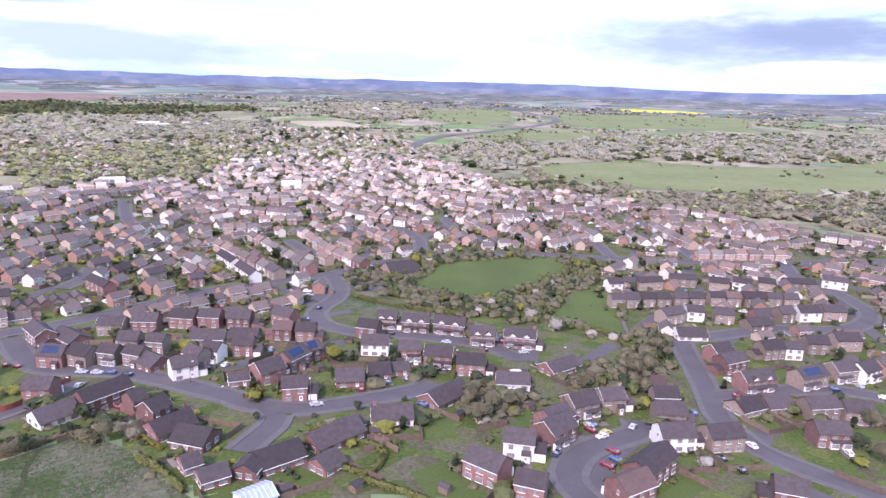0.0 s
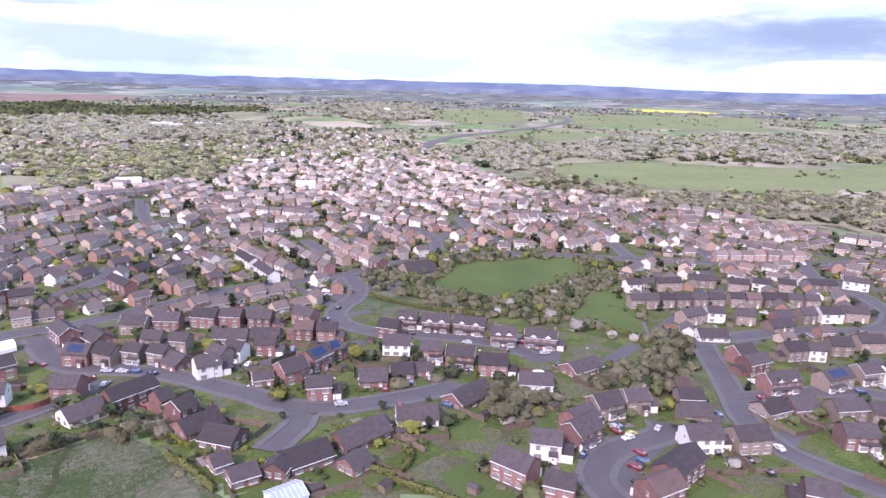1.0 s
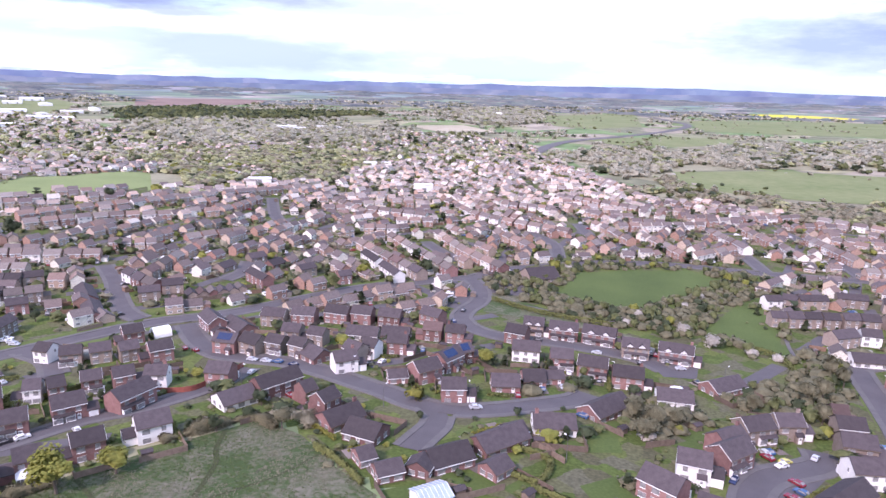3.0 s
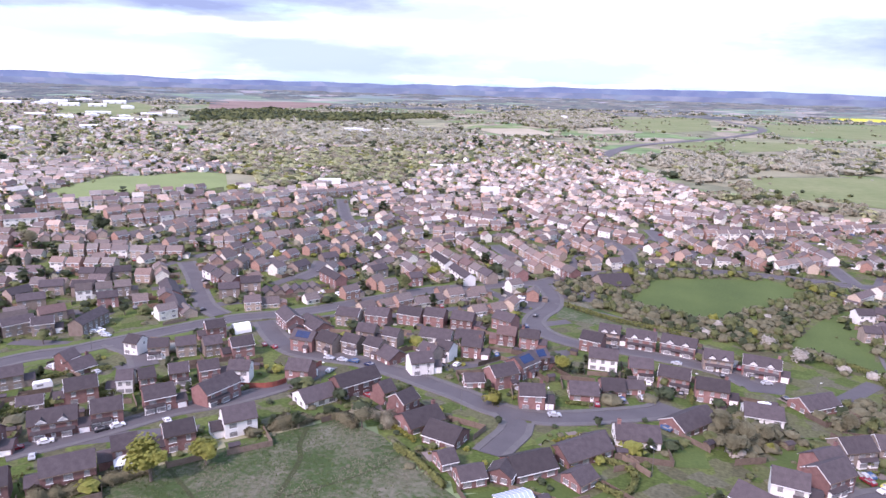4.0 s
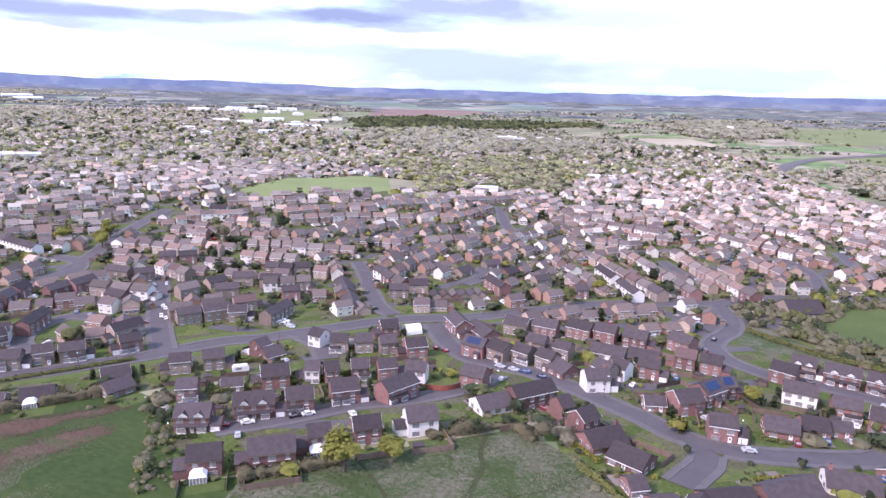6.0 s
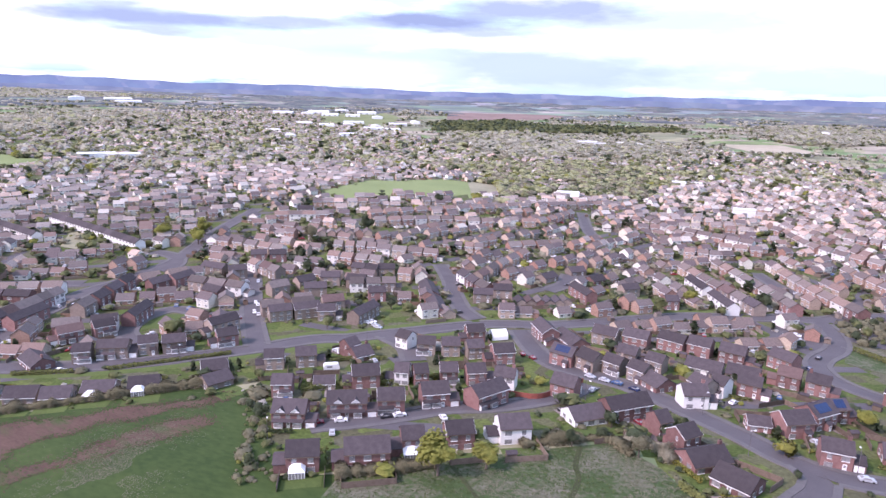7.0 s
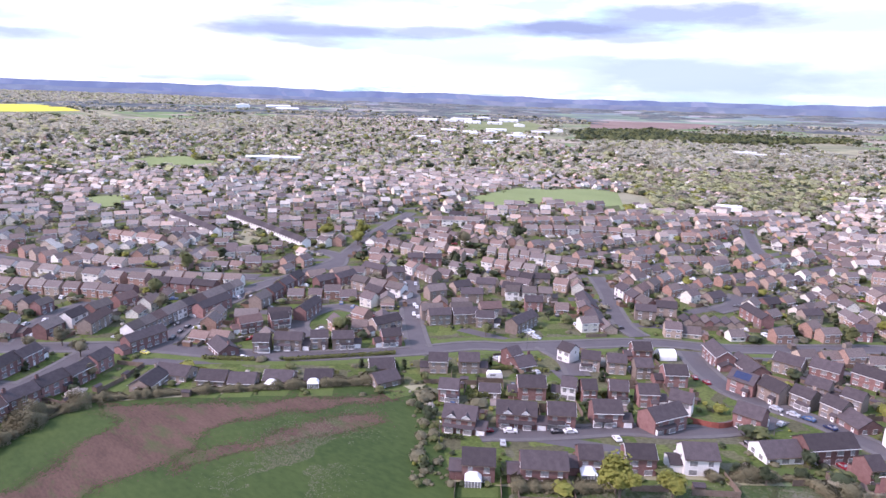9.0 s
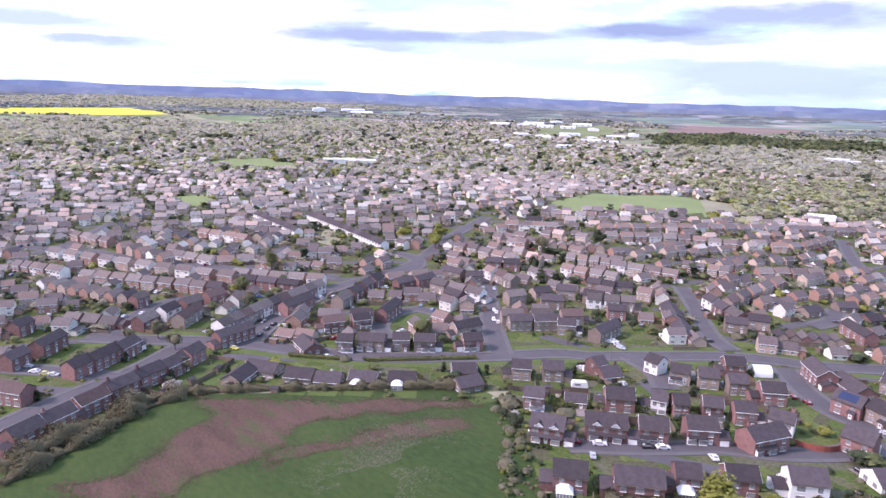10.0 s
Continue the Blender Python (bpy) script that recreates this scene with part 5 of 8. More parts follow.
def build_far_land():
    """Far backdrop: a ring of small fields and woods, fading by painted blue haze."""
    n, radii = 360, np.geomspace(2900, 4640, 14)
    a = np.linspace(0, 2 * np.pi, n, endpoint=False)
    rr = radii[:, None] * np.ones(n)
    rr[0] += 160 * np.array([noise.noise((math.cos(t) * 9, math.sin(t) * 9, 0.2)) for t in a])
    x, y = (rr * np.cos(a)).ravel(), (rr * np.sin(a)).ravel()
    i, j = np.meshgrid(np.arange(len(radii) - 1), np.arange(n), indexing="ij")
    p, q = i * n + j, i * n + (j + 1) % n
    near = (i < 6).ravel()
    MAT["far_land"] = hazy("hazed_far_country", [(0.10, 0.15, 0.08), (0.17, 0.15, 0.12), (0.07, 0.10, 0.06), (0.20, 0.17, 0.14), (0.08, 0.13, 0.06), (0.06, 0.08, 0.06), (0.12, 0.15, 0.08)], 170, (0.15, 0.195, 0.25), 0.45)
    MAT["farther_land"] = hazy("hazed_farther_country", [(0.08, 0.12, 0.08), (0.14, 0.13, 0.11), (0.06, 0.08, 0.06), (0.17, 0.14, 0.13), (0.05, 0.07, 0.06), (0.07, 0.11, 0.07)], 210, (0.135, 0.175, 0.245), 0.7)
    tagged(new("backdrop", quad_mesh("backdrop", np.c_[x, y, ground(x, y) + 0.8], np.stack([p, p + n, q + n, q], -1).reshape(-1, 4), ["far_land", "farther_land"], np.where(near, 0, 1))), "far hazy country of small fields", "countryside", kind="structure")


build_land()
build_hills()
build_far_land()
def ragged(corners):
    """The same outline with a wandering edge."""
    out = []
    for (x0, y0), (x1, y1) in zip(corners, corners[1:] + corners[:1]):
        n = max(1, int(math.hypot(x1 - x0, y1 - y0) / 1.6))
        for i in range(n):
            x, y = x0 + (x1 - x0) * i / n, y0 + (y1 - y0) * i / n
            out.append((x + 4.5 * noise.noise((x * 0.09, y * 0.09, 1.7)) + 1.3 * noise.noise((x * 0.4, y * 0.4, 3.1)), y + 4.5 * noise.noise((x * 0.09, y * 0.09, 8.7)) + 1.3 * noise.noise((x * 0.4, y * 0.4, 5.1))))
    return out


for key, (cover, corners) in FIELDS.items():
    if cover == "soil":
        corners = ragged(corners)
    far = max(abs(c) for p in corners for c in p) > 700
    drape("field_" + key, corners, cover, 0.5 if far else 0.07, 60 if far else 6)
drape("meadow", [(-132, 92), (-118, 112), (-100, 134), (-88, 148), (-74, 141), (-60, 127), (-48, 118), (-40, 60), (-110, 30)], "meadow", 0.06, 7, label="rough meadow of pale tussocks and worn paths")
drape("field_pasture", [(-236, -12), (-260, 40), (-205, 120), (-186, 117), (-145, 86), (-128, 98), (-110, 30), (-160, -60), (-240, -60)], "field_grass", 0.04, 7, label="green field of short grass")

# ---- roads ----
LINES = {}
for key, (w, pts) in ROADS.items():
    LINES[key] = (w, curve(pts, 30 if key == "motorway" else 3.5))
ROAD_PTS = np.concatenate([np.c_[l, np.full(len(l), w), sides(l)] for k, (w, l) in LINES.items() if k not in ("motorway", "parkpath")])


MOTORWAY = LINES["motorway"][1]


def road_near(x, y):
    """Distance to the nearest road's middle line, its width and its direction."""
    d = np.hypot(ROAD_PTS[:, 0] - x, ROAD_PTS[:, 1] - y)
    i = int(d.argmin())
    return d[i], ROAD_PTS[i, 2], math.degrees(math.atan2(-ROAD_PTS[i, 3], ROAD_PTS[i, 4])), ROAD_PTS[i, :2]


def ribbon(line, side, offsets, lifts):
    v, f, k = [], [], len(offsets)
    for o, h in zip(offsets, lifts):
        p = line + side * o
        v.append(np.c_[p, ground(p[:, 0], p[:, 1]) + h])
    v = np.stack(v, 1).reshape(-1, 3)
    for i in range(len(line) - 1):
        for j in range(k - 1):
            f.append((i * k + j, (i + 1) * k + j, (i + 1) * k + j + 1, i * k + j + 1))
    return v, f


for n_road, (key, (w, line)) in enumerate(LINES.items()):
    s = sides(line)
    lift = 0.10 + 0.006 * n_road + (0.6 if key == "motorway" else 0)
    v, f = ribbon(line, s, (-w / 2, 0, w / 2), (lift, lift + 0.04, lift))
    tagged(new("path" if key == "parkpath" else "road", mesh("road", v, [q[::-1] for q in f], ["asphalt" if key not in ("parkpath", "motorway") else "paving"])), "grey asphalt road", "road", kind="structure")
    if key in ("motorway", "parkpath"):
        continue
    for sign in (-1, 1):
        v, f = ribbon(line, s * sign, (w / 2 - 0.02, w / 2, w / 2 + 1.9, w / 2 + 2.0), (0.0, 0.24, 0.26, 0.0))
        keep = []
        for q in f:
            c = v[list(q)].mean(0)
            d = np.hypot(ROAD_PTS[:, 0] - c[0], ROAD_PTS[:, 1] - c[1]) - ROAD_PTS[:, 2] / 2
            if d.min() > 0.3 or (d.min() > -0.05 and q[0] % 4 == 0):
                keep.append(q if sign < 0 else q[::-1])
        tagged(new("pavement", mesh("pavement", v, keep, ["paving"])), "paved footway with a raised kerb", "pavement", kind="structure")

# ---- houses ----
CACHE = {}


def cached(key, make):
    if key not in CACHE:
        CACHE[key] = make()
    return CACHE[key]


def wall_mesh(L, W, eave, ridge, mat):
    h, w = L / 2, W / 2
    v = [(-h, -w, -1.5), (h, -w, -1.5), (h, w, -1.5), (-h, w, -1.5), (-h, -w, eave), (h, -w, eave), (h, w, eave), (-h, w, eave), (-h, 0, ridge), (h, 0, ridge)]
    f = [(0, 1, 5, 4), (1, 2, 6, 9, 5), (2, 3, 7, 6), (3, 0, 4, 8, 7), (4, 5, 9, 8), (6, 7, 8, 9)]
    return mesh("wall", v, f, [mat])


def roof_mesh(L, W, eave, ridge, mat, over=0.35, thick=0.18):
    h, w = L / 2 + 0.2, W / 2
    k = (ridge - eave) / w
    prof = [(-w - over, eave - over * k), (0, ridge), (w + over, eave - over * k), (w + over, eave - over * k + thick), (0.12, ridge + thick), (0, ridge + thick + 0.07), (-0.12, ridge + thick), (-w - over, eave - over * k + thick)]
    n = len(prof)
    v = [(-h, y, z) for y, z in prof] + [(h, y, z) for y, z in prof]
    f = [(i, (i + 1) % n, (i + 1) % n + n, i + n) for i in range(n)]
    f += [(7, 6, 5, 1, 0), (1, 5, 4, 3, 2), (n, n + 1, n + 5, n + 6, n + 7), (n + 2, n + 3, n + 4, n + 5, n + 1)]
    me = mesh("roof", v, f, [mat])
    bm = bmesh.new()
    bm.from_mesh(me)
    bmesh.ops.recalc_face_normals(bm, faces=bm.faces[:])
    bm.to_mesh(me)
    bm.free()
    return me


def gable_mesh():
    """The little white gable over an upper window."""
    v = [(s * 0.95, y, z) for s in (-1, 1) for y, z in ((-1, 4.55), (1, 4.55), (1, 5.1), (0, 5.9), (-1, 5.1))]
    f = [(4, 3, 2, 1, 0), (5, 6, 7, 8, 9)] + [(i, (i + 1) % 5, (i + 1) % 5 + 5, i + 5) for i in range(5)]
    return mesh("gable", v, f, ["render"])


def barge_mesh(W, eave, ridge, over=0.35):
    """White boards along the edge of a gable."""
    w = W / 2 + over
    k = (ridge - eave) / (W / 2)
    e = ridge - w * k
    out = [(-w, e - 0.01), (0, ridge - 0.01), (w, e - 0.01), (w, e + 0.16), (0, ridge + 0.17), (-w, e + 0.16)]
    v = [(-0.03, y, z) for y, z in out] + [(0.03, y, z) for y, z in out]
    f = [(0, 1, 4, 5), (1, 2, 3, 4), (6, 11, 10, 7), (7, 10, 9, 8)] + [(i, i + 6, (i + 1) % 6 + 6, (i + 1) % 6) for i in range(6)]
    return mesh("bargeboard", v, f, ["upvc"])


def window_mesh(w, h):
    """A frame in one piece with a sill, its lights set back."""
    bm = bmesh.new()
    k = max(2, round(w / 0.75))
    xs = [-w / 2 + w * i / k for i in range(k + 1)]
    low, high, y0, y1 = -h / 2, h / 2, -0.07, 0.03
    fr = [[bm.verts.new((x, y0, z)) for x in xs] for z in (low, high)]
    bk = [[bm.verts.new((x, y1, z)) for x in (xs[0], xs[-1])] for z in (low, high)]
    sill = [bm.verts.new((x, y, low - 0.09)) for x, y in ((xs[0] - 0.06, y0 - 0.08), (xs[-1] + 0.06, y0 - 0.08), (xs[-1] + 0.06, y1), (xs[0] - 0.06, y1))]
    lights = [bm.faces.new((fr[0][i], fr[0][i + 1], fr[1][i + 1], fr[1][i])) for i in range(k)]
    bm.faces.new(fr[1] + [bk[1][1], bk[1][0]])
    bm.faces.new((fr[0][0], fr[1][0], bk[1][0], bk[0][0]))
    bm.faces.new((fr[0][-1], bk[0][1], bk[1][1], fr[1][-1]))
    bm.faces.new(fr[0][::-1] + [sill[0], sill[1]])
    bm.faces.new((sill[1], sill[2], bk[0][1], fr[0][-1]))
    bm.faces.new((sill[3], sill[0], fr[0][0], bk[0][0]))
    bm.faces.new((sill[0], sill[3], sill[2], sill[1]))
    bmesh.ops.inset_individual(bm, faces=lights, thickness=0.23, depth=-0.03)
    for f in lights:
        f.material_index = 1
    me = bpy.data.meshes.new("window")
    bm.to_mesh(me)
    bm.free()
    me.materials.append(MAT["upvc"])
    me.materials.append(MAT["glass"])
    return me


def door_mesh(w, h, mat="upvc"):
    return boxes("door", [(-w / 2, w / 2, -0.08, 0, 0, h, 0), (-w * 0.3, w * 0.3, -0.10, -0.08, h * 0.58, h * 0.88, 1)], [mat, "glass"])


def garage_door_mesh(w, h):
    prof = [(0.0, 0.0), (-0.05, 0.0)]
    for i in range(5):
        z = i * h / 5
        prof += [(-0.05, z + 0.05), (-0.09, z + 0.09), (-0.09, z + h / 5 - 0.09), (-0.05, z + h / 5 - 0.05)]
    prof += [(-0.05, h), (0.0, h)]
    n = len(prof)
    v = [(s * w / 2, y, z) for s in (-1, 1) for y, z in prof]
    return mesh("garage_door", v, [(i, (i + 1) % n, (i + 1) % n + n, i + n) for i in range(n)] + [tuple(range(n))[::-1], tuple(range(n, 2 * n))], ["upvc"])


def chimney_mesh(mat):
    return boxes("chimney", [(-0.45, 0.45, -0.3, 0.3, -1.6, 1.0, 0), (-0.52, 0.52, -0.37, 0.37, 1.0, 1.15, 0), (-0.3, -0.06, -0.12, 0.12, 1.15, 1.5, 1), (0.06, 0.3, -0.12, 0.12, 1.15, 1.5, 1)], [mat, "roof_red"])


def conservatory(parent, x, y):
    """A white-framed lean-to of glass."""
    w, d = 3.6, 2.8
    rows = [(-w / 2, w / 2, 0, d, -1.0, 0.55, 2), (-w / 2 + 0.06, w / 2 - 0.06, 0.1, d - 0.06, 0.55, 2.2, 1)]
    for i in range(6):
        xx = -w / 2 + i * (w - 0.1) / 5
        rows.append((xx, xx + 0.1, d - 0.1, d, 0.55, 2.25, 0))
    for xx in (-w / 2, w / 2 - 0.1):
        rows += [(xx, xx + 0.1, yy, yy + 0.1, 0.55, 2.25, 0) for yy in (0.9, 1.8)]
    rows.append((-w / 2, w / 2, 0, d, 2.2, 2.32, 0))
    base = part("conservatory", cached("cons", lambda: boxes("conservatory", rows, ["upvc", "glass", "brick"])), parent, (x, y, 0), 0, "white-framed glass conservatory")
    def top():
        v = [(-w / 2 - 0.1, -0.0, 2.32), (w / 2 + 0.1, 0, 2.32), (w / 2 + 0.1, d + 0.15, 2.32), (-w / 2 - 0.1, d + 0.15, 2.32), (-w / 2 + 0.9, 0.0, 3.1), (w / 2 - 0.9, 0, 3.1), (w / 2 - 0.9, d - 0.9, 3.1), (-w / 2 + 0.9, d - 0.9, 3.1)]
        return mesh("glazed_roof", v, [(0, 3, 2, 1), (4, 5, 6, 7), (0, 1, 5, 4), (1, 2, 6, 5), (2, 3, 7, 6), (3, 0, 4, 7)], ["shed"])
    part("glazed_roof", cached("constop", top), base)


HOUSES = []          # x, y, half length
ROOTS = []
LABEL = {"r": "red brick", "b": "buff brick", "w": "white rendered"}
WALL = {"r": "brick", "b": "buff", "w": "render"}


def house(x, y, bearing, L, W, code, full=True, group="houses of the estate"):
    L = round(L * 2) / 2
    two = code[1] == "2"
    eave, ridge = (4.8, 4.8 + W * 0.33) if two else (2.45, 2.45 + W * 0.29)
    mat = WALL[code[0]]
    roof = "roof_red" if rng.random() < 0.03 else "roof"
    d, rw, rb, rp = road_near(x, y)
    a = radians(bearing)
    if math.sin(a) * (rp[0] - x) - math.cos(a) * (rp[1] - y) < 0:
        bearing += 180          # the front (-y) looks at the road
    root = tagged(new("house"), "%s %s with a %s tiled gable roof" % (LABEL[code[0]], "two-storey house" if two else "bungalow", "reddish" if roof == "roof_red" else "dark brown"), "house", group)
    root.matrix_basis = pose(x, y, gz(x, y), 0, 0, bearing)
    dims = (L, W, eave, ridge)
    part("wall", cached(("w", dims, mat), lambda: wall_mesh(*dims, mat)), root)
    part("roof", cached(("r", dims, roof), lambda: roof_mesh(*dims, roof)), root)
    n = max(2, int(L / (3.0 if full else 3.9)))
    for face, turn in ((-1, 0), (1, 180)):
        for level in ((3.55, 1.25) if two else (1.3,)):
            for i in range(n):
                px = -L / 2 + L * (i + 0.5) / n
                py = face * (W / 2)
                if face < 0 and level < 2 and i == n // 2:
                    part("door", cached(("door",), lambda: door_mesh(0.95, 2.05)), root, (px, py, 0.05), turn)
                    continue
                if face < 0 and level < 2 and "G" in code and i == n - 1:
                    continue
                ww = (1.8, 1.3, 1.1)[(i + int(abs(x))) % 3] if level > 2 else 1.9
                part("window", cached(("win", ww), lambda: window_mesh(ww, 1.3)), root, (px, py, level), turn)
    HOUSES.append((x, y, max(L, W) / 2))
    if not full:
        return root
    ROOTS.append((root, x, y, radians(bearing), L, W, mat, roof, code))
    trim = "upvc" if rng.random() < 0.4 else "timber"
    for s in (-1, 1):
        part("fascia", cached(("fascia", L, trim), lambda: boxes("fascia", [(-L / 2 - 0.2, L / 2 + 0.2, -0.06, 0.06, -0.10, 0.04, 0)], [trim])), root, (0, s * (W / 2 + 0.40), eave - 0.35 * (ridge - eave) / (W / 2) + 0.02))
    for s in (-1, 1) if rng.random() < 0.25 else ():
        part("bargeboard", cached(("barge", dims[1:]), lambda: barge_mesh(*dims[1:])), root, (s * (L / 2 + 0.23), 0, 0))
    if not two:
        for s, t in ((-1, -90), (1, 90)):
            for off in (-W * 0.22, W * 0.2):
                part("window", cached(("win", 1.5), lambda: window_mesh(1.5, 1.22)), root, (s * L / 2, off, 1.35), t)
    if two and rng.random() < 0.5:
        part("window", cached(("win", 0.7), lambda: window_mesh(0.7, 1.0)), root, (L / 2, 0.6, 3.9), 90)
    if rng.random() < 0.14:
        part("chimney", cached(("chim", mat), lambda: chimney_mesh("brick" if mat == "render" else mat)), root, (L / 2 - 0.9, 0.2, ridge))
    if "g" in code:
        for px in (-L * 0.22, L * 0.22):
            g = part("gable", cached(("gable", mat), lambda: gable_mesh()), root, (px, -W / 2 + 0.75, 0), 90, "small white gable over the upper window")
            part("gable_roof", cached(("groof", roof), lambda: roof_mesh(1.9, 2.0, 5.15, 5.95, roof, 0.2, 0.12)), g)
            part("gable_trim", cached(("gbarge",), lambda: barge_mesh(2.0, 5.15, 5.95, 0.2)), g, (-1.18, 0, 0))
    if "G" in code:
        s = 1
        gx = s * (L / 2 + 1.45)
        g = part("garage", cached(("gar", mat), lambda: wall_mesh(2.9, 5.4, 2.4, 3.5, mat)), root, (gx, -W / 2 + 2.4, 0), 0, "attached single garage")
        part("garage_roof", cached(("garroof", roof), lambda: roof_mesh(2.9, 5.4, 2.4, 3.5, roof, 0.2, 0.14)), g)
        part("garage_door", cached(("gardoor",), lambda: garage_door_mesh(2.3, 2.05)), g, (0, -2.7, 0.05))
    if two and L < 13 and ("g" in code or rng.random() < 0.6):
        # a tiled lean-to along the front, over two bays
        lean = L * (0.92 if "g" in code else 0.62)
        side = 0 if "g" in code else (L - lean) / 2 * (1 if rng.random() < 0.5 else -1)
        lean = round(lean * 2) / 2
        def pent():
            v = [(-lean / 2, -1.15, 2.42), (lean / 2, -1.15, 2.42), (lean / 2, 0, 2.95), (-lean / 2, 0, 2.95), (-lean / 2, -1.15, 2.56), (lean / 2, -1.15, 2.56), (lean / 2, 0, 3.12), (-lean / 2, 0, 3.12)]
            return mesh("lean_to_roof", v, [(0, 3, 2, 1), (4, 5, 6, 7), (0, 1, 5, 4), (1, 2, 6, 5), (2, 3, 7, 6), (3, 0, 4, 7)], [roof])
        part("lean_to_roof", cached(("pent", lean, roof), pent), root, (side, -W / 2, 0), 0, "tiled lean-to roof over the front bays")
        for u in (-0.3, 0.3):
            bay = part("bay", cached(("bay", mat), lambda: boxes("bay", [(-1.15, 1.15, -0.75, 0, -1.0, 0.35, 0), (-1.15, 1.15, -0.75, 0, 0.35, 2.45, 1)], [mat, "upvc"])), root, (side + u * lean, -W / 2, 0))
            part("bay_window", cached(("win", 2.1), lambda: window_mesh(2.1, 1.22)), bay, (0, -0.75, 1.4))
    elif two and "G" not in code and rng.random() < 0.6:
        p = part("porch", cached(("porch", mat), lambda: boxes("porch", [(-1.0, 1.0, -1.2, 0, -1.0, 2.3, 0)], [mat])), root, (-L / 2 + L * (n // 2 + 0.5) / n, -W / 2, 0))
        part("porch_roof", cached(("porchroof", roof), lambda: mesh("porch_roof", [(-1.15, -1.4, 2.25), (1.15, -1.4, 2.25), (1.15, 0, 2.95), (-1.15, 0, 2.95), (-1.15, -1.4, 2.4), (1.15, -1.4, 2.4), (1.15, 0, 3.1), (-1.15, 0, 3.1)], [(0, 3, 2, 1), (4, 5, 6, 7), (0, 1, 5, 4), (1, 2, 6, 5), (2, 3, 7, 6), (3, 0, 4, 7)], [roof])), p)
        part("door", cached(("door",), lambda: door_mesh(0.95, 2.05)), p, (0, -1.2, 0.05))
    if "c" in code:
        conservatory(root, L * 0.15, W / 2)
    if "s" in code:
        k = math.atan2(ridge - eave, W / 2)
        for side in (-1, 1):
            y0 = side * W * 0.24
            for i in range(int(L * 0.64 / 1.05)):
                pan = part("solar_panel", cached(("pv",), lambda: boxes("solar_panel", [(0, 1.0, -1.4, 1.4, 0.2, 0.26, 0)], ["panel"])), root, (0, 0, 0), 0, "dark blue solar panel")
                pan.matrix_basis = pose(-L * 0.32 + i * 1.05, y0, ridge - (ridge - eave) * 0.48, -side * math.degrees(k), 0, 0)
    return root


ROW_PLACES = []          # x, y, bearing, length, depth, kind
for n, code, pts in TOWN_ROWS.values():
    line = curve(pts, 0.5)
    s = np.r_[0, np.cumsum(np.hypot(*np.diff(line, axis=0).T))]
    step = s[-1] / max(1, n - 1)
    while step > 14.5:          # two to a plot
        n, step = n + 1, s[-1] / n
    side = sides(line)
    for i in range(n):
        k = int(np.searchsorted(s, min(step * i, s[-1] - 1e-6)))
        b = math.degrees(math.atan2(-side[k, 0], side[k, 1]))
        wide = min(step - (0.06 if "t" in code else 1.6), 9.5)
        wide = max(5.0, round(wide * 2) / 2)
        L, W = (7.5, min(wide, 7.0)) if "p" in code else (wide, 6.5 if "2" in code else 7.2)
        off = 0.0 if "t" in code else rng.normal(0, 0.5)
        ROW_PLACES.append((line[k, 0] + side[k, 0] * off, line[k, 1] + side[k, 1] * off, b + (90 if "p" in code else 0), L, W, code))
ROW_AT = np.array([(h[0], h[1]) for h in ROW_PLACES])

for street, rows in STREETS.items():
    for x, y, bearing, L, W, code in rows:
        if math.hypot(x + 25, y) > 290 and np.hypot(ROW_AT[:, 0] - x, ROW_AT[:, 1] - y).min() < 8.5:
            continue
        house(x, y, bearing, L, W, code, full=math.hypot(x + 25, y) < 290, group="houses of " + street)


def side_garages():
    """A lower garage with its white door against the end of many of the houses, where there is room."""
    pos = np.array([(h[0], h[1]) for h in HOUSES])
    for root, x, y, a, L, W, mat, roof, code in ROOTS:
        if "G" in code or code[1] == "1" or rng.random() > 0.6:
            continue
        for s in (1, -1):
            gx = s * (L / 2 + 1.45)
            px, py = x + math.cos(a) * gx, y + math.sin(a) * gx
            d = np.sort(np.hypot(pos[:, 0] - px, pos[:, 1] - py))
            if d[1] < 6.0 or road_near(px, py)[0] < 6.5:
                continue
            g = part("garage", cached(("gar", mat), lambda: wall_mesh(2.9, 5.4, 2.4, 3.5, mat)), root, (gx, -W / 2 + 3.2, 0), 0, "attached single garage")
            part("garage_roof", cached(("garroof", roof), lambda: roof_mesh(2.9, 5.4, 2.4, 3.5, roof, 0.2, 0.14)), g)
            part("garage_door", cached(("gardoor",), lambda: garage_door_mesh(2.3, 2.05)), g, (0, -2.7, 0.05))
            break


side_garages()

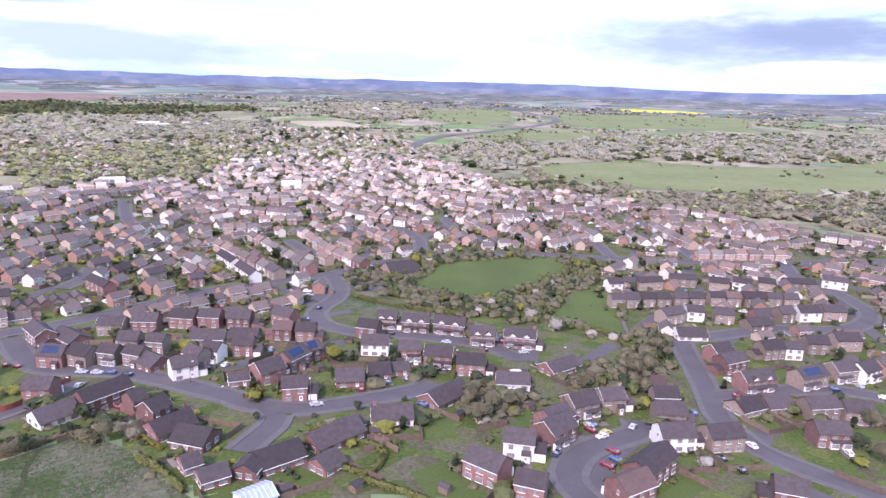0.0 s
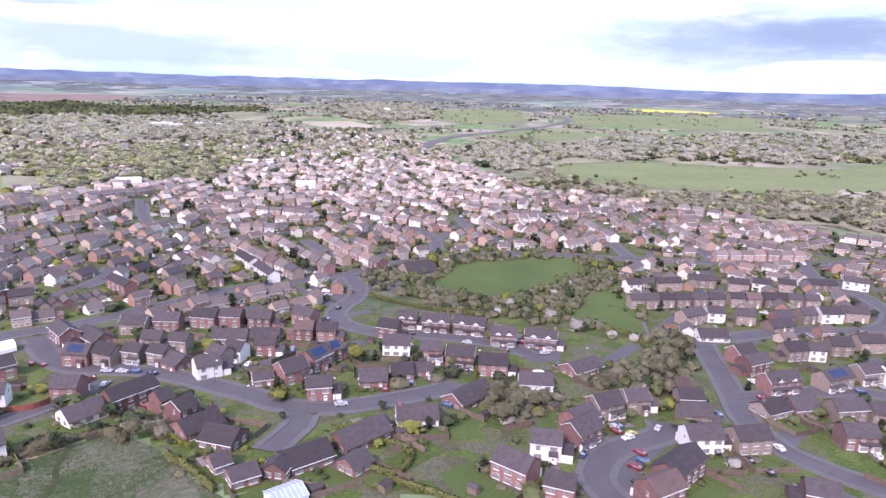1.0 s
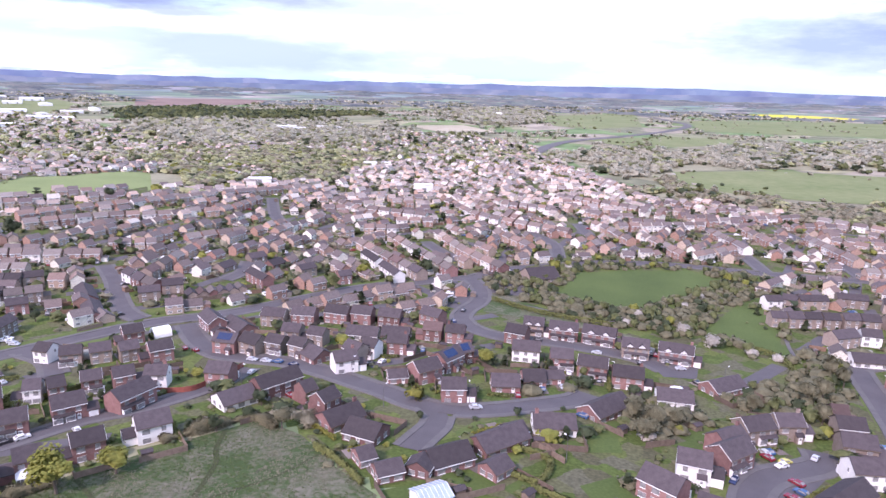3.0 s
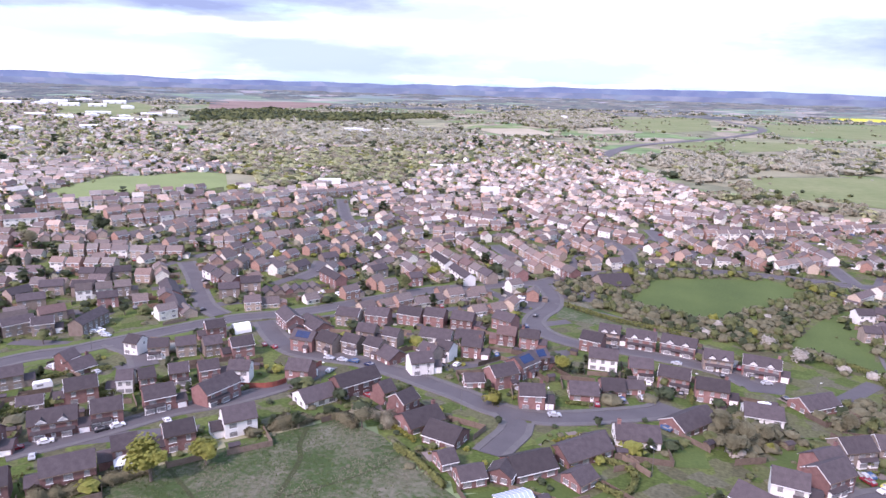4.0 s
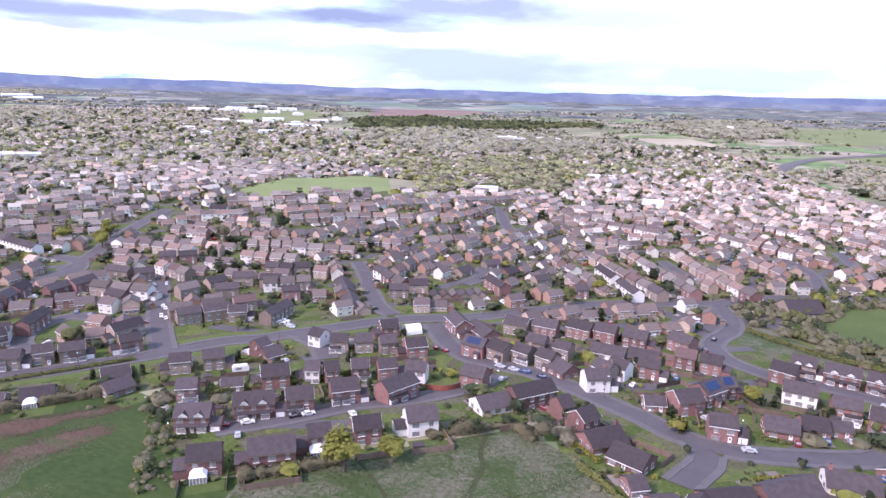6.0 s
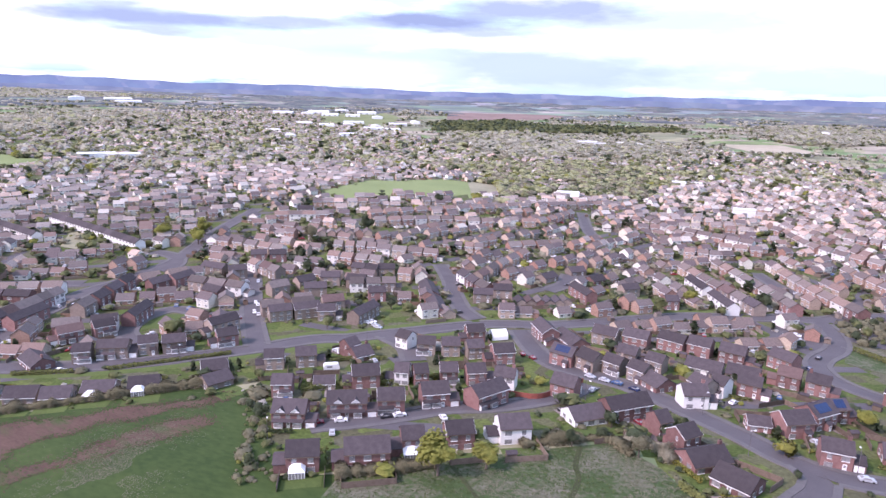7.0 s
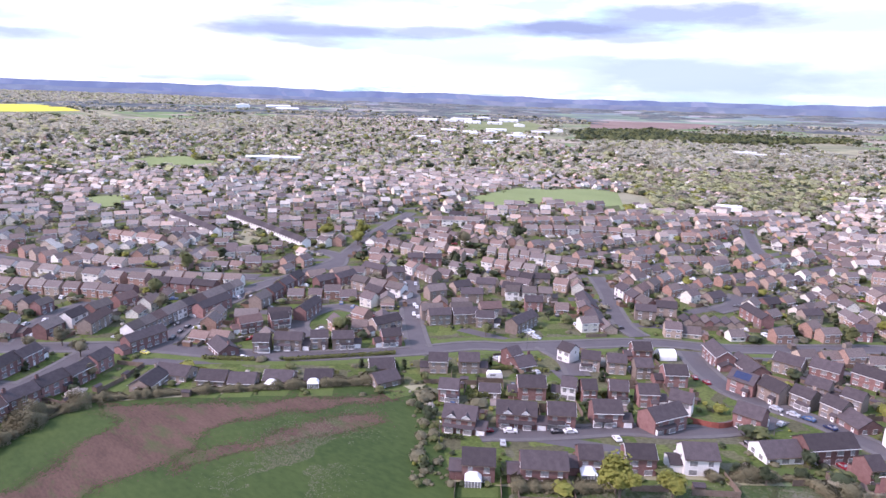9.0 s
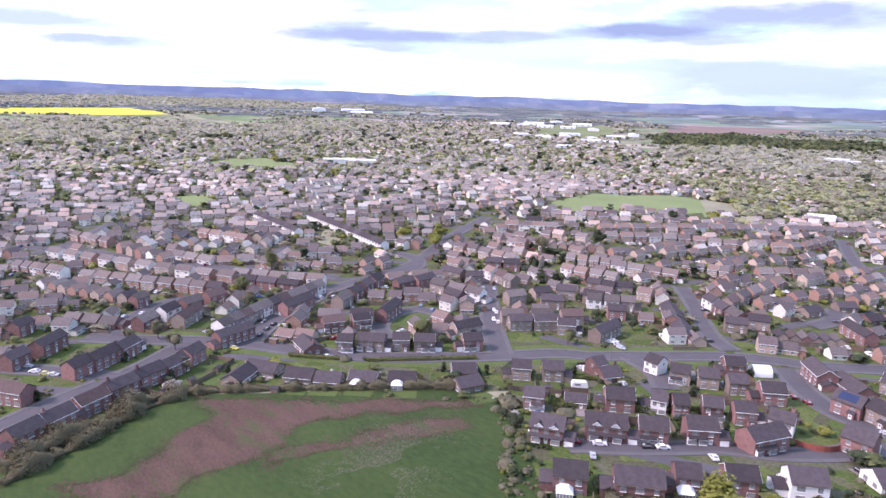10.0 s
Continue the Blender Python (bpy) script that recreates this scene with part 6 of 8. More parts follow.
def row_house(x, y, bearing, L, W, code):
    two = code[1] == "2"
    dims = (L, W, 4.7 if two else 2.4, (4.7 if two else 2.4) + W * 0.33)
    odd = int(rng.integers(0, 2))
    letter = str(rng.choice(["r", "b", "w"], p={"r": (0.78, 0.14, 0.08), "b": (0.24, 0.62, 0.14), "w": (0.12, 0.28, 0.60)}[code[0]]))
    roof = "roof_lit" if rng.random() < 0.5 else "roof_red" if rng.random() < 0.25 else "roof"
    root = tagged(new("house"), "%s %s with a %s tiled gable roof" % (LABEL[letter], "row house" if two else "bungalow", {"roof": "dark brown", "roof_red": "reddish", "roof_lit": "sunlit brown"}[roof]), "house", "rows of houses up the hill")
    root.matrix_basis = pose(x, y, gz(x, y), 0, 0, bearing)
    part("wall", cached(("w", dims, WALL[letter]), lambda: wall_mesh(*dims, WALL[letter])), root)
    part("roof", cached(("r", dims, roof), lambda: roof_mesh(*dims, roof)), root)
    for face, turn in ((-1, 0), (1, 180)):
        for level in ((3.45, 1.25) if two else (1.25,)):
            for i in (-1, 1):
                if level < 2 and face < 0 and i == (1 if odd else -1):
                    part("door", cached(("door",), lambda: door_mesh(0.95, 2.05)), root, (i * L * 0.24, face * W / 2, 0.05), turn)
                else:
                    part("window", cached(("win", 1.8), lambda: window_mesh(1.8, 1.3)), root, (i * L * 0.24, face * W / 2, level), turn)
    if "t" not in code and "p" not in code and rng.random() < 0.45:
        g = part("garage", cached(("gar", WALL[letter]), lambda: wall_mesh(2.9, 5.4, 2.4, 3.5, WALL[letter])), root, ((L / 2 + 1.45) * (1 if odd else -1), 0.6, -0.2), 0, "attached single garage")
        part("garage_roof", cached(("garroof", roof), lambda: roof_mesh(2.9, 5.4, 2.4, 3.5, roof, 0.2, 0.14)), g)
    HOUSES.append((x, y, max(L, W) / 2))


ROW_PLACES.sort(key=lambda q: math.hypot(q[0] + 25, q[1]))
for row in ROW_PLACES[:60]:
    row_house(*row)
HOUSES += [(x, y, max(L, W) / 2) for x, y, b, L, W, code in ROW_PLACES[60:]]

# ---- the rest of the town ----
LEAFY = [WOODS[k][2] for k in ("wood_nw", "wood_park")]
KEEP_OUT = [c for k, (m, c) in FIELDS.items() if k != "verge"] + [c for k, s, c in WOODS.values() if c not in LEAFY] + [PARK_EDGE]


def lumps(x, y):
    """Slow waves over the land, by which woods thin out and houses stand among the trees."""
    return np.array([noise.noise((u * 0.011, v * 0.011, 4.0)) + 0.45 * noise.noise((u * 0.04, v * 0.04, 9.0)) for u, v in zip(np.ravel(x), np.ravel(y))])


LANES = []


def ragged_inside(x, y, poly):
    """Inside the outline, with its edge torn by slow waves."""
    x, y = np.ravel(x), np.ravel(y)
    u = np.array([noise.noise((p * 0.009, q * 0.009, 2.0)) + 0.4 * noise.noise((p * 0.04, q * 0.04, 5.0)) for p, q in zip(x, y)])
    v = np.array([noise.noise((p * 0.009, q * 0.009, 7.0)) + 0.4 * noise.noise((p * 0.04, q * 0.04, 8.0)) for p, q in zip(x, y)])
    return inside(x + 95 * u, y + 95 * v, poly)


def build_town():
    """Fills the built-up land with short streets of houses, block by block, each with its own bearing."""
    seeds = rng.uniform((-2100, -40), (360, 1700), (420, 2))
    bearings = rng.choice([48, 52, -40, -35, 20, 75, 62], 420) + rng.normal(0, 6, 420)
    cand = []
    for x0, y0, x1, y1 in FAR_ROWS:
        n = int(math.hypot(x1 - x0, y1 - y0) / 9.5)
        u = np.linspace(0, 1, n)
        cand.append(np.c_[x0 + (x1 - x0) * u, y0 + (y1 - y0) * u, np.full(n, math.degrees(math.atan2(y1 - y0, x1 - x0))), np.full(n, 2.0)])
    for k in range(420):
        b = radians(bearings[k])
        c, s = math.cos(b), math.sin(b)
        u, v = np.meshgrid(np.arange(-130, 131, 8.7), np.arange(-6, 7))
        off = v * 17.0 + np.where(v % 2, 2.8, -2.8)
        u = u + rng.normal(0, 0.8, u.shape)
        off = off + rng.normal(0, 0.9, u.shape)
        x, y = seeds[k, 0] + c * u - s * off, seeds[k, 1] + s * u + c * off
        d = np.hypot(x[..., None] - seeds[:, 0], y[..., None] - seeds[:, 1])
        own = d.argmin(-1) == k
        cand.append(np.c_[x[own], y[own], np.full(own.sum(), bearings[k]), np.zeros(own.sum())])
        if math.hypot(*seeds[k]) < 950:
            for row in range(-6, 7, 2):
                uu = np.arange(-130, 131, 6.0)
                lx, ly = seeds[k, 0] + c * uu - s * (row * 17 + 8.5), seeds[k, 1] + s * uu + c * (row * 17 + 8.5)
                mine = np.hypot(lx[:, None] - seeds[:, 0], ly[:, None] - seeds[:, 1]).argmin(-1) == k
                if mine.sum() > 3:
                    LANES.append(np.c_[lx, ly][mine])
    cand = np.concatenate(cand)
    ok = inside(cand[:, 0], cand[:, 1], TOWN)
    for poly in KEEP_OUT:
        ok &= ~inside(cand[:, 0], cand[:, 1], poly)
    cand = cand[ok]
    among = np.zeros(len(cand), bool)
    for poly in LEAFY:
        among |= ragged_inside(cand[:, 0], cand[:, 1], poly)
    cand = cand[~among | (lumps(cand[:, 0], cand[:, 1]) > 0.12)]
    r = np.hypot(cand[:, 0], cand[:, 1])
    cand = cand[rng.random(len(cand)) < np.where(cand[:, 3] > 1, 1, np.clip(1.06 - r / 1700, 0.28, 0.90))]
    cand = cand[np.lexsort((np.hypot(cand[:, 0], cand[:, 1]), cand[:, 3] < 1))]
    own = placed = np.array([(h[0], h[1]) for h in HOUSES])
    out = []
    for x, y, b, odd in cand:
        r = math.hypot(x, y)
        if math.hypot(x + 25, y) < 272 or np.hypot(own[:, 0] - x, own[:, 1] - y).min() < 9.5:
            continue
        if r < 700:
            d, w, rb, rp = road_near(x, y)
            if d < w / 2 + 5.5:
                continue
            if d < 17:
                b = rb
        if np.hypot(placed[:, 0] - x, placed[:, 1] - y).min() < 7.6:
            continue
        placed = np.vstack([placed, (x, y)])
        out.append((x, y, b))
    return sorted(out, key=lambda h: math.hypot(h[0] + 25, h[1]))


def terrace(x0, y0, x1, y1, n, code):
    """A long row under one stepped roof, with a wall, roof, door and windows for each dwelling."""
    a = math.degrees(math.atan2(y1 - y0, x1 - x0))
    L, W = math.hypot(x1 - x0, y1 - y0) / n, 6.2
    mat = WALL[code[0]]
    root = tagged(new("terraced_row"), "long white rendered row of terraced houses with brown roofs", "terrace", "terraced rows")
    root.matrix_basis = pose(x0, y0, gz(x0, y0), 0, 0, a)
    for i in range(n):
        u = (i + 0.5) / n
        x, y = x0 + (x1 - x0) * u, y0 + (y1 - y0) * u
        z = gz(x, y) - gz(x0, y0)
        dims = (round(L - 0.05, 2), W, 4.7, 6.8)
        part("wall", cached(("w", dims, mat), lambda: wall_mesh(*dims, mat)), root, (L * (i + 0.5), 0, z))
        part("roof", cached(("r", dims, "roof"), lambda: roof_mesh(*dims, "roof")), root, (L * (i + 0.5), 0, z))
        for s, t in ((-1, 0), (1, 180)):
            for px, lev in ((-0.25, 3.7), (0.25, 3.7), (-0.25, 1.2)):
                part("window", cached(("win", 1.7), lambda: window_mesh(1.7, 1.15)), root, (L * (i + 0.5 + px), s * W / 2, z + lev), t)
            part("door", cached(("door",), lambda: door_mesh(0.95, 2.05)), root, (L * (i + 0.75), s * W / 2, z + 0.05), t)
        HOUSES.append((x, y, L / 2))


for row in TERRACES:
    terrace(*row)
TOWNHOUSES = build_town()
FAR = [h for h in TOWNHOUSES if np.hypot(ROW_AT[:, 0] - h[0], ROW_AT[:, 1] - h[1]).min() > 8.5]


def build_far_houses(rows, wall_mat, roof_mat, label, sizes=None):
    h = np.array(rows)
    n = len(h)
    far = np.hypot(h[:, 0], h[:, 1]) > 700
    L = np.where(far, rng.uniform(5.5, 9.0, n), rng.uniform(6.0, 8.2, n))
    W = np.where(far, rng.uniform(5.2, 6.4, n), rng.uniform(5.6, 6.6, n))
    tall = rng.random(n) < np.where(far, 0.5, 0.55)
    eave = np.where(tall, 4.3, 2.3)
    ridge = eave + W * rng.uniform(0.30, 0.40, n)
    if sizes is not None:
        L, W, tall = np.array(sizes).T
        tall = tall > 0
        eave = np.where(tall, 4.6, 2.4)
        ridge = eave + W * 0.33
    # low garages and extensions against many of them
    g = rng.random(n) < 0.55
    off = (L / 2 + 1.5) * np.where(rng.random(n) < 0.5, 1, -1)
    low_h = np.c_[h[:, 0] + np.cos(np.radians(h[:, 2])) * off, h[:, 1] + np.sin(np.radians(h[:, 2])) * off, h[:, 2] + 90][g]
    h = np.concatenate([h, low_h])
    k = len(low_h)
    n += k
    L, W = np.r_[L, rng.uniform(4, 6, k)], np.r_[W, rng.uniform(2.6, 3.2, k)]
    tall, eave = np.r_[tall, np.zeros(k, bool)], np.r_[eave, rng.uniform(2.0, 2.4, k)]
    ridge = np.r_[ridge, eave[-k:] + rng.uniform(0.15, 0.9, k)]
    a = np.radians(h[:, 2])
    z = ground(h[:, 0], h[:, 1])

    def put(local):
        """Local points (n, k, 3) to the world."""
        x = h[:, :1] + np.cos(a)[:, None] * local[..., 0] - np.sin(a)[:, None] * local[..., 1]
        y = h[:, 1:2] + np.sin(a)[:, None] * local[..., 0] + np.cos(a)[:, None] * local[..., 1]
        return np.stack([x, y, z[:, None] + local[..., 2]], -1)

    l, w = L / 2, W / 2
    zero = np.zeros(n)
    low = zero - 1.5
    wall = put(np.stack([np.stack(p, -1) for p in [(-l, -w, low), (l, -w, low), (l, w, low), (-l, w, low), (-l, -w, eave), (l, -w, eave), (l, w, eave), (-l, w, eave), (-l, zero, ridge), (l, zero, ridge), (l, -w / 2, (eave + ridge) / 2), (-l, w / 2, (eave + ridge) / 2)]], 1))
    wf = np.array([(0, 1, 5, 4), (2, 3, 7, 6), (1, 2, 6, 5), (3, 0, 4, 7), (5, 6, 9, 10), (7, 4, 8, 11)])
    o = 0.35
    k = (ridge - eave) / w
    e = eave - o * k
    lo, t = l + 0.2, 0.2
    roof = put(np.stack([np.stack(p, -1) for p in [(-lo, -w - o, e), (lo, -w - o, e), (lo, zero, ridge), (-lo, zero, ridge), (lo, w + o, e), (-lo, w + o, e),
                                                  (-lo, -w - o, e + t), (lo, -w - o, e + t), (lo, zero, ridge + t), (-lo, zero, ridge + t), (lo, w + o, e + t), (-lo, w + o, e + t)]], 1))
    rf = np.array([(6, 7, 8, 9), (9, 8, 10, 11), (0, 1, 7, 6), (4, 5, 11, 10), (1, 2, 8, 7), (2, 4, 10, 8), (3, 0, 6, 9), (5, 3, 9, 11)])
    wins, frames = [], []
    for sy in (-1, 1):
        yy = sy * (w + o + 0.03)
        frames.append(put(np.stack([np.stack(p, -1) for p in [(sy * lo, yy, e - 0.12), (-sy * lo, yy, e - 0.12), (-sy * lo, yy, e + 0.14), (sy * lo, yy, e + 0.14)]], 1)))
    for sy in (-1, 1):
        for lev in (2.95, 0.7):
            for px in (-0.28, 0.28):
                c = px * L
                yy = sy * (w + 0.04)
                zz = np.where(tall | (lev < 1), lev, 0.9)
                for group, e, g in ((frames, 0.0, 0.0), (wins, 0.17, 0.03)):
                    hw, y2 = 0.9 - e, yy + sy * g
                    group.append(put(np.stack([np.stack(p, -1) for p in [(c + sy * hw, y2, zz + e), (c - sy * hw, y2, zz + e), (c - sy * hw, y2, zz + 1.2 - e), (c + sy * hw, y2, zz + 1.2 - e)]], 1)))
    tri = lambda pts, faces: (pts.reshape(-1, 3), (np.arange(n)[:, None, None] * pts.shape[1] + faces).reshape(-1, 4))
    wv, wfa = tri(wall, wf)
    rv, rfa = tri(roof, rf)
    nv = np.concatenate([x.reshape(-1, 3) for x in wins])
    fv = np.concatenate([x.reshape(-1, 3) for x in frames])
    verts, faces, idx, base = [], [], [], 0
    for v, f, m in ((wv, wfa, 0), (rv, rfa, 1), (nv, np.arange(len(nv)).reshape(-1, 4), 2), (fv, np.arange(len(fv)).reshape(-1, 4), 3)):
        verts.append(v)
        faces.append(f + base)
        idx.append(np.full(len(f), m))
        base += len(v)
    tagged(new("distant_houses", quad_mesh("distant_houses", np.concatenate(verts), np.concatenate(faces), [wall_mat, roof_mat, "glass", "upvc"], np.concatenate(idx))),
           label, "houses", kind="stuff")


# Near and eastern houses take the darker brick palette, standing for cloud shade.
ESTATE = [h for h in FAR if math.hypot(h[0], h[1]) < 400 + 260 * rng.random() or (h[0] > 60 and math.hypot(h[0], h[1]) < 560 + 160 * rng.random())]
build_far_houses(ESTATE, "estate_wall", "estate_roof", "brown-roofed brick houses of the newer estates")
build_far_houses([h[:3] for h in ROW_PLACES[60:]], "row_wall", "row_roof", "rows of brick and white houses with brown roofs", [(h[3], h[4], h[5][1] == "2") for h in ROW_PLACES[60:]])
build_far_houses([h for h in FAR if h not in ESTATE], "far_wall", "far_roof", "many small pale and brick houses of the old town, lightened as sunlit")


# ---- trees ----
def leaf_quads(centres, size, out=None, long=1.0):
    """A small four-sided clump of leaves at each centre, facing roughly outwards where a direction is given."""
    n = len(centres)
    nrm = rng.normal(size=(n, 3))
    nrm /= np.linalg.norm(nrm, axis=1)[:, None]
    if out is not None:
        nrm = out + nrm * 0.75
        nrm /= np.linalg.norm(nrm, axis=1)[:, None] + 1e-9
    a = np.cross(nrm, rng.normal(size=(n, 3)))
    a /= np.linalg.norm(a, axis=1)[:, None] + 1e-9
    b = np.cross(nrm, a)
    s = size * rng.uniform(0.6, 1.35, (n, 1))
    a, b = a * s * long, b * s / long
    bend = nrm * s * rng.uniform(-0.4, 0.1, (n, 1))
    v = np.stack([centres - a - b * 0.6, centres - b + bend, centres + a - b * 0.5, centres + b + bend], 1)
    return v.reshape(-1, 3), np.arange(4 * n).reshape(-1, 4)


def outward(p, kind):
    """From the crown's middle to each of its points."""
    d = p - ((0, 0, 0.35) if kind == "low" else (0, 0, 0.5))
    return d / (np.linalg.norm(d, axis=1)[:, None] + 1e-9)


def canopy(p, kind):
    """The way that foliage faces as a whole: outwards and up, by which a crown is lit softly."""
    d = outward(p, kind) * 0.8 + (0, 0, 0.7)
    return d / (np.linalg.norm(d, axis=1)[:, None] + 1e-9)


def crown_points(kind, n, seed):
    """Points of a crown of height 1 and width about 0.7, with its lobes and gaps."""
    g = np.random.default_rng(seed)
    if kind == "conifer":
        t = g.random(n) ** 0.7
        ang = g.uniform(0, 2 * np.pi, n)
        r = (0.20 * (1 - t) + 0.02) * (0.75 + 0.35 * np.sin(t * 34)) * np.sqrt(g.uniform(0.4, 1, n))
        return np.c_[r * np.cos(ang), r * np.sin(ang), 0.08 + 0.92 * t]
    k = 11
    u = g.normal(size=(k, 3))
    u /= np.linalg.norm(u, axis=1)[:, None]
    c = u * (0.20, 0.20, 0.22) * g.uniform(0.5, 1.2, (k, 1)) + (0, 0, 0.62)
    rad = g.uniform(0.10, 0.19, k)
    if kind == "low":
        c, rad = c * (1.5, 1.5, 0.8) - (0, 0, 0.12), rad * 1.3
    i = g.integers(0, k, n)
    d = g.normal(size=(n, 3))
    d /= np.linalg.norm(d, axis=1)[:, None]
    p = c[i] + d * (rad[i] * g.uniform(0.55, 1.08, n))[:, None]
    p[:, 2] = np.maximum(p[:, 2], 0.04)
    return p


def simple_core(kind, seed):
    """The inside of a small far crown, a lumpy shell of six faces."""
    g = np.random.default_rng(seed + 80)
    v = np.array([(x, y, z) for z in (-1, 1) for y in (-1, 1) for x in (-1, 1)], float) * g.uniform(0.5, 0.75, (8, 1))
    f = np.array([(0, 2, 3, 1), (4, 5, 7, 6), (0, 1, 5, 4), (2, 6, 7, 3), (0, 4, 6, 2), (1, 3, 7, 5)])
    if kind == "low":
        return v * (0.40, 0.40, 0.26) + (0, 0, 0.40), f
    return v * (0.28, 0.28, 0.30) + (0, 0, 0.60), f


def crown_core(kind, seed):
    """The dense inside of a crown, a lumpy closed shell of 24 faces."""
    g = np.random.default_rng(seed + 50)
    pts, faces, index = [], [], {}
    for axis in range(3):
        for sign in (-1, 1):
            grid = []
            for i in (-1, 0, 1):
                for j in (-1, 0, 1):
                    p = [0, 0, 0]
                    p[axis], p[(axis + 1) % 3], p[(axis + 2) % 3] = sign, i, j
                    grid.append(index.setdefault(tuple(p), len(index)))
            for i in (0, 1):
                for j in (0, 1):
                    q = (grid[i * 3 + j], grid[i * 3 + j + 1], grid[i * 3 + j + 4], grid[i * 3 + j + 3])
                    faces.append(q[::-1] if sign > 0 else q)
    v = np.array(list(index), float)
    v = v / np.linalg.norm(v, axis=1)[:, None] * g.uniform(0.75, 1.15, (len(v), 1))
    if kind == "low":
        return v * (0.36, 0.36, 0.24) + (0, 0, 0.40), np.array(faces)
    return v * (0.25, 0.25, 0.27) + (0, 0, 0.60), np.array(faces)


def tube(path, radii, k=6):
    v, f = [], []
    for (x, y, z), r in zip(path, radii):
        v += [(x + r * math.cos(2 * math.pi * i / k), y + r * math.sin(2 * math.pi * i / k), z) for i in range(k)]
    for j in range(len(path) - 1):
        f += [(j * k + i, j * k + (i + 1) % k, (j + 1) * k + (i + 1) % k, (j + 1) * k + i) for i in range(k)]
    return v, f


def trunk_mesh(seed):
    g = np.random.default_rng(seed)
    v, f = tube([(0, 0, -0.06), (0.005, 0, 0.1), (0.01, 0.008, 0.35), (0, 0.015, 0.75)], [0.034, 0.024, 0.018, 0.006])
    for i in range(7):
        a, z = g.uniform(0, 6.28), g.uniform(0.22, 0.5)
        dx, dy = math.cos(a) * 0.2, math.sin(a) * 0.2
        bv, bf = tube([(0, 0, z), (dx * 0.5, dy * 0.5, z + 0.12), (dx, dy, z + 0.3)], [0.012, 0.008, 0.003], 5)
        f += [tuple(q + len(v) for q in t) for t in bf]
        v += bv
    return mesh("trunk", v, f, ["bark"])


def crown_mesh(kind, mat, seed, n, size, long=1.0):
    p = crown_points(kind, n, seed)
    v, f = leaf_quads(p, size, outward(p, kind), long)
    if kind != "conifer" and mat != "bare":
        cv, cf = crown_core(kind, seed)
        f = np.concatenate([f, cf + len(v)])
        v = np.concatenate([v, (cv - (0, 0, 0.5)) * 0.8 + (0, 0, 0.5)])
    return quad_mesh("crown", v, f, [mat], normals=canopy(v[f].mean(1), kind))


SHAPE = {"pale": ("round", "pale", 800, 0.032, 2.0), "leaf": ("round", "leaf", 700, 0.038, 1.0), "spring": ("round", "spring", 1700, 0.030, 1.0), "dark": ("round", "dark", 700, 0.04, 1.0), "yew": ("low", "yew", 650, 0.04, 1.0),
         "bare": ("round", "bare", 800, 0.032, 2.6), "blossom": ("low", "blossom", 560, 0.032, 1.0), "conifer": ("conifer", "dark", 600, 0.035, 1.0),
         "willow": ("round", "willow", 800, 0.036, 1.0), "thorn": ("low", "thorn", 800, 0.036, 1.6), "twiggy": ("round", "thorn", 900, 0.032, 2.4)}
TREE_LABEL = {"leaf": "broadleaf tree in fresh spring leaf", "spring": "bushy tree with bright yellow-green leaves", "dark": "dark evergreen tree with a dense crown", "yew": "rounded golden-green evergreen shrub",
              "bare": "bare grey-brown tree with fine twigs", "blossom": "tree covered in white blossom", "conifer": "tall dark narrow conifer"}


def tree(x, y, h, kind, wide=1.0):
    seed = int(rng.integers(0, 3))
    shape, mat, n, size, long = SHAPE["twiggy" if kind == "bare" else kind]
    root = tagged(new("tree"), TREE_LABEL[kind], "tree", "garden trees")
    root.matrix_basis = pose(x, y, gz(x, y) - 0.05, 0, 0, rng.uniform(0, 360)) @ Matrix.Diagonal((h * wide, h * wide, h, 1))
    part("trunk", cached(("trunk", seed), lambda: trunk_mesh(seed)), root)
    part("crown", cached(("crown", kind, seed), lambda: crown_mesh(shape, mat, seed + 5, n, size, long)), root)


for x, y, h, kind in TREES:
    tree(x, y, h * (1.2 if kind == "spring" and h > 5 else 1.0), kind, 1.4 if kind == "spring" else 1.2)


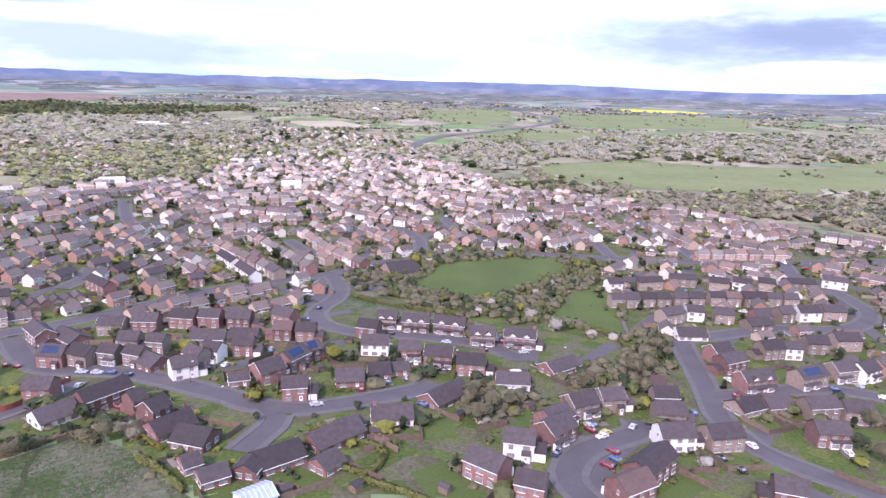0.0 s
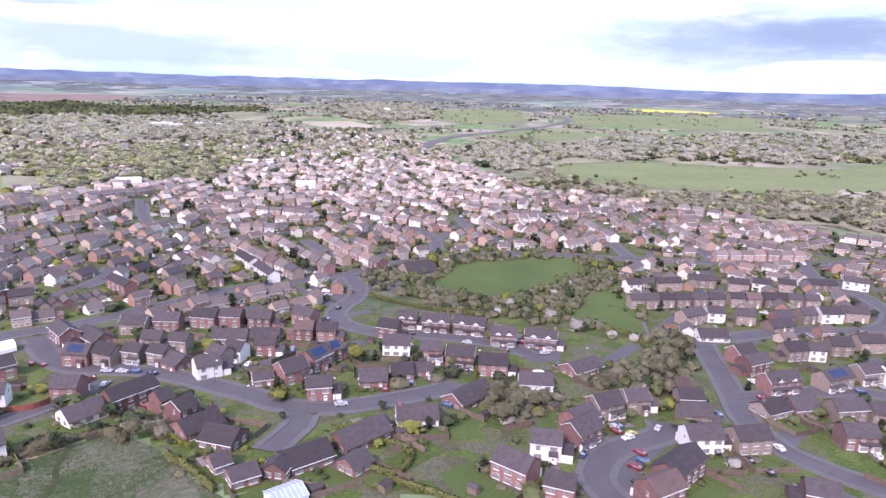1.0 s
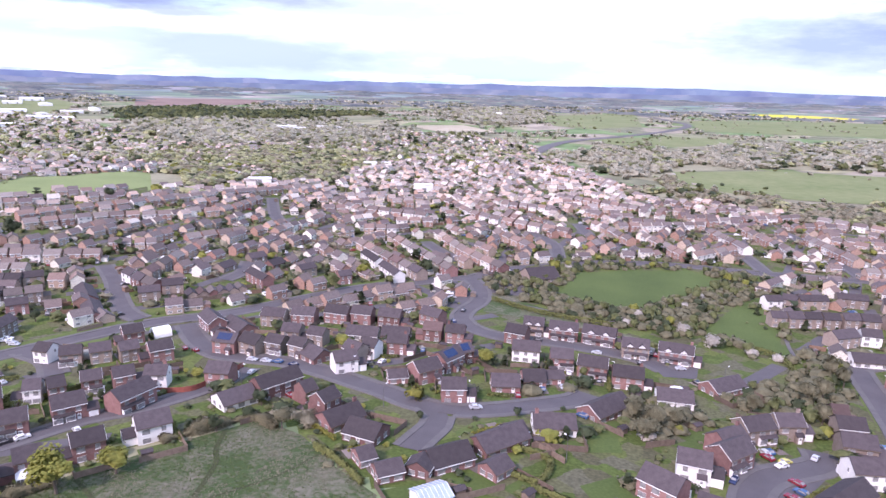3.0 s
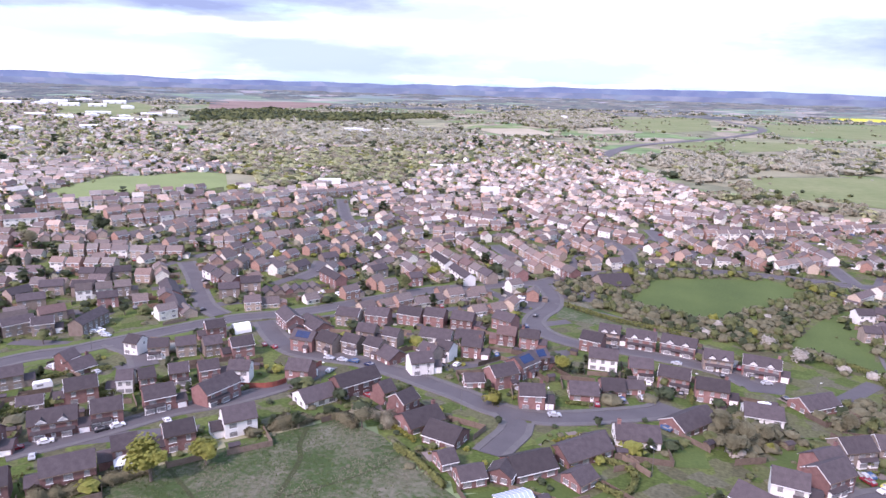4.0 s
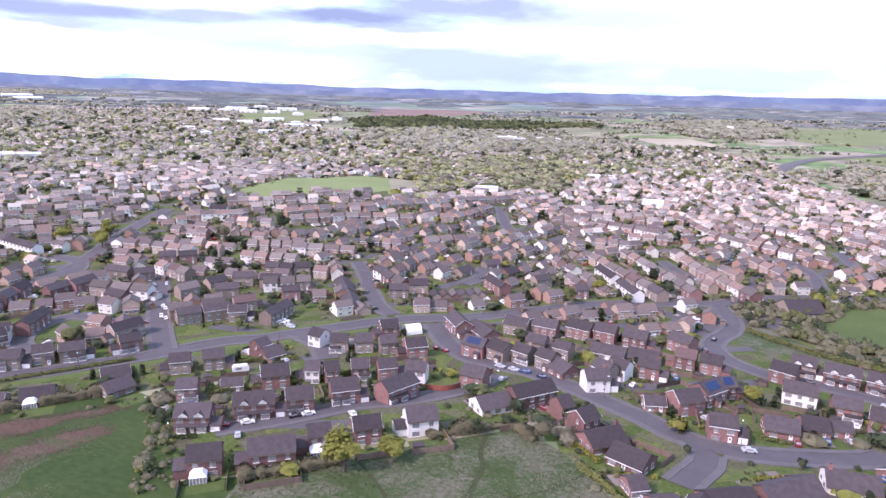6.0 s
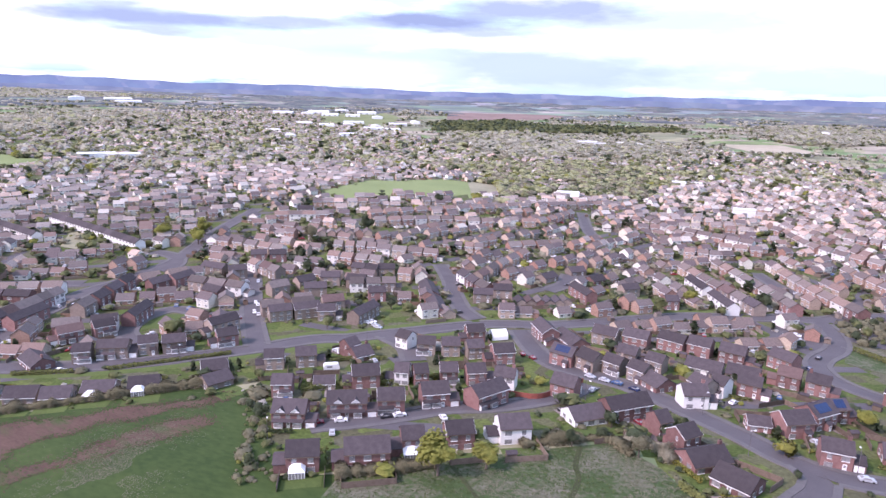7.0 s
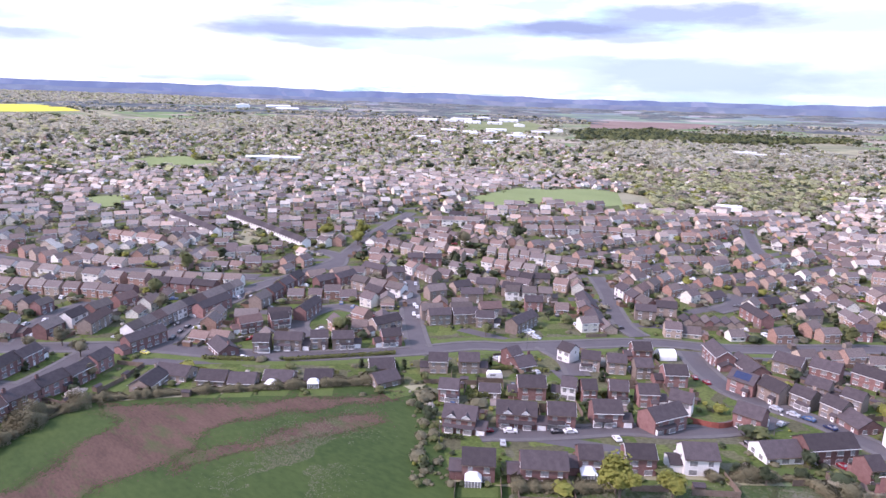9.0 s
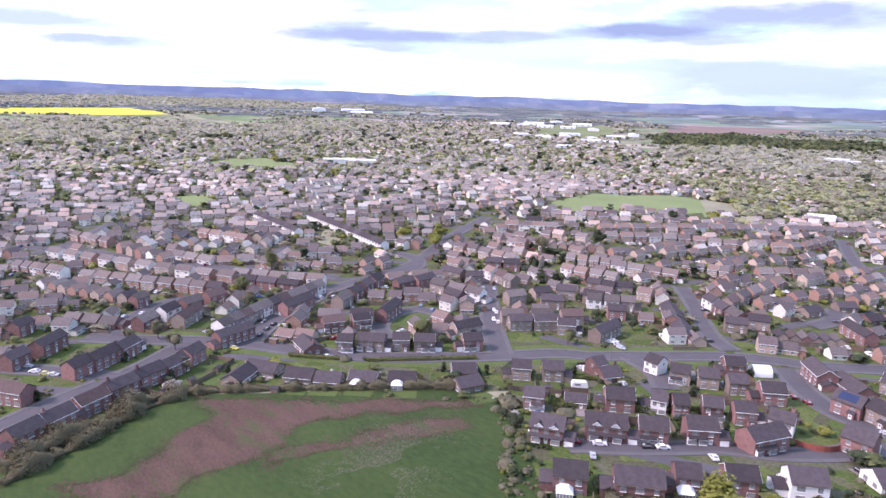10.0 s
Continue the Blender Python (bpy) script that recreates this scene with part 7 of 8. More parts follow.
def scatter(name, label, places, kinds, n, size):
    """A wood or a spread of shrubs: places (x, y, height, kind index), one object."""
    mats = [SHAPE[k][1] for k in kinds]
    verts, faces, idx, ways, base = [], [], [], [], 0
    places = np.asarray(places, float)
    for i, kind in enumerate(kinds):
        for seed in range(3):
            sel = places[(places[:, 3] == i) & (np.arange(len(places)) % 3 == seed)]
            if not len(sel):
                continue
            shape, mat, _, _, long = SHAPE[kind]
            twigs = n < 60 and kind in ("bare", "willow", "pale")
            p = crown_points(shape, int(n * 1.3) if twigs else n, seed + 20)
            v, f = leaf_quads(p, size * (1.15 if twigs else 1.0), outward(p, shape), min(long, 1.5 if twigs else 1.3))
            if shape != "conifer" and not (n < 60 and kind in ("bare", "willow", "pale")):
                cv, cf = crown_core(shape, seed) if n > 11 else simple_core(shape, seed)
                f = np.concatenate([f, cf + len(v)])
                v = np.concatenate([v, cv])
            way = canopy(v[f].mean(1), shape)
            v = v * ((1.15, 1.15, 1.0) if n > 60 else (1.5, 1.5, 0.9))
            a = rng.uniform(0, 2 * np.pi, len(sel))
            h = sel[:, 2]
            x = sel[:, :1] + h[:, None] * (np.cos(a)[:, None] * v[:, 0] - np.sin(a)[:, None] * v[:, 1])
            y = sel[:, 1:2] + h[:, None] * (np.sin(a)[:, None] * v[:, 0] + np.cos(a)[:, None] * v[:, 1])
            z = ground(sel[:, 0], sel[:, 1])[:, None] - 0.18 * h[:, None] + h[:, None] * v[:, 2]
            verts.append(np.stack([x, y, z], -1).reshape(-1, 3))
            ff = (np.arange(len(sel))[:, None, None] * len(v) + f).reshape(-1, 4) + base
            faces.append(ff)
            idx.append(np.full(len(ff), i))
            c, s = np.cos(a)[:, None], np.sin(a)[:, None]
            ways.append(np.stack([c * way[:, 0] - s * way[:, 1], s * way[:, 0] + c * way[:, 1], np.ones((len(sel), 1)) * way[:, 2]], -1).reshape(-1, 3))
            base += len(sel) * len(v)
    tagged(new(name, quad_mesh(name, np.concatenate(verts), np.concatenate(faces), mats, np.concatenate(idx), np.concatenate(ways))), label, "trees", kind="stuff")


MIXES = {"mixed": (["bare", "leaf", "spring", "dark", "willow"], [0.30, 0.12, 0.04, 0.06, 0.48]), "bare": (["bare", "leaf", "dark", "willow"], [0.70, 0.10, 0.05, 0.15]), "conifer": (["dark", "conifer", "leaf"], [0.18, 0.10, 0.72]),
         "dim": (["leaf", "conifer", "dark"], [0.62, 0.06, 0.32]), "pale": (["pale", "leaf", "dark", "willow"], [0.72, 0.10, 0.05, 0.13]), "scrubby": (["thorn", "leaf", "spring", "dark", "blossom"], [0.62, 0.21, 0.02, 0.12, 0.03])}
WOODS["wood_edge"] = ("mixed", 5.2, PARK_EDGE)
for key, (kind, gap, poly) in WOODS.items():
    xs, ys = np.array(poly).T
    if np.hypot(xs, ys).min() > 450:
        gap *= 0.85 if np.hypot(xs, ys).min() < 1000 else 1.0
        drape("woodland_floor", poly, "litter", 0.35, 60, label="leaf litter and low scrub under the trees")
    gx, gy = np.meshgrid(np.arange(xs.min(), xs.max(), gap), np.arange(ys.min(), ys.max(), gap))
    gx, gy = (gx + rng.uniform(-0.5, 0.5, gx.shape) * gap).ravel(), (gy + rng.uniform(-0.5, 0.5, gy.shape) * gap).ravel()
    r = float(np.hypot(xs, ys).min())
    ok = ragged_inside(gx, gy, poly) if r > 450 else inside(gx, gy, poly)
    ok &= np.hypot(gx[:, None] - MOTORWAY[:, 0], gy[:, None] - MOTORWAY[:, 1]).min(1) > 32
    r = float(np.hypot(xs, ys).min())
    if r < 450:
        for cover, corners in FIELDS.values():
            ok &= ~inside(gx, gy, corners)
        hx = np.array([(q[0], q[1]) for q in HOUSES])
        ok &= np.array([road_near(px, py)[0] > 5.5 and np.hypot(hx[:, 0] - px, hx[:, 1] - py).min() > 6.5 for px, py in zip(gx, gy)])
    gx, gy = gx[ok], gy[ok]
    if r > 450:
        free = (lumps(gx, gy) > -0.5) & ~np.any([inside(gx, gy, corners) for cover, corners in FIELDS.values()], axis=0)
        if poly in LEAFY:
            at = np.array([(q[0], q[1]) for q in FAR])
            free &= np.array([np.hypot(at[:, 0] - px, at[:, 1] - py).min() > 7 for px, py in zip(gx, gy)])
        gx, gy = gx[free], gy[free]
    # Near woods take the shaded twig tone, far bare ones the hazed tone.
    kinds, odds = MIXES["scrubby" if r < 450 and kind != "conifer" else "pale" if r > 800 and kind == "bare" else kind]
    tall = np.clip(gap, 5, 13) * rng.uniform(0.7, 1.3, len(gx))
    if key.startswith("bushes"):
        tall *= rng.choice([0.25, 0.45, 0.75], len(gx))
    if r < 450:
        tall = np.minimum(tall, 9.5 * rng.uniform(0.6, 1.1, len(gx)))
    place = np.c_[gx, gy, tall, rng.choice(len(kinds), len(gx), p=odds)]
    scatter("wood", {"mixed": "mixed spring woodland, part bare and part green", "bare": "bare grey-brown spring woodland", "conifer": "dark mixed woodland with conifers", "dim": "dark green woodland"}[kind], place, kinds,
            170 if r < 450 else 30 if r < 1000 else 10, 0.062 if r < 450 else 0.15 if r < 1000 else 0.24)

# garden shrubs and small trees among the houses
def build_garden_trees():
    all_h = np.array([(x, y) for x, y, *_ in HOUSES] + [(x, y) for x, y, b in FAR])
    for name, lo, hi, per, n, size in (("garden_shrubs", 0, 330, 9.0, 56, 0.095), ("garden_trees", 330, 620, 7.0, 14, 0.17), ("garden_trees", 620, 900, 8.0, 9, 0.22), ("town_trees", 900, 2300, 5.0, 7, 0.26)):
        r = np.hypot(all_h[:, 0], all_h[:, 1])
        sel = all_h[(r >= lo) & (r < hi)]
        p = np.repeat(sel, max(1, round(per)), axis=0)
        a = rng.uniform(0, 2 * np.pi, len(p))
        p = p + np.c_[np.cos(a), np.sin(a)] * rng.uniform(5.2, 13, len(p))[:, None]
        p = p[rng.random(len(p)) < per / max(1, round(per))]
        keep = np.hypot(p[:, None, 0] - ROAD_PTS[None, ::2, 0], p[:, None, 1] - ROAD_PTS[None, ::2, 1]).min(1) > 5.5 if lo < 700 else np.ones(len(p), bool)
        p = p[keep]
        near = np.array([np.hypot(all_h[:, 0] - x, all_h[:, 1] - y).min() for x, y in p])
        p = p[near > 5.2]
        h = np.where(rng.random(len(p)) < (0.14 if lo < 300 else 0.4), rng.uniform(3.5, 6.5, len(p)), rng.uniform(1.0, 2.6, len(p)))
        if lo > 700:
            h = h * 1.8
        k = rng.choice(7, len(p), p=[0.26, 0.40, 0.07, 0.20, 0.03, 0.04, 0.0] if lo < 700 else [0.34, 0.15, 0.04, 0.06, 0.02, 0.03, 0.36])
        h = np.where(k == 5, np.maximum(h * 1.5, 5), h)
        # Twigs go from dark to pale with distance, shade and haze in the colour.
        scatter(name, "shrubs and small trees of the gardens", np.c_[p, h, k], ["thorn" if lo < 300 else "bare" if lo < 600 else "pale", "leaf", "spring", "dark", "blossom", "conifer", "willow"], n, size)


build_garden_trees()


def hedgerows():
    """Lines of trees and bushes between the farther fields."""
    rows = []
    for _ in range(650):
        r, a = 650 + 2300 * rng.random() ** 0.8, rng.uniform(radians(-40), radians(95))
        x, y = -r * math.sin(a), r * math.cos(a)
        b = rng.choice([0.3, 0.9, 1.6, 2.3]) + rng.normal(0, 0.25)
        n = int(rng.integers(10, 30))
        u = np.arange(n) * 9.0
        px, py = x + np.cos(b) * u + rng.normal(0, 3, n), y + np.sin(b) * u + rng.normal(0, 3, n)
        ok = ~inside(px, py, TOWN) & (np.hypot(px[:, None] - MOTORWAY[:, 0], py[:, None] - MOTORWAY[:, 1]).min(1) > 32)
        for poly in KEEP_OUT:
            ok &= ~inside(px, py, poly)
        rows.append(np.c_[px, py, rng.uniform(3.5, 11, n) * (1 + 0.4 * (r > 2500)), rng.choice(4, n, p=[0.62, 0.22, 0.11, 0.05])][ok])
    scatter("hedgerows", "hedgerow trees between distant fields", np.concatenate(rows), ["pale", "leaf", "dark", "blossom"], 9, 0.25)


hedgerows()


def far_copses():
    """Long dark strips of far woodland and hedges, blue haze painted as glow."""
    MAT["far_wood"] = hazy("hazed_far_woodland", [(0.05, 0.06, 0.04), (0.07, 0.075, 0.05), (0.09, 0.085, 0.06)], 60, (0.125, 0.16, 0.225), 0.5)
    v, f = [], []
    for _ in range(1300):
        r, a = 2500 + 2050 * rng.random() ** 0.9, rng.uniform(radians(-42), radians(98))
        x, y = -r * math.sin(a), r * math.cos(a)
        if any(inside(x, y, c) for k, (m, c) in FIELDS.items()):
            continue
        b, long, deep, tall = a + rng.normal(0, 0.45), rng.uniform(60, 320), rng.uniform(3, 12), rng.uniform(4, 9)
        n = max(4, int(long / 12))
        u = np.linspace(-1, 1, n)
        top = tall * (1 - 0.6 * u ** 4) * rng.uniform(0.7, 1.2, n)
        for w, hgt in ((-deep, -1.0), (-deep * 0.7, 0.8), (deep * 0.5, 1.0), (deep, -1.0)):
            px, py = x + math.cos(b) * u * long / 2 - math.sin(b) * w, y + math.sin(b) * u * long / 2 + math.cos(b) * w
            v.append(np.c_[px, py, ground(px, py) + (hgt * top if hgt > 0 else -1.0)])
        base = sum(len(q) for q in v) - 4 * n
        f += [(base + j * n + i, base + j * n + i + 1, base + (j + 1) * n + i + 1, base + (j + 1) * n + i) for j in range(3) for i in range(n - 1)]
    tagged(new("far_woods", quad_mesh("far_woods", np.concatenate(v), f, ["far_wood"])), "strips of distant woodland with painted blue haze", "trees", kind="stuff")


def pasture_bushes():
    rows = []
    for key in ("vale_a", "vale_b", "vale_c", "vale_d", "vale_e"):
        corners = FIELDS[key][1]
        lo, hi = np.min(corners, 0), np.max(corners, 0)
        p = rng.uniform(lo, hi, (420, 2))
        p = p[inside(p[:, 0], p[:, 1], corners)]
        p = p[lumps(p[:, 0], p[:, 1]) > 0.16]
        rows.append(np.c_[p, rng.uniform(2.0, 7.5, len(p)), rng.choice(4, len(p), p=[0.45, 0.3, 0.15, 0.1])])
    scatter("pasture_bushes", "scattered thorn bushes and trees in rough pasture", np.concatenate(rows), ["bare", "leaf", "dark", "blossom"], 14, 0.2)


far_copses()
pasture_bushes()

# hedges
for key, (kind, high, pts) in HEDGES.items():
    line = curve(pts, 0.5)
    n = len(line) * (40 if kind == "hedge" else 230)
    i = rng.integers(0, len(line), n)
    wide = 0.7 if kind == "hedge" else 0.9 * high
    s = sides(line)
    wob = np.clip([0.72 + 0.9 * noise.noise((q[0] * 0.14, q[1] * 0.14, 3.0)) + 0.45 * noise.noise((q[0] * 0.5, q[1] * 0.5, 1.0)) for q in line], 0.18, 1.5)
    if kind == "hedge":
        wob = 0.9 + 0.1 * wob
    p = line[i] + s[i] * (rng.uniform(-1, 1, n) * wide * wob[i])[:, None] + rng.normal(0, 0.15, (n, 2))
    z = ground(p[:, 0], p[:, 1]) + high * wob[i] * rng.random(n) ** 0.6
    face = np.c_[(p - line[i]) / wide, np.full(n, 0.8)]
    v, f = leaf_quads(np.c_[p, z], 0.22 if kind == "hedge" else 0.17, face, 1.0 if kind == "hedge" else 1.9)
    tagged(new("hedge", quad_mesh("hedge", v, f, [kind], normals=face / np.linalg.norm(face, axis=1)[:, None])), {"hedge": "clipped green garden hedge", "scrub": "overgrown brown thorn hedge", "bare": "bare leafless brown hedge"}[kind], "hedge")


# ---- cars ----
def car_body(mat):
    prof = [(-2.1, 0.32), (2.08, 0.32), (2.12, 0.62), (1.95, 0.80), (0.95, 0.93), (0.35, 1.42), (-1.15, 1.44), (-1.85, 1.0), (-2.12, 0.92), (-2.15, 0.5)]
    v, f, n = [], [], len(prof)
    for y, k in ((-0.86, 0), (-0.80, 1), (0.80, 1), (0.86, 0)):
        for x, z in prof:
            tuck = 0.14 if z > 1.2 else 0
            v.append((x, y * (1 - tuck), z + 0.03 * k))
    for j in range(3):
        f += [(j * n + i, j * n + (i + 1) % n, (j + 1) * n + (i + 1) % n, (j + 1) * n + i) for i in range(n)]
    f += [tuple(range(n))[::-1], tuple(range(3 * n, 4 * n))]
    me = mesh("body", v, f, [mat])
    bm = bmesh.new()
    bm.from_mesh(me)
    bmesh.ops.recalc_face_normals(bm, faces=bm.faces[:])
    bm.to_mesh(me)
    bm.free()
    return me


def pane(points):
    return mesh("window", points, [(0, 1, 2, 3)], ["glass"])


PANES = {"windscreen": [(0.93, -0.66, 1.0), (0.93, 0.66, 1.0), (0.40, 0.60, 1.44), (0.40, -0.60, 1.44)],
         "rear_window": [(-1.86, 0.64, 1.07), (-1.86, -0.64, 1.07), (-1.2, -0.6, 1.46), (-1.2, 0.6, 1.46)],
         "side_window": [(-1.6, -0.885, 1.02), (0.75, -0.885, 0.98), (0.3, -0.79, 1.36), (-1.1, -0.79, 1.36)],
         "far_side_window": [(0.75, 0.885, 0.98), (-1.6, 0.885, 1.02), (-1.1, 0.79, 1.36), (0.3, 0.79, 1.36)]}


def wheel_mesh():
    v, f = [], []
    k = 12
    for y in (-0.1, 0.1):
        v += [(0.31 * math.cos(2 * math.pi * i / k), y, 0.31 * math.sin(2 * math.pi * i / k)) for i in range(k)]
    f = [(i, (i + 1) % k, (i + 1) % k + k, i + k) for i in range(k)] + [tuple(range(k))[::-1], tuple(range(k, 2 * k))]
    return mesh("wheel", v, f, ["tyre"])


def car(x, y, turn, colour):
    root = tagged(new("car"), "parked %s car with dark windows" % {"dark": "black", "navy": "dark blue"}.get(colour, colour), "car", "parked cars")
    d = 1.3
    dx, dy = math.cos(radians(turn)) * d, math.sin(radians(turn)) * d
    pitch = math.degrees(math.atan2(gz(x + dx, y + dy) - gz(x - dx, y - dy), 2 * d))
    near, w, b, p = road_near(x, y)
    lift = 0.14 if near < w / 2 else 0.08
    root.matrix_basis = pose(x, y, gz(x, y) + lift, 0, -pitch, turn) @ Matrix.Scale(0.88, 4)
    part("body", cached(("car", colour), lambda: car_body("car_" + colour)), root)
    for name, pts in PANES.items():
        part(name.replace("far_", ""), cached(("pane", name), lambda: pane(pts)), root)
    for wx in (-1.3, 1.3):
        for wy in (-0.8, 0.8):
            part("wheel", cached(("wheel",), wheel_mesh), root, (wx, wy, 0.31))


CAR_AT = []
for x, y, colour in CARS:
    d, w, b, p = road_near(x, y)
    if d < w / 2 + 1.6:
        away = np.array([x, y]) - p
        away = away / (np.linalg.norm(away) + 1e-6)
        x, y = p + away * max(d, w / 2 - 1.2)
        car(x, y, b + (180 if rng.random() < 0.5 else 0), colour)
    else:
        near = min(STREETS.values(), key=lambda s: min(math.hypot(h[0] - x, h[1] - y) for h in s))
        hh = min(near, key=lambda h: math.hypot(h[0] - x, h[1] - y))
        car(x, y, hh[2] + 90 + rng.uniform(-6, 6), colour)
    CAR_AT.append((x, y))


# ---- sheds, hall, hard-standing ----
def shed(x, y, L, W, H, bearing, name="warehouse", label="long white industrial shed with a shallow roof"):
    root = tagged(new(name), label, "warehouse", "works sheds")
    root.matrix_basis = pose(x, y, gz(x, y), 0, 0, bearing)
    part("wall", wall_mesh(L, W, H, H + W * 0.08, "shed"), root)
    part("roof", roof_mesh(L, W, H, H + W * 0.08, "shed", 0.4, 0.3), root)
    for i in range(max(1, int(L / 18))):
        part("loading_door", cached(("load",), lambda: boxes("loading_door", [(-2, 2, -0.15, 0, 0, 4.2, 0)], ["glass"])), root, (-L / 2 + L * (i + 0.5) / max(1, int(L / 18)), -W / 2, 0.1))


for row in SHEDS + SHEDS_FAR + SHEDS_TOWN:
    shed(*row)

hall = house(-23, 346, 30, 17, 15, "b1", full=True, group="public buildings")
for key, corners in COURTS.items():
    drape("hard_standing", corners, "asphalt", 0.09, 6, label="asphalt court for parked cars")
for k, (x, y, c) in enumerate([(-41, 333, "white"), (-36, 322, "silver"), (-66, 315, "white"), (-69, 300, "dark"), (-62, 296, "silver"), (27, 233, "dark"), (31, 228, "silver"), (24, 240, "red")]):
    car(x, y, 20 + 65 * (k % 2), c)

# worn paths in the meadow
for pts, w in (([(-83, 100), (-87, 122), (-91, 130), (-94, 140)], 1.3), ([(-114, 112), (-99, 101), (-92, 92)], 1.0), ([(-83, 108), (-72, 120), (-66, 132)], 0.7)):
    line = curve(pts, 2.0)
    v, f = ribbon(line, sides(line), (-w / 2, w / 2), (0.09, 0.09))
    tagged(new("path", mesh("path", v, [q[::-1] for q in f], ["trodden"])), "trodden path through rough grass", "path", kind="structure")


# grass verges along the main road
def road_verges():
    w, line = LINES["main"]
    part_of = line[(line[:, 0] < -95)]
    s = sides(part_of)
    for sign in (-1, 1):
        v, f = ribbon(part_of, s * sign, (w / 2 + 2.1, w / 2 + 4.2, w / 2 + 6.3), (0.08, 0.10, 0.08))
        keep = []
        for q in f:
            c = v[list(q)].mean(0)
            if (np.hypot(ROAD_PTS[:, 0] - c[0], ROAD_PTS[:, 1] - c[1]) - ROAD_PTS[:, 2] / 2).min() > 2.2:
                keep.append(q if sign < 0 else q[::-1])
        tagged(new("verge", mesh("verge", v, keep, ["verge"])), "strip of grass beside the main road", "verge", kind="structure")


road_verges()

# ---- fences ----
def fence(pts, high, mat, label):
    """Boards in bays along a line, one mesh for the run, on the slope of the land."""
    line = curve(pts, 1.8)
    s = sides(line) * 0.03
    z = ground(line[:, 0], line[:, 1])
    v = np.stack([np.c_[line + s, z - 0.4], np.c_[line + s, z + high], np.c_[line - s, z + high], np.c_[line - s, z - 0.4]], 1).reshape(-1, 3)
    f = [(4 * i + k, 4 * i + 4 + k, 4 * i + 5 + k, 4 * i + 1 + k) for i in range(len(line) - 1) for k in range(3)] + [(0, 1, 2, 3), tuple(len(v) - 4 + k for k in (3, 2, 1, 0))]
    return tagged(new("fence", mesh("fence", v, f, [mat])), label, "fence", "garden fences")


for key, pts in FENCES.items():
    fence(pts, 1.8, key.split("_")[0], "tall red-stained board fence" if key == "redfence" else "weathered brown board fence")


def gardens():
    """Board fences, sheds, lawns and drives round the houses of the estate."""
    pos = np.array([(h[0], h[1]) for h in HOUSES])
    for street, rows in STREETS.items():
        for x, y, bearing, L, W, code in rows:
            if math.hypot(x + 25, y) > 270:
                continue
            d, rw, rb, rp = road_near(x, y)
            a = radians(bearing)
            if math.sin(a) * (rp[0] - x) - math.cos(a) * (rp[1] - y) < 0:
                a += math.pi
            ux, uy = np.array([math.cos(a), math.sin(a)]), np.array([-math.sin(a), math.cos(a)])
            here = np.array([x, y])
            deep = rng.uniform(7, 11)
            half = L / 2 + rng.uniform(0.8, 1.6)
            clear = lambda p, gap: (np.sort(np.hypot(pos[:, 0] - p[0], pos[:, 1] - p[1]))[0 if np.hypot(*(p - here)) > 9 else 1] > gap) and road_near(*p)[0] > road_near(*p)[1] / 2 + 2.3
            for q0, q1 in (((-half, W / 2), (-half, W / 2 + deep)), ((-half, W / 2 + deep), (half, W / 2 + deep)), ((half, W / 2 + deep), (half, W / 2))):
                p0, p1 = here + ux * q0[0] + uy * q0[1], here + ux * q1[0] + uy * q1[1]
                if street not in ("close_south", "west_bungalows") and all(clear(p0 + (p1 - p0) * u, 5.5) for u in (0.15, 0.5, 0.85)) and rng.random() < 0.62:
                    fence([tuple(p0), tuple((p0 + p1) / 2), tuple(p1)], 1.6, "timber", "weathered brown garden board fence")
            # back lawn
            c = [here + ux * i * (half - 0.6) + uy * (W / 2 + j) for i, j in ((-1, 2.2), (1, 2.2), (1, deep - 0.7), (-1, deep - 0.7))]
            if all(clear(p, 4.5) for p in c):
                drape("lawn", [tuple(p) for p in c], "grass", 0.10, 6, label="mown back-garden lawn")
                if rng.random() < 0.4:
                    p = c[2] - ux * 1.4 - uy * 1.2
                    s = tagged(new("garden_shed"), "small timber garden shed with a felt roof", "shed", "garden sheds")
                    s.matrix_basis = pose(p[0], p[1], gz(*p), 0, 0, math.degrees(a))
                    part("wall", cached(("gs",), lambda: wall_mesh(2.4, 1.8, 1.8, 2.2, "timber")), s)
                    part("roof", cached(("gsr",), lambda: roof_mesh(2.4, 1.8, 1.8, 2.2, "roof", 0.15, 0.08)), s)
            # a low hedge at the front or side
            if rng.random() < 0.6:
                q0, q1 = ((-half, -W / 2 - 3.5), (half * 0.3, -W / 2 - 3.5)) if rng.random() < 0.6 else ((-half, -W / 2 - 4), (-half, W / 2 + 3))
                p0, p1 = here + ux * q0[0] + uy * q0[1], here + ux * q1[0] + uy * q1[1]
                if all(clear(p0 + (p1 - p0) * u, 5.0) for u in (0.0, 0.5, 1.0)):
                    row = curve([tuple(p0), tuple((p0 + p1) / 2), tuple(p1)], 0.5)
                    k = rng.integers(0, len(row), len(row) * 16)
                    q = row[k] + rng.normal(0, 0.28, (len(k), 2))
                    hv, hf = leaf_quads(np.c_[q, ground(q[:, 0], q[:, 1]) + rng.uniform(0.7, 1.5) * rng.random(len(k)) ** 0.6], 0.24)
                    tagged(new("hedge", quad_mesh("hedge", hv, hf, [str(rng.choice(["hedge", "hedge", "yew", "dark"]))])), "low clipped green hedge before a house", "hedge", "garden hedges")
            # drive to the road
            reach = min(d - rw / 2 - 1.8, 9) - W / 2
            if reach > 1.5:
                o = L * 0.28
                c = [here + ux * (o + i) - uy * (W / 2 + j) for i, j in ((-1.6, 0), (1.6, 0), (1.6, reach), (-1.6, reach))]
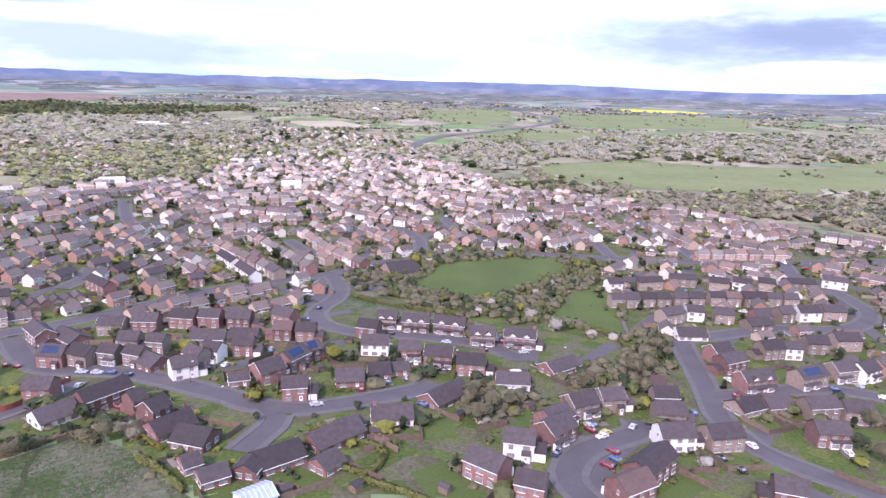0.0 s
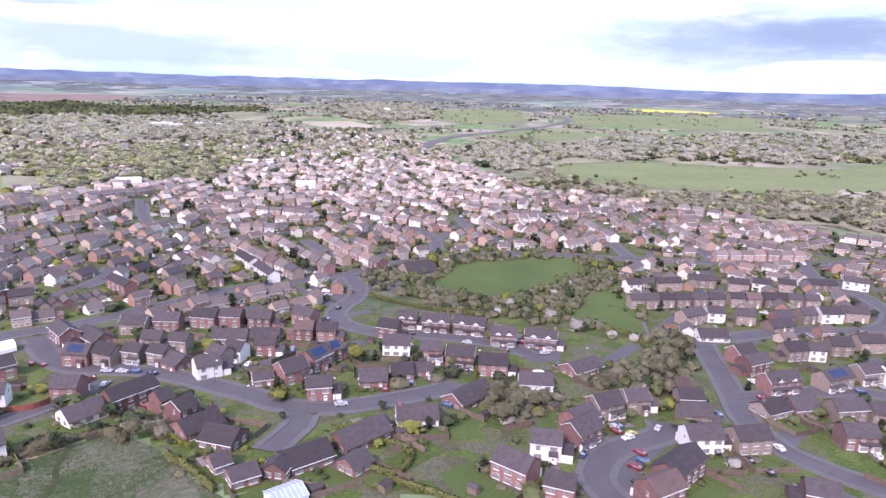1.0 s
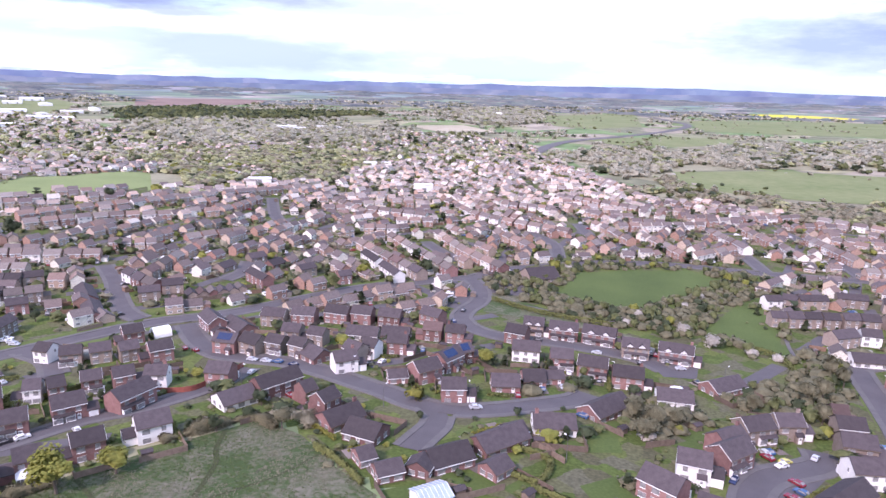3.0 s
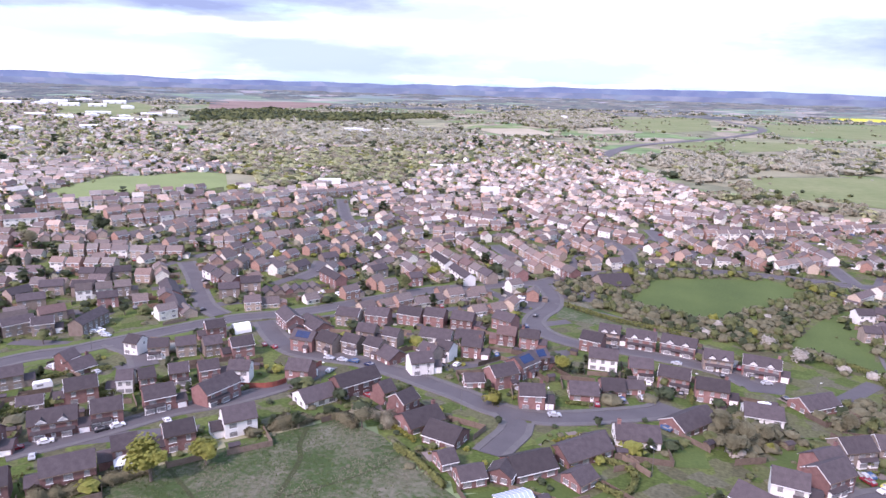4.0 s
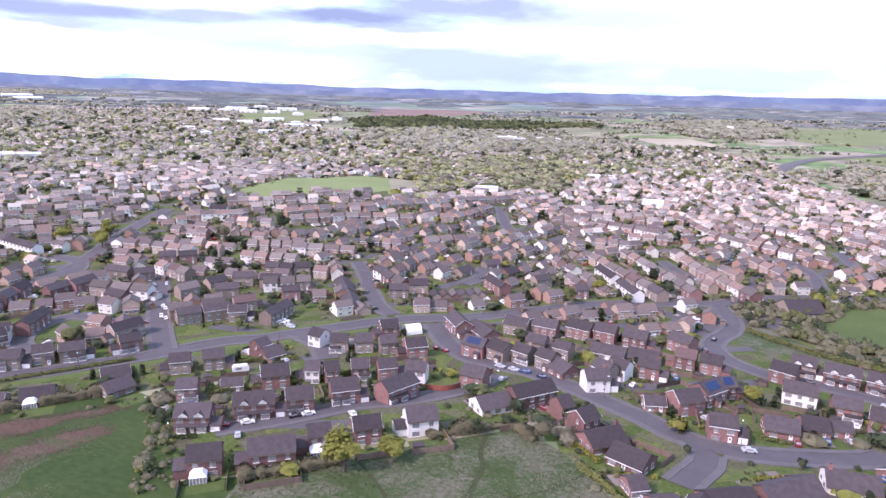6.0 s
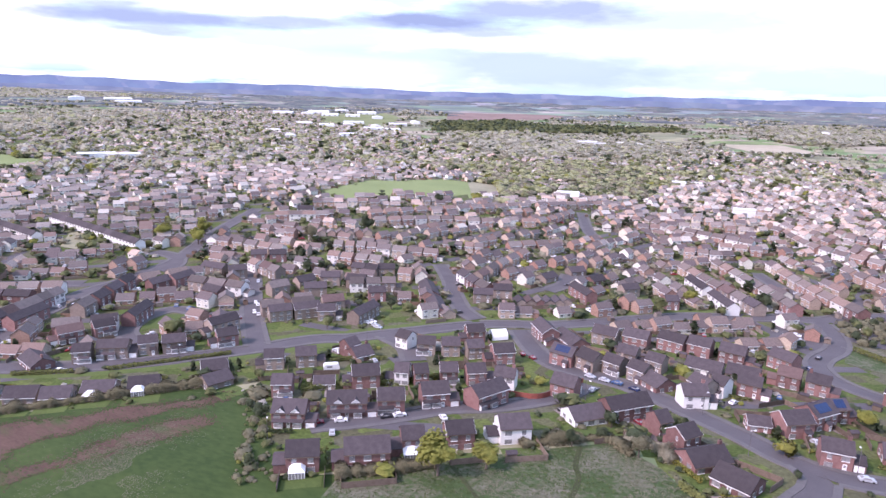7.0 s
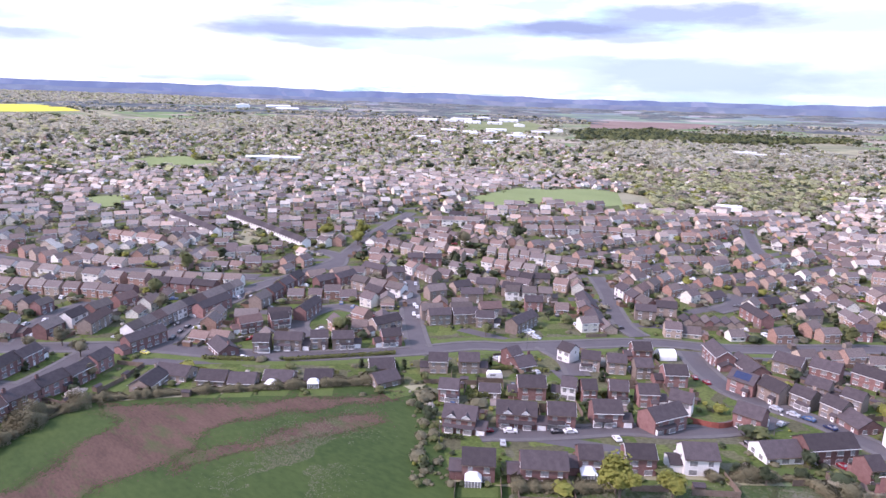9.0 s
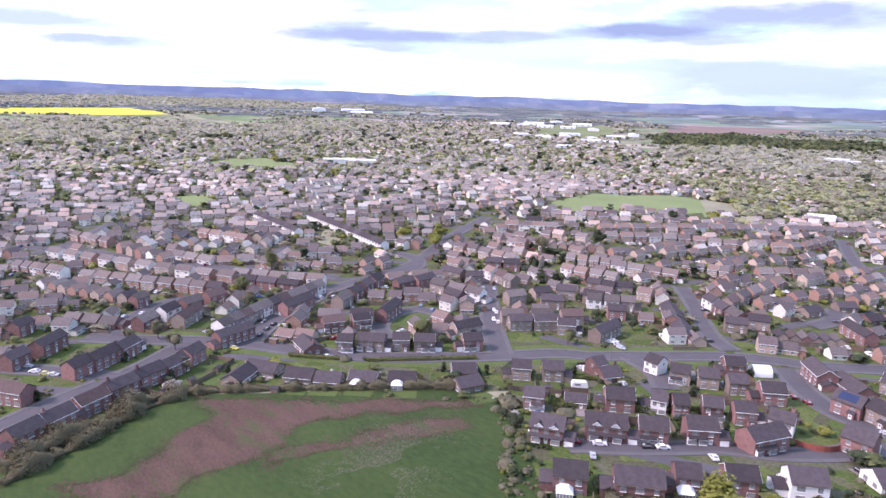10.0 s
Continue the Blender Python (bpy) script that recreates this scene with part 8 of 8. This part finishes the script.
                drape("driveway", [tuple(p) for p in c][::-1], "drive", 0.11, 6, label="paved drive in front of a house")
                if reach > 4.6 and rng.random() < 0.65:
                    p = here + ux * o - uy * (W / 2 + reach / 2)
                    if all(math.hypot(p[0] - q[0], p[1] - q[1]) > 3.5 for q in CAR_AT):
                        car(p[0], p[1], math.degrees(a) + 90, str(rng.choice(["silver", "white", "dark", "blue", "red", "silver"])))


gardens()


# ---- the ragged edge of the bare soil ----
def soil_edge():
    """Clods and tufts mixed along the line where the bare soil meets the grass."""
    p, near = [], []
    for key in ("soil", "soil_b"):
        line = np.array(ragged(FIELDS[key][1]))
        k = rng.integers(0, len(line), 26 * len(line))
        p.append(line[k] + rng.normal(0, 1.0, (len(k), 2)) * rng.choice([0.5, 1.2, 2.4], (len(k), 1)))
        near.append(inside(p[-1][:, 0], p[-1][:, 1], [tuple(q) for q in line]))
    p, near = np.concatenate(p), np.concatenate(near)
    z = ground(p[:, 0], p[:, 1]) + 0.13
    v, f = leaf_quads(np.c_[p, z], 0.22, np.tile((0.0, 0.0, 3.0), (len(p), 1)), 1.7)
    tagged(new("field_tufts", quad_mesh("field_tufts", v, f, ["field_grass", "soil"], np.where(near, 0, 1))), "tufts of grass and clods of red soil", "grass", kind="stuff")
    q = rng.normal(0, 1, (15000, 2)) * (7, 22)
    a = radians(38)
    q = np.c_[-178 + q[:, 0] * math.cos(a) - q[:, 1] * math.sin(a), 62 + q[:, 0] * math.sin(a) + q[:, 1] * math.cos(a)]
    q = q[(lumps(q[:, 0] * 6, q[:, 1] * 6) > 0.05) & inside(q[:, 0], q[:, 1], [(-236, -12), (-260, 40), (-205, 120), (-186, 117), (-145, 86), (-128, 98), (-110, 30), (-160, -60), (-240, -60)])]
    v, f = leaf_quads(np.c_[q, ground(q[:, 0], q[:, 1]) + 0.1], 0.12, np.tile((0.0, 0.0, 3.0), (len(q), 1)), 1.7)
    tagged(new("dry_grass", quad_mesh("dry_grass", v, f, ["straw"])), "pale streaks of dry grass in the field", "grass", kind="stuff")


soil_edge()


# ---- street lamps and odds ----
def street_lamp(x, y):
    root = tagged(new("street_lamp"), "tall grey steel street lamp beside the road", "street lamp", "street lamps")
    root.matrix_basis = pose(x, y, gz(x, y), 0, 0, road_near(x, y)[2] + 90)
    def pole():
        v, f = tube([(0, 0, -0.3), (0, 0, 1.2), (0, 0, 1.25), (0, 0, 6.2), (0.3, 0, 6.7), (1.0, 0, 6.85)], [0.11, 0.11, 0.07, 0.055, 0.05, 0.045], 8)
        return mesh("pole", v, f, ["paving"])
    part("pole", cached(("pole",), pole), root)
    part("lantern", cached(("lantern",), lambda: boxes("lantern", [(0.9, 1.6, -0.14, 0.14, 6.78, 6.95, 0)], ["upvc"])), root)


for x, y in LAMPS:
    street_lamp(x, y)


def caravan(x, y, turn):
    root = tagged(new("caravan"), "white touring caravan parked beside a house", "caravan")
    root.matrix_basis = pose(x, y, gz(x, y) + 0.1, 0, 0, turn)
    prof = [(-2.6, 0.45), (2.4, 0.45), (2.75, 1.0), (2.5, 1.9), (2.1, 2.45), (-2.2, 2.5), (-2.7, 1.8)]
    n = len(prof)
    v = [(x_, -1.1, z) for x_, z in prof] + [(x_, 1.1, z) for x_, z in prof]
    f = [(i, i + n, (i + 1) % n + n, (i + 1) % n) for i in range(n)] + [tuple(range(n)), tuple(range(n, 2 * n))[::-1]]
    part("body", mesh("body", v, f, ["upvc"]), root)
    for y_ in (-1.13, 1.11):
        part("side_window", boxes("side_window", [(-1.6, 0.2, y_, y_ + 0.02, 1.3, 1.95, 0)], ["glass"]), root)
    for y_ in (-0.95, 0.95):
        part("wheel", cached(("wheel",), wheel_mesh), root, (0, y_, 0.31))


caravan(-187, 147, 50)


def arched_shelter(x, y, turn):
    """A white arched garage tent."""
    root = tagged(new("arched_shelter"), "white arched fabric shelter beside a house", "shelter")
    root.matrix_basis = pose(x, y, gz(x, y), 0, 0, turn)
    k = 12
    arc = [(3.0 * math.cos(math.pi * i / k), 3.4 * math.sin(math.pi * i / k) ** 0.8 + 0.4) for i in range(k + 1)]
    v = [(-3.2, a, b) for a, b in arc] + [(3.2, a, b) for a, b in arc]
    f = [(i, i + 1, i + k + 2, i + k + 1) for i in range(k)] + [tuple(range(k + 1))[::-1], tuple(range(k + 1, 2 * k + 2))]
    part("cover", mesh("cover", v, f, ["upvc"]), root)


arched_shelter(-160, 213, 50)


def big_conservatory(x, y, turn):
    """The glazed roof that shows at the lower edge, beside the bungalows."""
    root = tagged(new("glazed_canopy"), "pale blue glazed canopy roof beside a bungalow", "canopy")
    root.matrix_basis = pose(x, y, gz(x, y), 0, 0, turn)
    part("wall", boxes("wall", [(-3.5, 3.5, -3, 3, -0.8, 2.2, 0)], ["upvc"]), root)
    part("glazed_roof", roof_mesh(7, 6, 2.2, 3.4, "polycarb", 0.3, 0.1), root, label="pale blue translucent roof sheets")
    k = math.degrees(math.atan2(1.2, 3.0))
    for side in (-1, 1):
        for i in range(8):
            bar = part("glazing_bar", cached(("gbar",), lambda: boxes("glazing_bar", [(-0.04, 0.04, -1.72, 1.72, 0.06, 0.12, 0)], ["upvc"])), root)
            bar.matrix_basis = pose(-3.5 + i, side * 1.6, 2.86, -side * k, 0, 0)


big_conservatory(-36.5, 118.5, 40)


# ---- side streets of the older town ----
def side_streets():
    pos = np.array([(h[0], h[1]) for h in HOUSES])
    v, f = [], []
    for line in LANES:
        ok = inside(line[:, 0], line[:, 1], TOWN)
        for poly in KEEP_OUT:
            ok &= ~inside(line[:, 0], line[:, 1], poly)
        for i, p in enumerate(line):
            if ok[i] and math.hypot(*p) < 420 and np.hypot(pos[:, 0] - p[0], pos[:, 1] - p[1]).min() < 7.5:
                ok[i] = False
        run = []
        for i in range(len(line) + 1):
            if i < len(line) and ok[i]:
                run.append(line[i])
                continue
            if len(run) > 3:
                arr = np.array(run)
                rv, rf = ribbon(arr, sides(arr), (-2.9, 0, 2.9), (0.07, 0.09, 0.07))
                f += [tuple(q + len(v) for q in t[::-1]) for t in rf]
                v += list(rv)
            run = []
    tagged(new("road", mesh("road", v, f, ["asphalt"])), "narrow grey side streets", "road", kind="structure")


side_streets()


# ---- gardens and cars of the streets up the hill ----
def spread(name, label, category, base_v, base_f, at, mats, idx):
    """Many copies of one low shape, joined: rows of x, y, turn, length, width, height."""
    at = np.asarray(at, float)
    v, f = np.asarray(base_v, float), np.asarray(base_f)
    c, s = np.cos(at[:, 2])[:, None], np.sin(at[:, 2])[:, None]
    lx, ly = v[:, 0] * at[:, 3:4], v[:, 1] * at[:, 4:5]
    x, y = at[:, :1] + c * lx - s * ly, at[:, 1:2] + s * lx + c * ly
    z = ground(at[:, 0], at[:, 1])[:, None] + v[:, 2] * at[:, 5:6]
    faces = (np.arange(len(at))[:, None, None] * len(v) + f).reshape(-1, 4)
    tagged(new(name, quad_mesh(name, np.stack([x, y, z], -1).reshape(-1, 3), faces, mats, np.tile(idx, len(at)))), label, category, kind="stuff")


def street_clutter():
    """Board fences, sheds and parked cars among the houses that stand farther off."""
    MAT["fleet"] = palette("car_paints", [(0.70, 0.70, 0.70), (0.42, 0.43, 0.45), (0.05, 0.05, 0.055), (0.74, 0.74, 0.74), (0.22, 0.03, 0.035), (0.06, 0.10, 0.2), (0.5, 0.5, 0.52), (0.12, 0.12, 0.13)], rough=0.3, grain=0.05, spec=0.5)
    MAT["boards"] = palette("weathered_boards", [(0.17, 0.135, 0.11), (0.13, 0.10, 0.08), (0.22, 0.185, 0.155), (0.19, 0.12, 0.085)], grain=0.3)
    homes = [(x, y, b) for x, y, b, *_ in ROW_PLACES] + [(x, y, b) for x, y, b in FAR if math.hypot(x, y) < 800]
    pos = np.array([h[:2] for h in homes] + [h[:2] for h in HOUSES])
    fences, sheds, cars = [], [], []
    for x, y, b in homes:
        a = radians(b)
        ux, uy = np.array([math.cos(a), math.sin(a)]), np.array([-math.sin(a), math.cos(a)])
        p = np.array([x, y])
        side = 1 if rng.random() < 0.5 else -1
        deep, half = rng.uniform(7, 10), rng.uniform(4.2, 5.5)
        for mid, turn, long in ((p + uy * side * deep, a, 2 * half), (p + ux * half + uy * side * (3.4 + deep) / 2, a + math.pi / 2, deep - 3.4), (p - ux * half + uy * side * (3.4 + deep) / 2, a + math.pi / 2, deep - 3.4)):
            if rng.random() < 0.75 and np.hypot(pos[:, 0] - mid[0], pos[:, 1] - mid[1]).min() > 4.6 and road_near(*mid)[0] > 5:
                fences.append((*mid, turn, long, 0.1, rng.uniform(1.5, 1.9)))
        q = p + uy * side * (deep - 1.6) + ux * rng.uniform(-3, 3)
        if rng.random() < 0.35 and np.hypot(pos[:, 0] - q[0], pos[:, 1] - q[1]).min() > 5:
            sheds.append((*q, a, rng.uniform(2.0, 3.4), rng.uniform(1.8, 2.6), rng.uniform(1.8, 2.3)))
        q = p - uy * side * rng.uniform(5.2, 7.0) + ux * rng.uniform(-3.5, 3.5)
        if rng.random() < 0.6 and np.hypot(pos[:, 0] - q[0], pos[:, 1] - q[1]).min() > 4.4:
            cars.append((*q, a + math.pi / 2 + rng.normal(0, 0.1), 4.1, 1.7, 1.42))
    v, f = box(-0.5, 0.5, -0.5, 0.5, -0.2, 1.0)
    spread("garden_fences", "weathered board fences between the back gardens", "fence", v, f, fences, ["boards"], [0] * 6)
    v = list(v) + [(-0.56, -0.56, 1.0), (0.56, -0.56, 1.0), (0.56, 0.56, 1.0), (-0.56, 0.56, 1.0), (-0.56, 0.0, 1.25), (0.56, 0.0, 1.25)]
    spread("garden_sheds", "small timber sheds with felt roofs in back gardens", "shed", v, list(f) + [(8, 9, 13, 12), (10, 11, 12, 13)], sheds, ["boards", "row_roof"], [0] * 6 + [1, 1])
    prof = [(-0.5, 0.2), (0.5, 0.2), (0.49, 0.5), (0.2, 0.62), (0.08, 0.97), (-0.3, 1.0), (-0.46, 0.66)]
    n = len(prof)
    cv = [(px, py * (0.86 if pz > 0.8 else 1.0), pz) for py in (-0.5, 0.5) for px, pz in prof]
    cf = [(i, i + n, (i + 1) % n + n, (i + 1) % n) for i in range(n)] + [(0, 1, 2, 3), (0, 3, 5, 6), (3, 4, 5, 5), (n + 3, n + 2, n + 1, n), (n + 6, n + 5, n + 3, n), (n + 5, n + 4, n + 3, n + 3)]
    ci = [0, 0, 0, 1, 0, 1, 0] + [0, 0, 1, 0, 0, 1]
    cf = [q if len(set(q)) == 4 else None for q in cf]
    keep = [i for i, q in enumerate(cf) if q]
    spread("parked_cars", "cars of many colours parked along the farther streets", "cars", cv, [cf[i] for i in keep], cars, ["fleet", "glass"], [ci[i] for i in keep])


street_clutter()


# ---- tussocks of the meadow and the field ----
def tussocks(name, label, poly, count, straw):
    xs, ys = np.array(poly).T
    p = rng.uniform((xs.min(), ys.min()), (xs.max(), ys.max()), (count, 2))
    p = p[inside(p[:, 0], p[:, 1], poly)]
    tone = np.array([noise.noise((x * 0.06, y * 0.06, 2.0)) + 0.5 * noise.noise((x * 0.3, y * 0.3, 6.0)) for x, y in p])
    p, tone = p[np.abs(tone) > 0.06], tone[np.abs(tone) > 0.06]
    z = ground(p[:, 0], p[:, 1]) + 0.16
    up = np.tile((0.0, 0.0, 1.0), (len(p), 1))
    v, f = leaf_quads(np.c_[p, z], 0.15, up)
    tagged(new(name, quad_mesh(name, v, f, ["tuft", "straw"], (tone + rng.normal(0, 0.08, len(p)) > straw).astype(np.int32))), label, "grass", kind="stuff")


tussocks("grass_tussocks", "tussocks of green and dead grass in the meadow", [(-132, 92), (-118, 112), (-100, 134), (-88, 148), (-74, 141), (-60, 127), (-48, 118), (-52, 80), (-110, 50)], 45000, 0.12)
